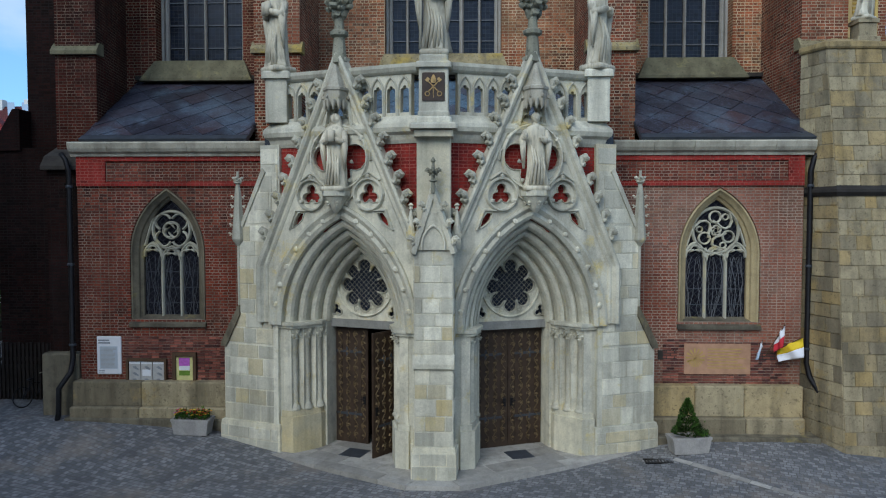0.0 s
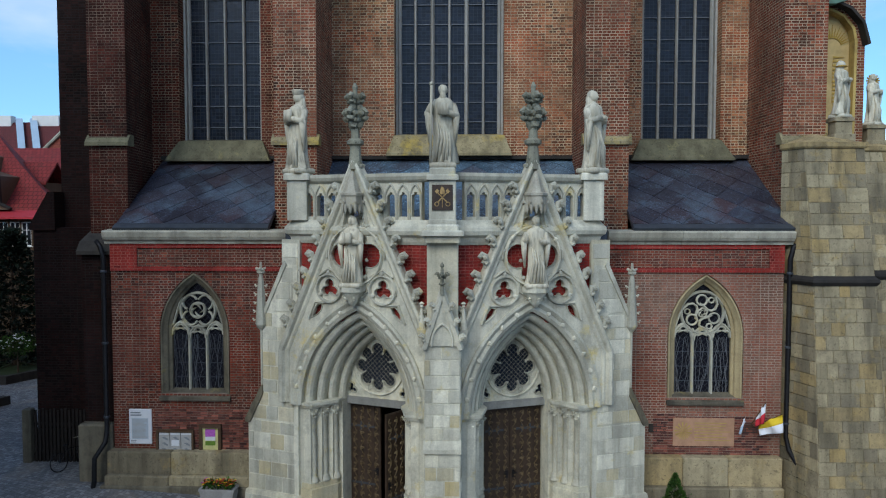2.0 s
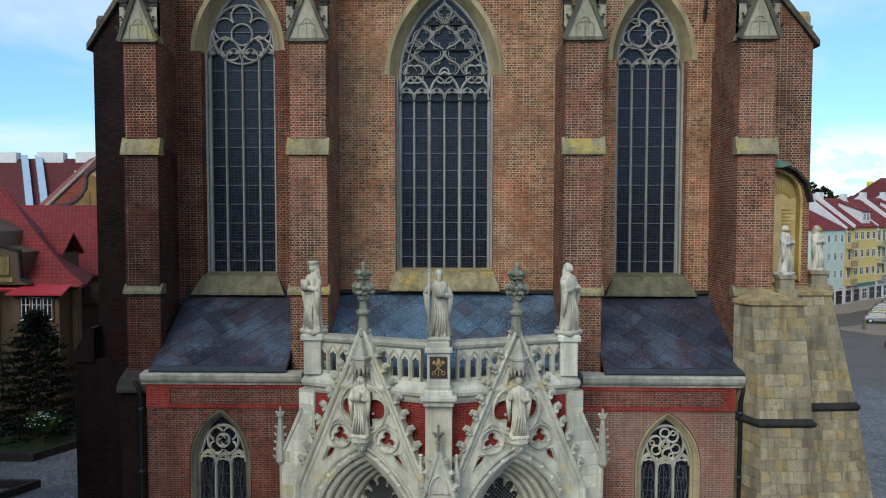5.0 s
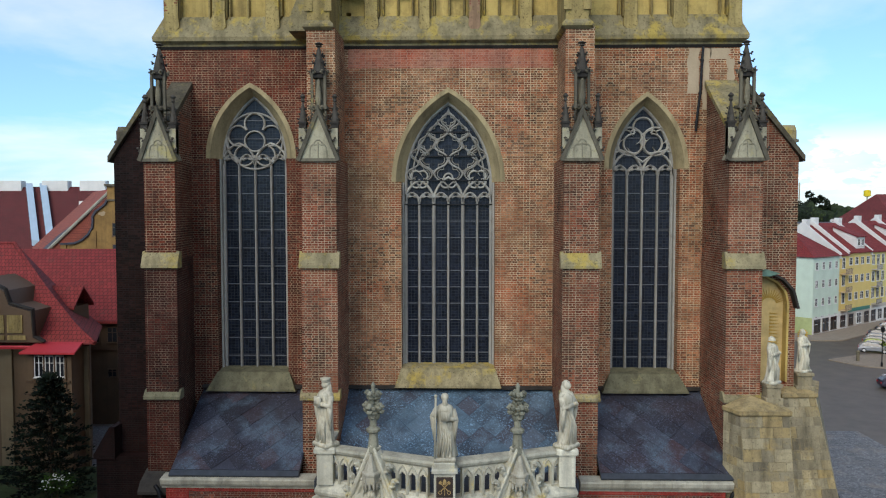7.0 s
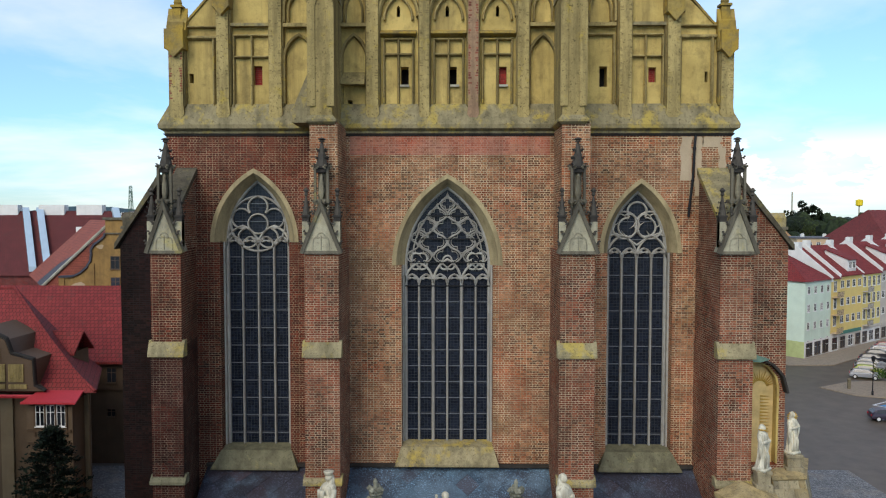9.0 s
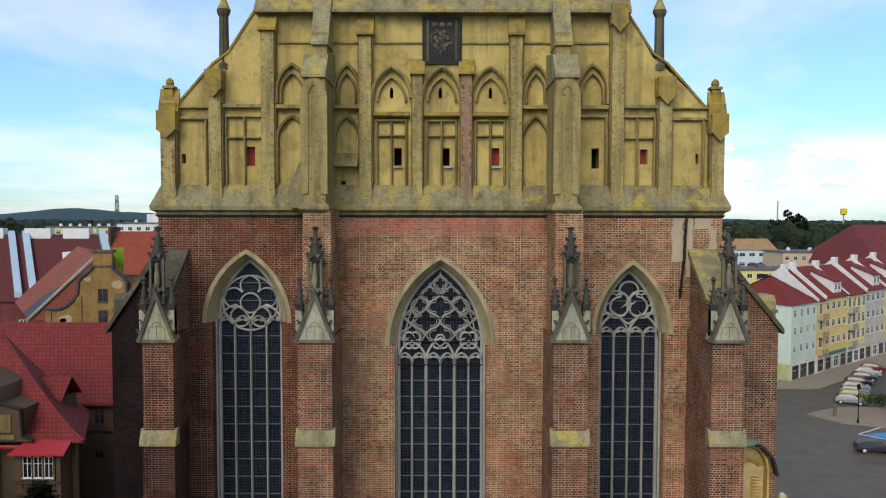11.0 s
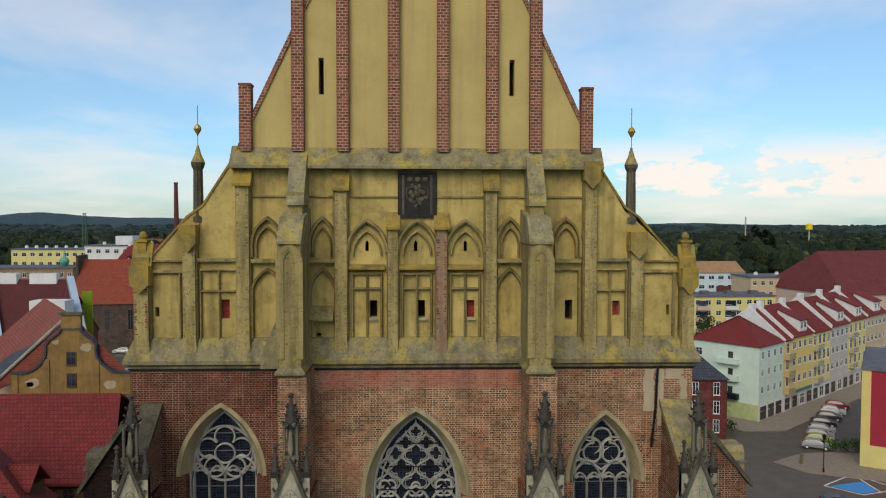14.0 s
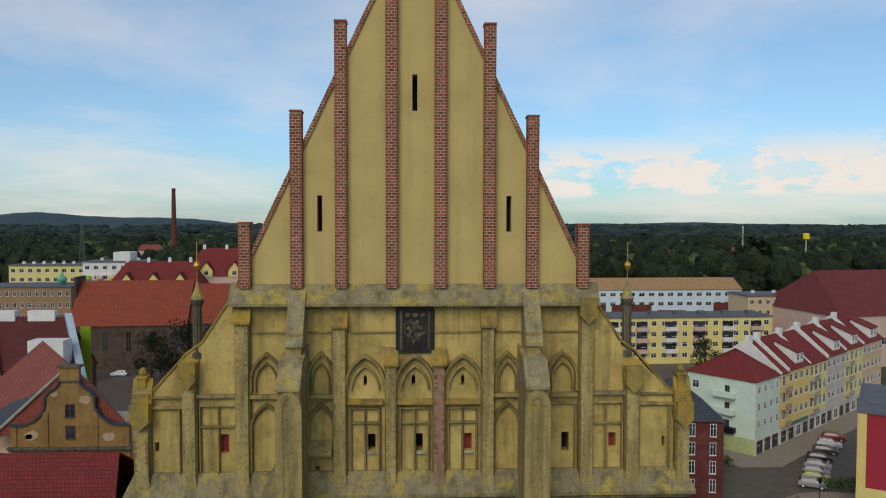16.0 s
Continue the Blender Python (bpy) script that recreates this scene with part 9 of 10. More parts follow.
def street_row():
    """The row of gabled town houses along the street behind the square."""
    angle = 39.0
    c, s = math.cos(radians(angle)), math.sin(radians(angle))
    O = Vector((59.6, 116.0))
    at = lambda u, v=0.0: (O.x + c * u - s * v, O.y + s * u + c * v)
    h = house("mint green corner house with a red hipped roof and balconies", at(0), 9.5, 13.0, angle, 13.2, 17.6, MINT, ROOF_RED, 4, 4, hip=5.5, sides=(0,), win=(0.9, 1.3))
    box_part(h, "shop_plinth", WHITER, 0.0, 9.5, -0.06, 0.3, -0.1, 2.9)
    box_part(h, "green_plinth", plain_surface("sage_render", (0.42, 0.48, 0.22), 0.85, 0, 0.2, 1.0), -0.06, 0.0, 0.0, 13.0, -0.1, 2.9)
    for z in (3.4, 6.6, 9.6):
        m = box_part(h, "side_balcony", IRON if z < 4 else MINT, -1.0, 0, 3.5, 7.5, z, z + 0.95)
        house_window(h, pose(0, 5.2, z, 0, 0, -90), 0.9, 2.1, SASH_D)
    for z in (10.3,):
        house_window(h, pose(0, 11.3, z, 0, 0, -90), 1.3, 1.4, SASH)
    box_part(h, "shop_sign", PETAL[2], -0.1, -0.04, 8.5, 12.2, 3.3, 4.3, "magenta shop sign")
    for k in range(3):
        house_window(h, pose(1.6 + 3.0 * k, -0.08, 0.4), 2.2, 2.2, SASH_D)
    specs = ((9.5, 3.2, YELLOWR, 0.0, True), (12.7, 9.5, YELLOWR, 0.3, False), (22.2, 8.5, PALEY, 0.2, True), (30.7, 9.5, GREYR, 0.6, False), (40.2, 10.0, PALEY, 0.8, True), (50.2, 12.0, TANR, 1.0, False))
    for u, L, m, up, bal in specs:
        nb = max(1, round(L / 2.4))
        hs = house("red-roofed town house in coloured render with shops below", at(u), L - 0.05, 13.0, angle, 13.3 + up, 18.2 + up, m, ROOF_RED, 4, nb, sides=(0,), win=(1.3, 1.35) if not bal else (1.2, 1.9), category="house")
        for z in (3.9, 7.1, 10.3):
            if bal:
                balcony(hs, 0.4, min(2.9, L - 0.3), 0.0, z - 0.4 + up, TANR if m is YELLOWR else GREYR)
        # raised white party wall stepping above the tiles
        for x in (0.0,):
            bm = bmesh.new()
            prism(bm, [(-0.3, 12.6 + up), (-0.3, 13.5 + up), (6.2, 18.75 + up), (6.8, 18.75 + up), (13.2, 13.5 + up), (13.2, 12.6 + up)], lambda y, z, xx: Vector((xx, y, z)), -0.25, 0.2)
            part("party_wall", bm, WHITER, hs, "white rendered party wall above the roof")
        box_part(hs, "chimney", WHITER, 0.3, 1.6, 6.0, 6.9, 17.4 + up, 19.4 + up)
        if L > 9:
            bm = bmesh.new()
            prism(bm, [(0.4, 13.8 + up), (0.4, 15.9 + up), (4.6, 17.6 + up), (4.6, 16.5 + up)], lambda y, z, xx: Vector((xx, y, z)), L * 0.45, L * 0.8)
            d = part("dormer", bm, WHITER, hs)
            bm = bmesh.new()
            prism(bm, [(0.1, 15.85 + up), (0.1, 16.02 + up), (4.7, 17.85 + up), (4.7, 17.65 + up)], lambda y, z, xx: Vector((xx, y, z)), L * 0.43, L * 0.82)
            part("dormer_roof", bm, ROOF_RED, hs)
            for q in (0.54, 0.7):
                house_window(hs, pose(L * q, 0.38, 14.3 + up), 1.1, 1.2, SASH)
        sb = box_part(hs, "shop_base", WHITER if u in (9.5, 22.2) else GREYR, 0.0, L - 0.05, -0.08, 0.05, -0.1, 3.3)
        for k in range(max(1, round(L / 3.0))):
            house_window(sb, pose(L * (k + 0.5) / max(1, round(L / 3.0)), -0.1, 0.5), 1.9, 2.0, SASH if k % 2 else SASH_D)
        box_part(hs, "shop_front", plain_surface("shop_band", (0.05, 0.2, 0.16), 0.5) if u in (12.7,) else GREYR, 0.4, L - 0.4, -0.2, -0.09, 2.9, 3.5)
    # pavement with its kerb along the row
    bm = bmesh.new()
    P = [at(-1.5, -5.5), at(64, -5.0), at(64, 0.2), at(0, 0.2), at(-1, 13), at(-7, 14), at(-7, -1)]
    prism(bm, P, lambda x, y, z: Vector((x, y, z)), -0.05, 0.13)
    tagged(link("pavement", bm, PAVE_T), "raised slab pavement with kerb before the town houses", "pavement", kind="structure")


street_row()

YB = house("long yellow block of flats with a flat grey roof", (52, 196), 52, 11, 3, 13.2, 14, PALEY, ROOF_FLAT, 4, 17, sides=(0,), win=(1.5, 1.4), category="apartment block", flat=True, name="apartment_block")
for k in range(6):
    for z in (3.2, 6.4, 9.6):
        b = box_part(YB, "balcony", PINKR if k % 2 else WHITER, 3.0 + 8.5 * k, 6.6 + 8.5 * k, -1.2, 0.0, z - 0.1, z + 0.95)
        box_part(b, "recess", PANE, 3.2 + 8.5 * k, 6.4 + 8.5 * k, -0.08, -0.04, z + 0.95, z + 2.5)
for k in range(7):
    box_part(YB, "roof_hatch", ROOF_FLAT, 2.0 + 7.4 * k, 4.2 + 7.4 * k, 3.0, 5.0, 13.6, 14.6)
SKYBLUE = plaster_surface("pale_blue_render", (0.58, 0.68, 0.72), (0.52, 0.61, 0.65), (0.4, 0.46, 0.5))
BL = house("pale blue and red office block with an ochre low roof", (60, 238), 54, 14, 2, 17.2, 20.5, SKYBLUE, ROOF_TAN, 5, 16, sides=(0,), win=(2.0, 1.3), category="office block", name="office_block")
for q, w, z in ((0, 6, 12.0), (8, 14, 12.0), (24, 10, 10.0), (44, 10, 12.5)):
    box_part(BL, "brick_bay", BRICK_FAR, q, q + w, -0.15, 0, 5.5, z)
house("tan flat-roofed block of flats", (104, 214), 24, 12, 4, 17.4, 18, TANR, ROOF_FLAT, 5, 9, sides=(0,), win=(1.3, 1.3), category="apartment block", flat=True, name="apartment_block", chimneys=3)
house("large hall under a big dark red roof", (118, 188), 60, 34, 12, 14.5, 26.0, PINKR, ROOF_DARK, 1, 6, hip=6, sides=(0,), win=(2.0, 2.0), category="hall", name="hall")
house("dark red brick town house with white windows and slate roof", (33.5, 98.0), 12.0, 13.0, -8, 12.0, 16.8, BRICK_FAR, ROOF_BLUE, 4, 4, hip=5.5, sides=(0, 3), win=(0.9, 1.9), category="house", side_bays=3)
RB = house("modern carmine and yellow rendered block with a flat roof", (63.6, 93.4), 26, 20, -34, 13.9, 15, REDWALL, ROOF_FLAT, 1, 1, sides=(), category="apartment block", flat=True, name="apartment_block", overhang=0.2)
box_part(RB, "yellow_corner", YELLOWR, -0.06, 1.1, -0.06, 1.0, -0.1, 13.9)
box_part(RB, "plinth", PALEY, -0.08, 26, -0.1, 0.0, -0.1, 3.2)

# ---- left of the church ----


def villa():
    h = thing("villa", "red-tiled villa with half-timbered bays and hipped wings", "house", (-38, 56, 0))
    h2 = lambda name, bm, m, label="": setattr(part(name, bm, m, h, label), "matrix_parent_inverse", Matrix.Translation((38, -56, 0)))
    bm = bmesh.new()
    box(bm, -52, -29.2, 62.8, 79, -0.1, 10.2)
    prism(bm, [(62.8, 10.0), (70.9, 16.2), (79.0, 10.0)], lambda y, z, x: Vector((x, y, z)), -52.0, -35.0)
    prism(bm, [(-50, 50.6), (-29.0, 50.6), (-33.0, 58.6), (-50, 58.6)], lambda x, y, z: Vector((x, y, z)), -0.1, 10.1)
    h2("wall", bm, BEIGE)
    bm = bmesh.new()
    lo = [bm.verts.new(p) for p in ((-58, 62.0, 9.9), (-28.6, 62.0, 9.9), (-31.2, 70.9, 16.4), (-58, 70.9, 16.4), (-28.6, 80, 9.9), (-58, 80, 9.9))]
    up = [bm.verts.new(v.co + Vector((0, 0, 0.25))) for v in lo]
    for fc in ((0, 1, 2, 3), (3, 2, 4, 5), (0, 1, 4, 5)):
        bm.faces.new([up[i] for i in fc] if fc[0] != 0 or fc[2] != 4 else [lo[i] for i in fc])
    for i, j in ((0, 1), (1, 2), (2, 4), (4, 5)):
        bm.faces.new((lo[i], lo[j], up[j], up[i]))
    h2("rear_roof", bm, ROOF_RED, "red tiled rear roof")
    bm = bmesh.new()
    # front hip with a swept eave
    rings = []
    for k in range(5):
        q = k / 4
        rise = 10.15 + 7.65 * q ** 1.12
        o = 0.7 * (1 - q)
        rings.append([bm.verts.new(p) for p in ((-50.5, 50.0 + 6.4 * q - o * 0.3, rise), (-28.3 - 10.1 * q + o * 0.3, 50.0 + 6.4 * q - o * 0.3, rise), (-32.4 - 6.0 * q + o * 0.3, 59.2 - 2.6 * q, rise), (-50.5, 59.2 - 2.6 * q, rise))])
    for a, b in zip(rings, rings[1:]):
        for i in range(4):
            bm.faces.new((a[i], a[(i + 1) % 4], b[(i + 1) % 4], b[i]))
    bm.faces.new(rings[0])
    h2("front_roof", bm, ROOF_RED, "red tiled hipped roof with swept eaves")
    bm = bmesh.new()
    tube(bm, [(-28.2, 49.9, 10.25), (-30.8, 51.6, 11.5), (-33.4, 53.2, 13.5), (-38.4, 56.4, 17.85)], 0.16, 6)
    tube(bm, [(-38.4, 56.5, 17.85), (-50, 56.5, 17.85)], 0.16, 6)
    h2("ridge_tile", bm, ROOF_RED)
    # tiled dormer on the hip
    bm = bmesh.new()
    box(bm, -37.0, -32.3, 54.4, 57.0, 10.4, 12.5)
    h2("dormer", bm, BEIGE)
    bm = bmesh.new()
    prism(bm, [(54.0, 12.3), (55.7, 14.0), (57.4, 12.3), (57.4, 12.5), (55.7, 14.2), (54.0, 12.5)], lambda y, z, x: Vector((x, y, z)), -38.2, -32.0)
    h2("dormer_roof", bm, ROOF_RED)
    # bay with its own sheet roof
    bm = bmesh.new()
    box(bm, -33.0, -29.4, 48.6, 50.6, -0.1, 9.75)
    h2("bay", bm, BEIGE)
    sheet = plain_surface("red_sheet_roof", (0.42, 0.035, 0.045), 0.5, 0, 0.15)
    bm = bmesh.new()
    lo = [bm.verts.new(p) for p in ((-33.1, 47.95, 9.7), (-28.8, 47.95, 9.7), (-29.3, 50.7, 10.35), (-32.6, 50.7, 10.35))]
    up = [bm.verts.new(v.co + Vector((0, 0, 0.14))) for v in lo]
    bm.faces.new(up)
    for a in range(4):
        bm.faces.new((lo[a], lo[(a + 1) % 4], up[(a + 1) % 4], up[a]))
    h2("bay_roof", bm, sheet, "red sheet metal bay roof")
    bm = bmesh.new()
    tube(bm, [(-50.0, 49.2, 10.0), (-32.9, 49.2, 10.0)], 0.16, 6)
    h2("gutter", bm, sheet, "red sheet metal gutter")
    for k in range(3):
        w = house_window(h, pose(0, 0, 0), 0.74, 1.7, SASH)
        w.matrix_basis = Matrix.Translation((38, -56, 0)) @ pose(-31.92 + 0.83 * k, 48.58, 7.8)
    for k in range(4):
        bm = bmesh.new()
        x = -32.34 + 0.83 * k
        box(bm, x - 0.07, x + 0.07, 48.5, 48.62, 7.0, 9.7)
        h2("post", bm, BROWNFRAME)
    bm = bmesh.new()
    box(bm, -32.9, -29.5, 48.48, 48.62, 7.35, 7.55)
    box(bm, -32.9, -29.5, 48.48, 48.62, 6.4, 6.55)
    h2("window_ledge", bm, BROWNFRAME)
    for x0, x1 in ((-29.75, -29.05), (-36.2, -35.2)):
        bm = bmesh.new()
        box(bm, x0, x1, 50.4, 50.62, -0.1, 9.9)
        h2("pilaster", bm, VILLA_P, "pale rendered corner strip")
    # half-timbered dormer with shouldered outline and ochre panels
    bm = bmesh.new()
    outline = [(-32.1, 10.35), (-32.9, 10.75), (-33.0, 12.8), (-34.7, 13.25), (-35.1, 14.4), (-37.0, 15.4)]
    prism(bm, outline + [(-74.0 - x, z) for x, z in outline[-2::-1]], lambda x, z, y: Vector((x, y, z)), 49.45, 54.0)
    h2("timber_gable", bm, SASH_D)
    for x0, x1, z0, z1 in ((-34.84, -33.63, 11.1, 12.5), (-36.4, -35.1, 11.1, 12.5), (-34.84, -33.4, 10.55, 10.9), (-36.4, -35.1, 10.55, 10.9), (-36.6, -35.5, 12.85, 13.9)):
        bm = bmesh.new()
        box(bm, x0, x1, 49.36, 49.46, z0, z1)
        h2("panel", bm, RENDER, "ochre plaster panel")
    bm = bmesh.new()
    sweep(bm, [(-31.95, 10.4), (-32.75, 10.8), (-32.85, 12.95), (-34.55, 13.4), (-34.95, 14.55), (-37.0, 15.6)], rib(0.22, 0.3), lambda x, z, d: Vector((x, 49.3 + d, z)))
    h2("timber_gable_edge", bm, DARKSTONE)
    # gallery under the rear eaves
    bm = bmesh.new()
    box(bm, -36.5, -29.3, 62.55, 62.82, 7.3, 10.0)
    h2("gallery", bm, SASH_D, "dark timber gallery")
    for k in range(2):
        w = house_window(h, pose(0, 0, 0), 1.0, 1.5, SASH_D)
        w.matrix_basis = Matrix.Translation((38, -56, 0)) @ pose(-34.6 + 1.7 * k, 62.52, 8.0)
    w = house_window(h, pose(0, 0, 0), 0.9, 0.8, SASH_D)
    w.matrix_basis = Matrix.Translation((38, -56, 0)) @ pose(-33.1, 62.76, 4.6)


villa()


def curly_house():
    """The baroque house with a shaped gable."""
    h = thing("gabled_house", "ochre peeling baroque house with a curved gable", "house", (-41, 81, 0))
    inv = Matrix.Translation((41, -81, 0))

    def add(name, bm, m, label=""):
        ob = part(name, bm, m, h, label)
        ob.matrix_parent_inverse = inv
        return ob
    bm = bmesh.new()
    half = [(7.0, 16.7), (5.2, 16.8), (4.3, 17.2), (3.5, 17.9), (3.0, 18.7), (2.9, 19.5), (2.95, 20.0), (2.5, 20.7), (1.9, 21.1), (1.3, 21.6), (1.15, 22.0)]
    xc = -40.9
    out = [(xc - 7.0, -0.1), (xc + 7.0, -0.1)] + [(xc + u, v) for u, v in half] + [(xc + 1.15, 23.7), (xc - 1.15, 23.7)] + [(xc - u, v) for u, v in half[::-1]]
    prism(bm, out, at_front(80.8), 0.0, 0.5)
    g = add("gable_wall", bm, BAROQUE, "peeling ochre curved gable wall")
    for z, a in ((13.9, 7.3), (8.6, 7.2)):
        bm = bmesh.new()
        box(bm, xc - a, xc + a, 80.35, 81.0, z, z + 0.25)
        box(bm, xc - a + 0.15, xc + a - 0.15, 80.5, 81.0, z - 0.25, z)
        add("cornice", bm, WORN, "crumbling moulded cornice")
    bm = bmesh.new()
    box(bm, xc - 1.4, xc + 1.4, 80.6, 81.5, 23.7, 24.0)
    box(bm, xc - 1.25, xc + 1.25, 80.65, 81.45, 21.95, 22.15)
    add("gable_head", bm, WORN)
    for x in (-6.6, -2.9, 2.9, 6.6):
        bm = bmesh.new()
        box(bm, xc + x - 0.35, xc + x + 0.35, 80.68, 80.8, 14.2, 16.6 if abs(x) > 5 else 18.4)
        add("pilaster", bm, BAROQUE)
    rnd_ = random.Random(17)
    for x, z, r in ((-4.6, 15.6, 0.9), (-4.9, 17.0 - 1.6, 0.5), (1.7, 19.8, 0.8), (4.6, 15.3, 0.9), (-1.8, 20.4, 0.5), (5.2, 12.0, 1.2), (-3.4, 12.4, 0.7)):
        bm = bmesh.new()
        prism(bm, [(xc + x + r * rnd_.uniform(0.6, 1.1) * math.cos(a * 0.57), z + 0.7 * r * rnd_.uniform(0.6, 1.1) * math.sin(a * 0.57)) for a in range(11)], at_front(80.77), 0.0, 0.06)
        add("bare_patch", bm, PATCH, "patch where the render has fallen off")
    for q in (-1, 1):
        bm = bmesh.new()
        sweep(bm, [(xc + q * u, v + 0.05) for u, v in half], [(-0.12, -0.22), (0.12, -0.22), (0.12, 0.6), (-0.12, 0.6)], at_front(80.8))
        add("gable_coping", bm, ROOF_BLUE)
    bm = bmesh.new()
    box(bm, -52.4, -35.0, 81.5, 99, -0.1, 13.6)
    add("wall", bm, TANR)
    bm = bmesh.new()
    v = [bm.verts.new(p) for p in ((-50.2, 81.3, 15.3), (xc, 81.3, 23.6), (-34.0, 81.3, 16.2), (-63.5, 101, 15.3), (-54.0, 101, 23.6), (-46.0, 101, 16.2))]
    for fc in ((0, 1, 4, 3), (1, 2, 5, 4), (0, 2, 1), (3, 4, 5), (0, 3, 5, 2)):
        bm.faces.new([v[i] for i in fc])
    add("roof", bm, ROOF_OLD, "patched clay tile roof")
    slope = lambda a, b, d=0.0: Vector((-50.2 + 9.3 * b - 13.2 * a, 81.3 + 19.7 * a - 0.02, 15.3 + 8.3 * b + 0.12 + d))
    for pts in (((0.0, 0.0), (0.0, 0.45), (0.12, 0.5), (0.3, 0.3), (0.35, 0.0)), ((0.0, 0.45), (0.0, 0.62), (0.08, 0.6), (0.12, 0.5))):
        bm = bmesh.new()
        prism(bm, [(a, b) for a, b in pts], slope, -0.1, 0.0)
        add("felt_patch", bm, ROOF_BLUE, "dark felt patch on the broken roof")
    bm = bmesh.new()
    tube(bm, [(-50.3, 81.2, 15.4), (xc - 0.6, 81.2, 23.5)], 0.2, 6)
    add("verge", bm, TRIM)
    for x, z in ((-40.9, 17.7), (-40.9, 15.1), (-40.6, 11.6), (-36.2, 11.6), (-45.2, 11.6)):
        w = house_window(h, pose(0, 0, 0), 1.15, 1.6, SASH_D)
        w.matrix_basis = inv @ pose(x, 80.76, z)
    bm = bmesh.new()
    box(bm, -34, -24, 84, 98, -0.1, 9.5)
    add("side_wing", bm, BAROQUE)
    bm = bmesh.new()
    prism(bm, [(83.5, 9.3), (91, 13.0), (98.5, 9.3)], lambda y, z, x: Vector((x, y, z)), -34.2, -23.5)
    add("side_wing_roof", bm, ROOF_BLUE)


curly_house()
DR = house("dark red steep-roofed building with white roof lights", (-96, 106), 38, 22, 0, 15.0, 24.8, BRICK_FAR, ROOF_MAROON, 2, 8, sides=(0,), win=(1.2, 1.4), category="house")
bm = bmesh.new()
v = [bm.verts.new(p) for p in ((38, 0, 15.0), (45.4, 0, 15.0), (38, 11, 24.95), (38, 11, 15.0))]
for fc in ((0, 1, 2), (1, 3, 2), (0, 2, 3), (0, 3, 1)):
    bm.faces.new([v[i] for i in fc])
part("roof_end", bm, ROOF_MAROON, DR)
bm = bmesh.new()
for q in ((38.2, 45.4),):
    v = [bm.verts.new(p) for p in ((38.0, 0, -0.1), (45.2, 0, -0.1), (38.0, 10.8, -0.1), (38.0, 0, 14.99), (45.2, 0, 14.99), (38.0, 10.8, 14.99))]
    for fc in ((0, 1, 4, 3), (1, 2, 5, 4), (0, 2, 1), (3, 4, 5), (0, 3, 5, 2)):
        bm.faces.new([v[i] for i in fc])
part("end_wall", bm, BRICK_FAR, DR)
for x in (22.2, 24.6, 37.6):
    bm = bmesh.new()
    prism(bm, [(0.0, 15.4), (0.0, 16.2), (10.6, 25.6), (11.2, 24.9)], lambda y, z, xx: Vector((xx + (11 - y) * 0.67, y, z)), x, x + 1.2)
    part("roof_glazing", bm, SKYL, DR, "pale glazed strip up the roof")
box_part(DR, "lime_wall", GREENW, 37.9, 39.7, 15.9, 16.1, 10.0, 22.5)
box_part(DR, "stair_head", WHITER, 36.4, 41.8, 1.5, 4.5, 15.5, 22.4)
for x in (17.5, 25.5, 32.0):
    box_part(DR, "chimney", WHITER, x, x + 4.4, 10.2, 11.6, 24.0, 26.0)
OC = house("old brown brick church with a long orange tiled roof", (-93, 193), 31, 17, 3, 12.4, 23.6, BRICK_OLD, ROOF_ORANGE, 1, 5, sides=(0,), win=(1.4, 5.5), sash=SASH_D, category="church", name="old_church", base=3.5)
box_part(OC, "stepped_gable", BRICK_OLD, -0.5, 0.1, 5, 12, 12, 25)
house("annexe of the old brick church with an orange roof", (-62, 197), 14, 13, 3, 12.6, 22.5, BRICK_OLD, ROOF_ORANGE, 1, 3, sides=(0,), win=(1.3, 4.0), sash=SASH_D, category="church", name="old_church", base=3.5)
house("long yellow block of flats with dark roof line", (-146, 262), 30, 12, 1, 24.0, 25, PALEY, ROOF_FLAT, 7, 10, sides=(0,), win=(1.6, 1.4), category="apartment block", flat=True, name="apartment_block", chimneys=8)
WB = house("white block of flats with coloured balconies", (-118, 258), 22, 12, 1, 25.5, 27, WHITER, ROOF_FLAT, 7, 7, sides=(0,), win=(1.6, 1.4), category="apartment block", flat=True, name="apartment_block", chimneys=3)
box_part(WB, "stair_tower", WHITER, 10.0, 16.0, 2.0, 9.0, 25.5, 29.0)
for k in range(5):
    for q in range(5):
        box_part(WB, "balcony", (YELLOWR, GREENW, PINKR)[(k + q) % 3], 0.6 + 4.3 * k, 2.9 + 4.3 * k, -1.1, 0.0, 6.0 + 3.4 * q, 7.0 + 3.4 * q)
BROWNR = plaster_surface("brown_brick_render", (0.32, 0.20, 0.11), (0.25, 0.155, 0.085), (0.16, 0.10, 0.06))
house("brown brick town building with many windows", (-140, 226), 32, 14, 2, 19.5, 20.5, BROWNR, ROOF_FLAT, 5, 14, sides=(0,), win=(1.1, 1.6), category="house", flat=True)
for x, y, L, W, e, r in ((-106, 248, 32, 16, 17, 26), (-84, 264, 36, 16, 20, 30), (-64, 300, 30, 16, 19, 29)):
    sc = house("large red-roofed town house with gabled dormers", (x, y), L, W, 4, e, r, PINKR, ROOF_RED, 3, 9, hip=5, sides=(0,), win=(1.1, 1.6), category="house", chimneys=4)
    for k in range(3):
        u = L * (0.22 + 0.28 * k)
        bm = bmesh.new()
        prism(bm, [(u - 2.2, e - 0.5), (u + 2.2, e - 0.5), (u + 2.2, e + 2.0), (u, e + 5.0), (u - 2.2, e + 2.0)], lambda a, v, d: Vector((a, d, v)), -0.3, 5.0)
        dm = part("dormer", bm, PALEY, sc)
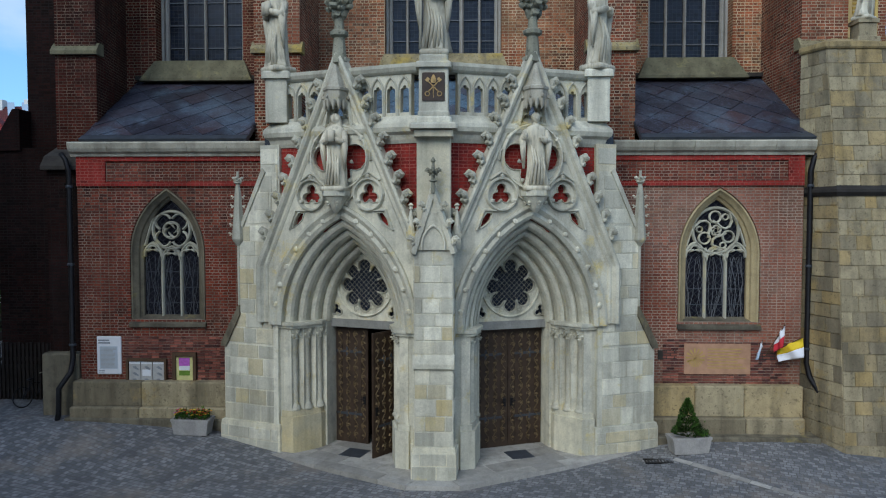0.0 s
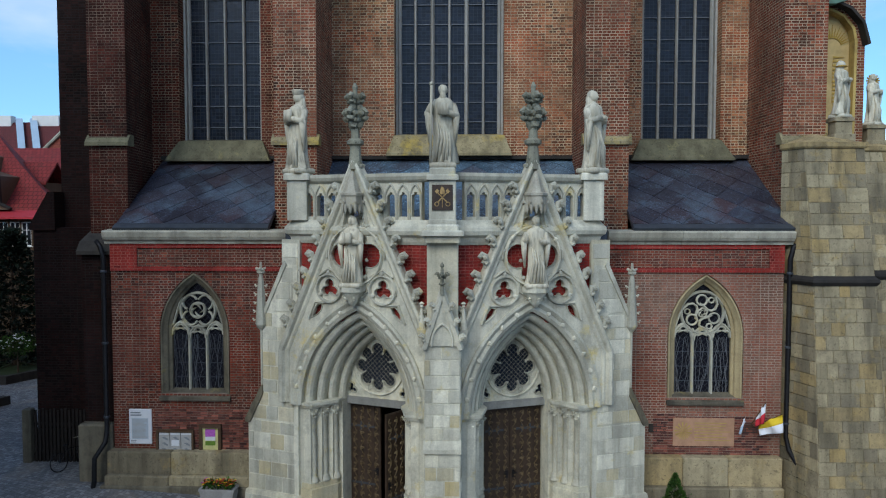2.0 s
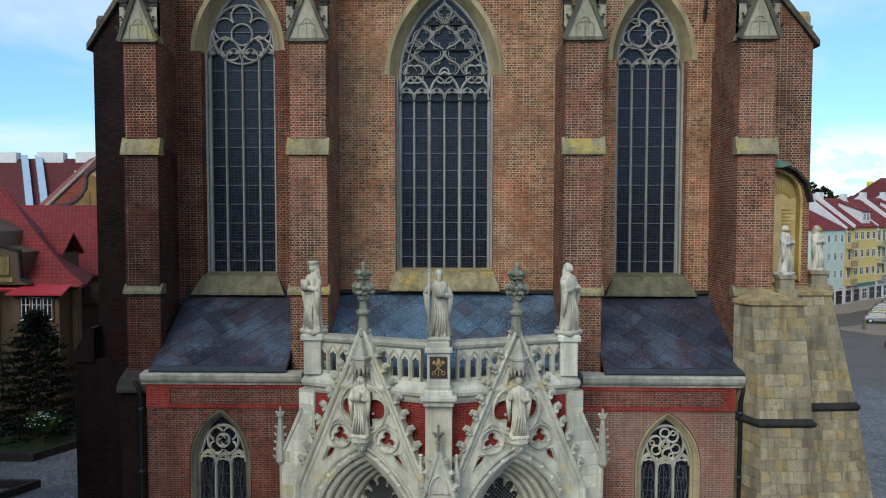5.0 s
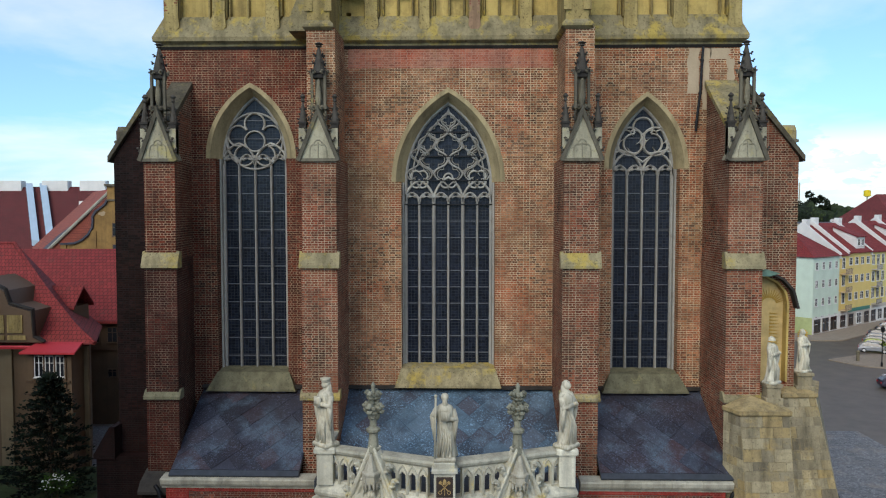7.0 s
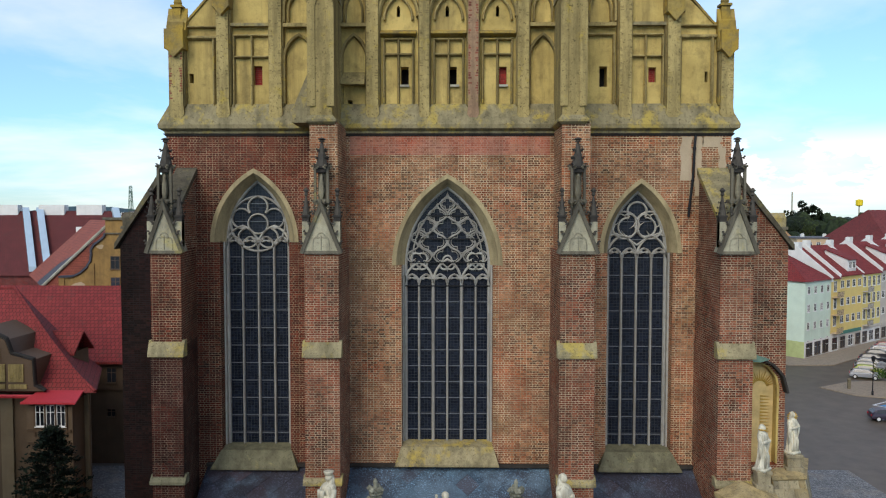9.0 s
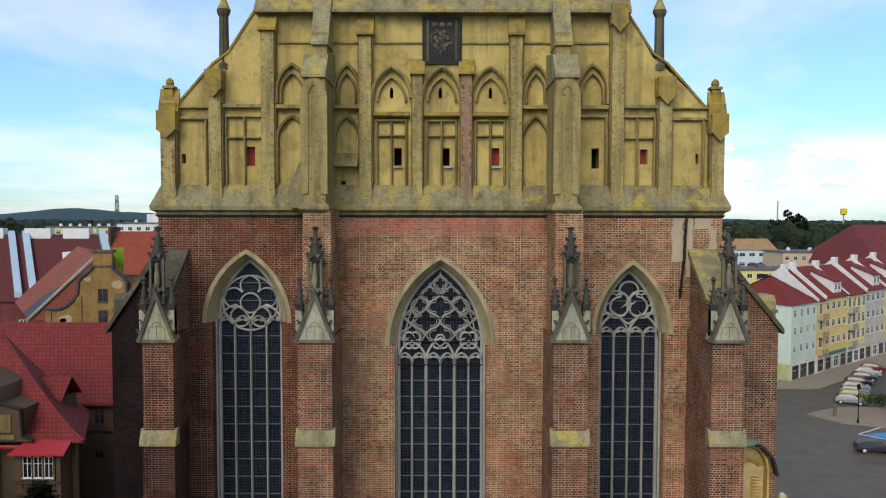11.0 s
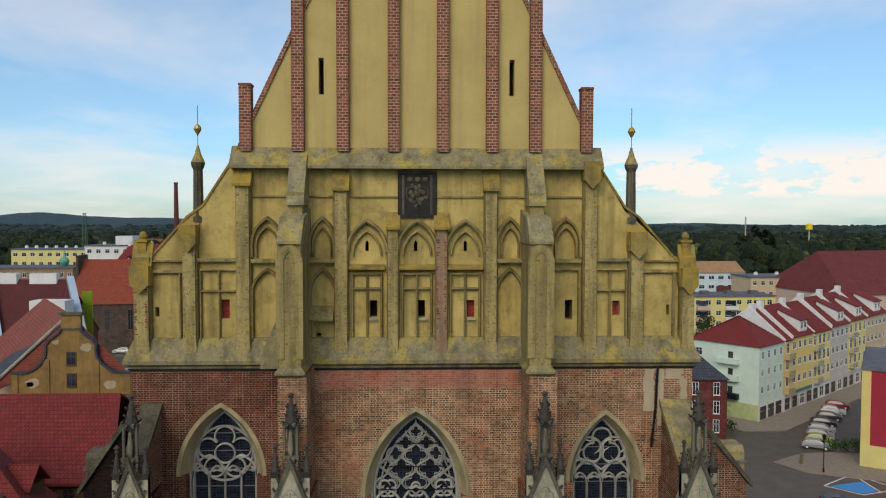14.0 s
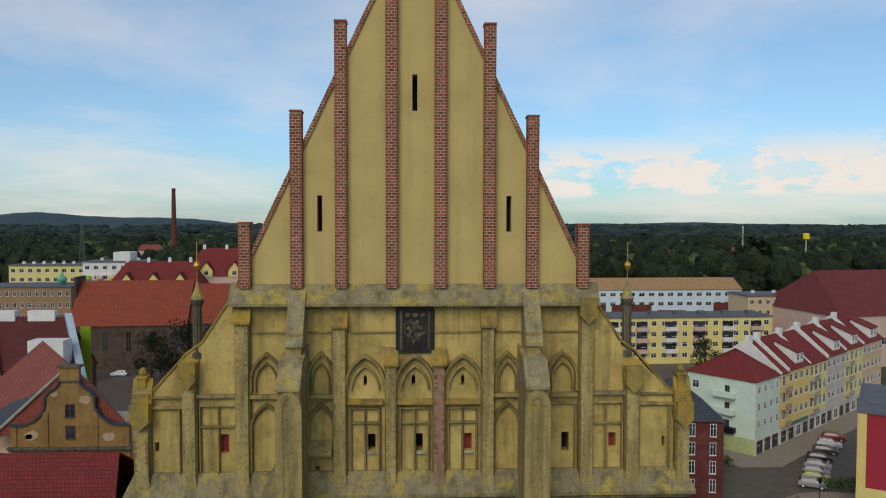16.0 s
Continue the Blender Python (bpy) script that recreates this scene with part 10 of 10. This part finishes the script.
        bm = bmesh.new()
        prism(bm, [(u - 2.6, e + 1.6), (u, e + 5.1), (u + 2.6, e + 1.6), (u + 2.6, e + 1.9), (u, e + 5.5), (u - 2.6, e + 1.9)], lambda a, v, d: Vector((a, d, v)), -0.6, 5.5)
        part("dormer_roof", bm, ROOF_RED, dm)
        house_window(sc, pose(u, -0.32, e + 0.4), 1.6, 1.5, SASH)
GD = thing("onion_turret", "small green copper onion turret", "turret", (-113, 232, 19.84))
bm = bmesh.new()
lathe(bm, [(1.1, 0), (1.1, 1.0), (1.4, 1.2), (1.55, 1.9), (1.1, 2.6), (0.4, 3.2), (0.2, 4.3), (0.07, 5.6)], (0, 0, 0), 12)
part("copper_dome", bm, plain_surface("copper_green", (0.12, 0.36, 0.24), 0.6, 0, 0.2), GD, "", True)

# more roofs between the near houses and the woods
rnd = random.Random(40)
for k in range(46):
    s = 1 if k % 2 else -1
    x, y = s * rnd.uniform(60, 420), rnd.uniform(300, 640)
    L, W, e = rnd.uniform(16, 50), rnd.uniform(10, 16), rnd.uniform(7, 15)
    fl = rnd.random() < 0.45
    house("distant town house among trees", (x, y), L, W, rnd.uniform(-15, 15), e, e + rnd.uniform(3, 7), rnd.choice((WHITER, PALEY, TANR, PINKR)), ROOF_FLAT if fl else rnd.choice((ROOF_OLD, ROOF_DARK, ROOF_DARK)), 2, 6, sides=(0,), win=(1.6, 1.5), flat=fl)
CH = thing("factory_chimney", "tall slim red brick factory chimney", "chimney", (-196, 600, 0))
bm = bmesh.new()
lathe(bm, [(2.6, -1), (1.5, 64), (1.7, 64.2), (1.7, 65.5), (1.2, 65.5)], (0, 0, 0), 14)
part("stack", bm, BRICK_FAR, CH)
for x, y, z0, r, m, nm, lb in ((225, 400, 33, 1.8, FLAGY, "yellow_mast", "slim mast with a bright yellow head"), (188, 400, 37, 0.4, TRIM, "lattice_mast", "pale slim lattice mast")):
    T = thing(nm, lb, "mast", (x, y, 0))
    bm = bmesh.new()
    lathe(bm, [(0.7, -1), (0.35, z0)], (0, 0, 0), 6)
    part("pole", bm, TRIM, T)
    bm = bmesh.new()
    lathe(bm, [(0.4, z0 - 3.5), (r, z0 - 3), (r, z0), (0.4, z0 + 0.4)], (0, 0, 0), 10)
    part("head", bm, m, T)
LM = thing("lattice_mast", "green steel lattice floodlight mast", "mast", (-150, 330, 0))
bm = bmesh.new()
for a in range(4):
    d = (math.cos(a * 1.57 + 0.78), math.sin(a * 1.57 + 0.78))
    tube(bm, [(2.2 * d[0], 2.2 * d[1], -1), (0.6 * d[0], 0.6 * d[1], 38)], 0.16, 4)
    e = (math.cos(a * 1.57 + 2.35), math.sin(a * 1.57 + 2.35))
    for q in range(9):
        r0, r1 = 2.2 - 0.178 * q, 2.2 - 0.178 * (q + 1)
        tube(bm, [(r0 * d[0], r0 * d[1], 4 * q), (r1 * e[0], r1 * e[1], 4 * q + 4)], 0.08, 3)
part("lattice", bm, plain_surface("green_steel", (0.06, 0.12, 0.08), 0.6), LM)

# ---- trees, woods and hills ----
CONIFER = leaf_surface("conifer_needles", (0.014, 0.028, 0.016), (0.004, 0.009, 0.006))
CROWN = leaf_surface("tree_leaf", (0.085, 0.13, 0.03), (0.025, 0.05, 0.012))
WOODS = leaf_surface("far_woods", (0.024, 0.036, 0.012), (0.006, 0.011, 0.005))
WOODS_L = leaf_surface("pale_woods", (0.10, 0.13, 0.035), (0.045, 0.065, 0.02))
BARK = plain_surface("bark", (0.07, 0.05, 0.035), 0.95, 0, 0.4, 3.0)


def tree(x, y, h, r, seed, material, label, poplar=False):
    rnd = random.Random(seed)
    t = thing("tree", label, "tree", (x, y, 0), "trees")
    bm = bmesh.new()
    tube(bm, [(0, 0, -0.1), (0.1, 0.05, h * 0.25), (0.0, 0.1, h * 0.55), (0.1, 0, h * 0.85)], [h * 0.03, h * 0.024, h * 0.014, h * 0.004], 8)
    limbs = []
    for k in range(9):
        a, z = rnd.uniform(0, 6.28), h * rnd.uniform(0.25, 0.7)
        l = r * rnd.uniform(0.5, 0.9) * (0.5 if poplar else 1)
        e = Vector((l * math.cos(a), l * math.sin(a), z + l * 0.7))
        tube(bm, [(0, 0.05, z), (e.x * 0.5, e.y * 0.5, z + l * 0.3), e], [h * 0.01, h * 0.007, h * 0.002], 5)
        limbs.append(e)
    part("trunk", bm, BARK, t)
    clumps = []
    for k in range(26):
        a, q = rnd.uniform(0, 6.28), rnd.random()
        z = h * (0.22 + 0.74 * q)
        rr = r * (math.sin(math.pi * (0.12 + 0.83 * q)) ** (0.5 if poplar else 0.75)) * rnd.uniform(0.35, 0.95)
        clumps.append((Vector((rr * math.cos(a), rr * math.sin(a), z)), r * rnd.uniform(0.22, 0.42)))
    bm = bmesh.new()

    def place():
        c, s = rnd.choice(clumps)
        d = Vector((rnd.gauss(0, 1), rnd.gauss(0, 1), rnd.gauss(0, 1))).normalized()
        return c + d * s * rnd.uniform(0.7, 1.05), d
    leaves(bm, 2600, place, h * 0.028, rnd)
    part("crown", bm, material, t)
    return t


def conifer(x, y, h, r, seed):
    rnd = random.Random(seed)
    t = thing("conifer", "dark green spreading conifer in the garden bed", "tree", (x, y, 0))
    bm = bmesh.new()
    tube(bm, [(0, 0, -0.1), (0, 0, h)], [0.2, 0.03], 7)
    bm2 = bmesh.new()
    for k in range(120):
        q = (k + rnd.random()) / 120
        z = 0.3 + (h - 0.5) * q
        l = r * (1 - q) ** 0.6 * rnd.uniform(0.65, 1.1) + 0.15
        a = k * 2.4 + rnd.uniform(-0.3, 0.3)
        tip = Vector((l * math.cos(a), l * math.sin(a), z - l * 0.12 + 0.25 * l * l / (r + 0.1)))
        tube(bm, [(0, 0, z), (tip.x * 0.6, tip.y * 0.6, z - l * 0.05), tip], [0.03, 0.02, 0.006], 4)

        def place():
            s = rnd.uniform(0.2, 1.0)
            p = Vector((tip.x * s, tip.y * s, z + (tip.z - z) * s)) + Vector((rnd.gauss(0, 0.16), rnd.gauss(0, 0.16), rnd.gauss(0, 0.09)))
            return p, Vector((math.cos(a), math.sin(a), 0.2))
        leaves(bm2, 75, place, 0.2, rnd)
    part("trunk", bm, BARK, t)
    part("needles", bm2, CONIFER, t)


conifer(-28.5, 44.0, 9.3, 3.6, 5)


def garden():
    bm = bmesh.new()
    prism(bm, [(-40, 40.2), (-26.6, 40.2), (-25.0, 43.5), (-25.0, 50), (-40, 50)], lambda x, y, z: Vector((x, y, z)), -0.02, 0.32)
    tagged(link("garden_bed", bm, plain_surface("lawn", (0.035, 0.055, 0.018), 0.95, 0, 0.4, 2.0, 0.5)), "grassed garden bed before the villa", "garden bed", kind="structure")
    bm = bmesh.new()
    pts = [(-40, 40.0), (-26.5, 40.0), (-24.8, 43.4), (-24.8, 50.0)]
    cornice_run(bm, pts, [(-0.25, 0.0), (0.1, 0.0), (0.1, 0.5), (-0.25, 0.5)])
    tagged(link("garden_kerb", bm, DARKSTONE), "low dark stone kerb round the garden bed", "kerb")
    bm = bmesh.new()
    cornice_run(bm, [(-30, 33.5), (-24.6, 33.5), (-23.6, 35.6), (-30, 35.6)], [(-0.2, 0.0), (0.08, 0.0), (0.08, 0.45), (-0.2, 0.45)])
    tagged(link("garden_kerb", bm, DARKSTONE), "low dark stone kerb round a small bed", "kerb")
    rnd = random.Random(8)
    b = thing("flowering_bush", "small bush with white blossoms in the garden bed", "bush", (-26.9, 41.8, 0.3))
    bm = bmesh.new()
    tube(bm, [(0, 0, -0.05), (0, 0, 1.3)], [0.06, 0.04], 6)
    part("stem", bm, BARK, b)

    def place():
        d = Vector((rnd.gauss(0, 1), rnd.gauss(0, 1), rnd.gauss(0, 0.7))).normalized()
        return Vector((0, 0, 1.75)) + Vector((d.x * 1.15, d.y * 1.1, d.z * 0.75)) * rnd.uniform(0.5, 1.0), d
    bm = bmesh.new()
    leaves(bm, 1200, place, 0.11, rnd)
    part("foliage", bm, LEAF, b)
    bm = bmesh.new()
    for _ in range(90):
        p, d = place()
        if d.z > -0.2:
            blob(bm, p, 0.06, 1, 1, 0.6, 1, 0.3, 1)
    part("blossom", bm, WHITE, b)


garden()
for k, (x, y, h, r, m, pop) in enumerate(((52, 130, 9, 3.2, CROWN, False), (47, 118, 4.5, 2.2, CROWN, False), (76, 178, 11, 4, CROWN, False), (-58, 172, 16, 6.5, WOODS, False), (-66, 178, 12, 5, WOODS, False), (-84, 178, 9, 4, WOODS, False), (-50, 182, 15, 6, WOODS, False), (-44, 165, 12, 5, WOODS, False), (-112, 205, 10, 4, CROWN, False), (-52, 225, 20, 7, WOODS, False), (184, 378, 32, 4.5, WOODS, True), (191, 380, 31, 4, WOODS, True), (178, 382, 28, 4, WOODS, True), (160, 335, 20, 7, WOODS, False), (172, 345, 21, 8, WOODS_L, False), (90, 330, 22, 7, WOODS, False), (-118, 340, 20, 8, WOODS_L, False), (-90, 335, 22, 9, WOODS, False))):
    tree(x, y, h, r, 50 + k, m, "leafy dark green town tree" if not pop else "tall slim dark green poplar", pop)


def woods(name, label, spots, material, seed, heads=3):
    """Far woods: broad crowns, each a low mass with smaller domes heaped on it, in one mesh."""
    rnd = np.random.RandomState(seed)
    bm = bmesh.new()
    bmesh.ops.create_icosphere(bm, subdivisions=2, radius=1.0)
    base = np.array([v.co[:] for v in bm.verts])
    bm.verts.index_update()
    tri = np.array([[v.index for v in f.verts] for f in bm.faces])
    bm.free()
    vs, fs = [], []
    for x, y, r, h in spots:
        lumps = [(0.0, 0.0, 0.5, 1.0, 0.44)]
        for k in range(heads - 1):
            a, q = rnd.uniform(0, 6.28), rnd.uniform(0.25, 0.8)
            lumps.append((q * math.cos(a), q * math.sin(a), 0.9 - 0.32 * q, rnd.uniform(0.36, 0.58), rnd.uniform(0.14, 0.22)))
        for dx, dy, dz, k, up in lumps:
            fs.append(tri + len(vs) * len(base))
            vs.append(base * (1 + rnd.uniform(-0.16, 0.16, (len(base), 1))) * (r * k, r * k, h * up) + (x + dx * r, y + dy * r, h * dz))
    me = bpy.data.meshes.new(name)
    me.from_pydata(np.concatenate(vs).tolist(), [], np.concatenate(fs).tolist())
    me.materials.append(material)
    tagged(new(name, me), label, "woods", kind="stuff")


rs = np.random.RandomState(4)


def spread(n, x0, x1, y0, y1, r0, r1, h0, h1):
    out = []
    while len(out) < n:
        y = y0 + (y1 - y0) * rs.rand() ** 1.3
        k = y / y1
        x = x0 * (0.35 + 0.65 * k) + rs.rand() * (x1 - x0) * (0.35 + 0.65 * k)
        if abs(x) < 0.12 * y:
            continue
        out.append((x, y, rs.uniform(r0, r1), rs.uniform(h0, h1)))
    return out


# distance haze is painted into the far woods as a blue tint
WOODS_F = leaf_surface("haze_blue_woods", (0.030, 0.05, 0.038), (0.010, 0.019, 0.018))
woods("woods", "dark green belt of trees behind the town", spread(3000, -900, 1000, 400, 1100, 4.5, 9.0, 12, 21), WOODS, 1)
woods("woods", "lighter green tree groups behind the town", spread(520, -800, 900, 340, 1000, 4.0, 8.0, 10, 19), WOODS_L, 2, 5)
woods("woods", "far woodland towards the horizon, haze tinted into its green", spread(2600, -2600, 2600, 1000, 3200, 9, 20, 12, 22), WOODS_F, 3, 1)
woods("woods", "tall dark belt of mature trees at the edge of the town", spread(300, -330, 420, 330, 480, 5.0, 9.0, 17, 27), WOODS, 5, 8)
woods("woods", "olive green mature trees at the edge of the town", spread(70, -330, 420, 330, 430, 4.5, 8.0, 15, 23), WOODS_L, 6, 8)
# hill green shifted to blue, aerial haze put into the base colour
HAZE = leaf_surface("haze_blue_hill", (0.045, 0.082, 0.095), (0.03, 0.058, 0.07))


def hills(name, label, x0, x1, y, h, seed, material):
    rnd = random.Random(seed)
    bm = bmesh.new()
    n = 90
    rows = []
    for j, (dy, k) in enumerate(((-260, 0.0), (-90, 0.75), (0, 1.0), (300, 0.0))):
        row = []
        for i in range(n + 1):
            x = x0 + (x1 - x0) * i / n
            q = math.sin(math.pi * i / n) ** 0.4
            z = h * q * (0.75 + 0.25 * math.sin(i * 0.13 + seed) + 0.12 * math.sin(i * 0.37 + 2 * seed)) + rnd.uniform(-1.5, 1.5)
            row.append(bm.verts.new((x, y + dy, -0.5 + z * k)))
        rows.append(row)
    for a, b in zip(rows, rows[1:]):
        for i in range(n):
            bm.faces.new((a[i], a[i + 1], b[i + 1], b[i]))
    tagged(link(name, bm, material), label, "hills", kind="structure")


hills("hill_1", "low wooded hills on the horizon with haze in their colour", -3200, -100, 2900, 56, 1, HAZE)
hills("hill_2", "low hills on the horizon with haze in their colour", 100, 3400, 3900, 20, 3, HAZE)

# ---- parked cars and street furniture ----
TYRE = plain_surface("tyre", (0.015, 0.015, 0.016), 0.9, 0, 0.2)
CARGLASS = plain_surface("car_glass", (0.012, 0.014, 0.017), 0.08, 0, 0.1, 2, 0.0, 0.7)
LAMPG = plain_surface("lamp_lens", (0.6, 0.6, 0.58), 0.15, 0, 0.1)


def car(x, y, turn, colour, label):
    paint = plain_surface("car_paint", colour, 0.28, 0.1, 0.05, 1.0, 0.0, 0.5)
    c = thing("car", label, "car", (x, y, -0.03), "parked cars")
    c.rotation_euler = (0, 0, radians(turn))
    L, W = 4.15, 1.72
    side = [(-2.05, 0.35), (-2.08, 0.62), (-1.98, 0.86), (-1.2, 0.97), (-0.55, 1.36), (-0.2, 1.45), (0.9, 1.46), (1.55, 1.32), (1.98, 0.98), (2.06, 0.6), (2.03, 0.35)]
    bm = bmesh.new()
    rows = []
    for q, k, up in ((-1.0, 0.0, 0.0), (-0.97, 1.0, 0.0), (0.97, 1.0, 0.0), (1.0, 0.0, 0.0)):
        row = []
        for px, pz in side:
            tum = max(0.0, pz - 0.9) * 0.42
            row.append(bm.verts.new((px * (1 - 0.015 * (1 - k)), q * (W / 2 - tum), pz if k else 0.35 + (pz - 0.35) * 0.97)))
        rows.append(row)
    for a, b in zip(rows, rows[1:]):
        for i in range(len(side) - 1):
            bm.faces.new((a[i], a[i + 1], b[i + 1], b[i]))
    for r in (rows[0], rows[-1]):
        bm.faces.new(r)
    bm.faces.new([r[0] for r in rows] + [r[-1] for r in reversed(rows)])
    part("body", bm, paint, c)
    for q in (-1, 1):
        bm = bmesh.new()
        pts = [(-1.05, 0.99), (-0.5, 1.33), (-0.15, 1.4), (0.85, 1.41), (1.4, 1.28), (1.6, 1.0)]
        v = [bm.verts.new((px, q * (W / 2 - (pz - 0.9) * 0.42 + 0.012), pz)) for px, pz in pts]
        bm.faces.new(v)
        ob = part("side_window", bm, CARGLASS, c)
        ob.modifiers.new("t", "SOLIDIFY").thickness = 0.012
    for pts in (((-1.16, 1.0), (-0.58, 1.355)), ((1.93, 1.02), (1.57, 1.33))):
        bm = bmesh.new()
        v = []
        for px, pz in pts:
            w = W / 2 - (pz - 0.9) * 0.42 - 0.08
            ox = -0.02 if px < 0 else 0.02
            v += [bm.verts.new((px + ox, -w, pz + 0.012)), bm.verts.new((px + ox, w, pz + 0.012))]
        bm.faces.new((v[0], v[1], v[3], v[2]))
        ob = part("windscreen", bm, CARGLASS, c)
        ob.modifiers.new("t", "SOLIDIFY").thickness = 0.012
    for px in (-1.3, 1.3):
        for q in (-1, 1):
            bm = bmesh.new()
            ring = [[bm.verts.new((px + r * math.cos(a * math.pi / 8), q * (W / 2 - d), 0.33 + r * math.sin(a * math.pi / 8))) for a in range(16)] for r, d in ((0.2, -0.0), (0.32, -0.02), (0.33, 0.04), (0.33, 0.2))]
            for a, b in zip(ring, ring[1:]):
                for i in range(16):
                    bm.faces.new((a[i], a[(i + 1) % 16], b[(i + 1) % 16], b[i]))
            wh = part("wheel", bm, TYRE, c)
            bm = bmesh.new()
            bm.faces.new([bm.verts.new((px + 0.2 * math.cos(a * math.pi / 6), q * (W / 2 + 0.005), 0.33 + 0.2 * math.sin(a * math.pi / 6))) for a in range(12)])
            rim = part("rim", bm, LAMPG, wh)
            rim.modifiers.new("t", "SOLIDIFY").thickness = 0.02
    for q in (-1, 1):
        for px, m in ((-2.06, LAMPG), (2.05, FLAGR)):
            bm = bmesh.new()
            soft_box(bm, px - 0.04, px + 0.04, q * 0.62 - 0.17, q * 0.62 + 0.17, 0.66, 0.82, 0.02)
            part("light", bm, m, c)


CARS = ((61.8, 101.6, (0.26, 0.27, 0.29), "silver parked hatchback in the row"), (63.9, 104.4, (0.30, 0.36, 0.06), "lime green parked car in the row"), (65.4, 107.0, (0.24, 0.25, 0.27), "silver parked hatchback in the row"), (67.3, 109.8, (0.32, 0.33, 0.35), "pale silver parked car in the row"), (69.8, 113.6, (0.015, 0.017, 0.03), "black parked estate car"), (73.0, 117.4, (0.05, 0.05, 0.06), "dark grey parked car in the row"), (75.8, 121.0, (0.62, 0.63, 0.65), "white parked hatchback in the row"), (79.0, 125.0, (0.25, 0.03, 0.03), "dark red parked car in the row"))
for x, y, col, lab in CARS:
    car(x, y, 152, col, lab)
car(51.9, 79.0, 168, (0.03, 0.02, 0.035), "dark plum hatchback on the square")
car(-77.0, 186.0, 4, (0.7, 0.7, 0.7), "white parked car by the old church")


def street_bits():
    ln = thing("street_lamp", "black street lamp on the square", "street lamp", (56.8, 90.9, 0))
    bm = bmesh.new()
    lathe(bm, [(0.14, 0), (0.14, 0.6), (0.07, 0.7), (0.05, 4.6)], (0, 0, 0), 8)
    part("post", bm, IRON, ln)
    bm = bmesh.new()
    lathe(bm, [(0.08, 4.6), (0.2, 4.75), (0.26, 5.2), (0.3, 5.25), (0.05, 5.5)], (0, 0, 0), 8)
    part("lantern", bm, IRON, ln)
    bm = bmesh.new()
    lathe(bm, [(0.22, 0), (0.22, 1.3), (0.3, 1.32), (0.3, 1.45), (0.1, 1.6)], (55.6, 94.5, 0), 10)
    tagged(link("stone_bollard", bm, OLDSTONE), "pale stone bollard on the kerb", "bollard")
    flat = lambda x, y, z: Vector((x, y, z))
    bm = bmesh.new()
    prism(bm, [(52.0, 95.5), (54.5, 91.0), (60.0, 88.5), (66.5, 86.0), (72, 84), (80, 96), (62.5, 99.5), (58, 99)], flat, -0.03, 0.1)
    tagged(link("pavement", bm, PAVE_T), "kerbed paved island beside the car park", "pavement", kind="structure")
    bm = bmesh.new()
    for a, b in (((54.2, 86.2), (60.5, 90.2)), ((60.5, 90.2), (63.4, 84.6)), ((54.2, 86.2), (57.4, 82.8)), ((57.4, 82.8), (63.4, 84.6)), ((60.2, 83.4), (60.5, 90.2))):
        a, b = Vector(a), Vector(b)
        n = Vector((-(b - a).y, (b - a).x)).normalized() * 0.09
        prism(bm, [tuple(a + n), tuple(b + n), tuple(b - n), tuple(a - n)], flat, -0.028, -0.018)
    tagged(link("bay_lines", bm, WHITE), "white painted parking bay lines", "road marking", kind="structure")
    bm = bmesh.new()
    prism(bm, [(54.9, 86.0), (57.6, 83.2), (60.0, 84.0), (60.2, 87.5)], flat, -0.028, -0.022)
    tagged(link("blue_bay", bm, plain_surface("blue_road_paint", (0.05, 0.28, 0.62), 0.8, 0, 0.2)), "blue painted parking bay", "road marking", kind="structure")
    rnd = random.Random(3)
    for k, (x, y, w, d, h) in enumerate(((66.0, 100.5, 3.5, 2.0, 1.3), (50.5, 112.0, 3.0, 1.6, 1.4), (53.0, 120.5, 2.5, 2.5, 2.6))):
        b = thing("hedge", "clipped dark green hedge by the pavement", "hedge", (x, y, 0), "hedges")
        bm = bmesh.new()
        leaves(bm, 900, lambda: (Vector((rnd.uniform(-w, w) / 1, rnd.uniform(-d, d), h * rnd.random() ** 0.5)), Vector((0, -0.3, 1))), 0.22, rnd)
        part("foliage", bm, LEAF, b)


street_bits()


# ---- unseen houses and trees added beside and behind the viewer to block light ----
house("unseen tall grey house added to block light behind the viewer", (-26, -34), 62, 12, 0, 13, 19, GREYR, ROOF_OLD, 4, 14, sides=(2,), win=(1.1, 1.7))
house("unseen dark brick house added to block light from the left", (-40, -22), 44, 13, 90, 15, 22, BRICK_OLD, ROOF_OLD, 4, 10, sides=(0,), win=(1.1, 1.7))
for k in range(5):
    tree(-23.5 + (k % 2) * 1.5, -8 + 7.0 * k, 21 + 2 * (k % 3), 5.5, 90 + k, WOODS, "unseen tall dark tree added to shade the left")

# more trees out of view, added to shade the villa's garden
for k, (x, y, h, r) in enumerate(((-36.5, 31, 17, 5.5), (-41.5, 41, 18, 6.5), (-30, 23, 15, 4.8))):
    tree(x, y, h, r, 140 + k, WOODS, "unseen tall dark tree added to shade the left")
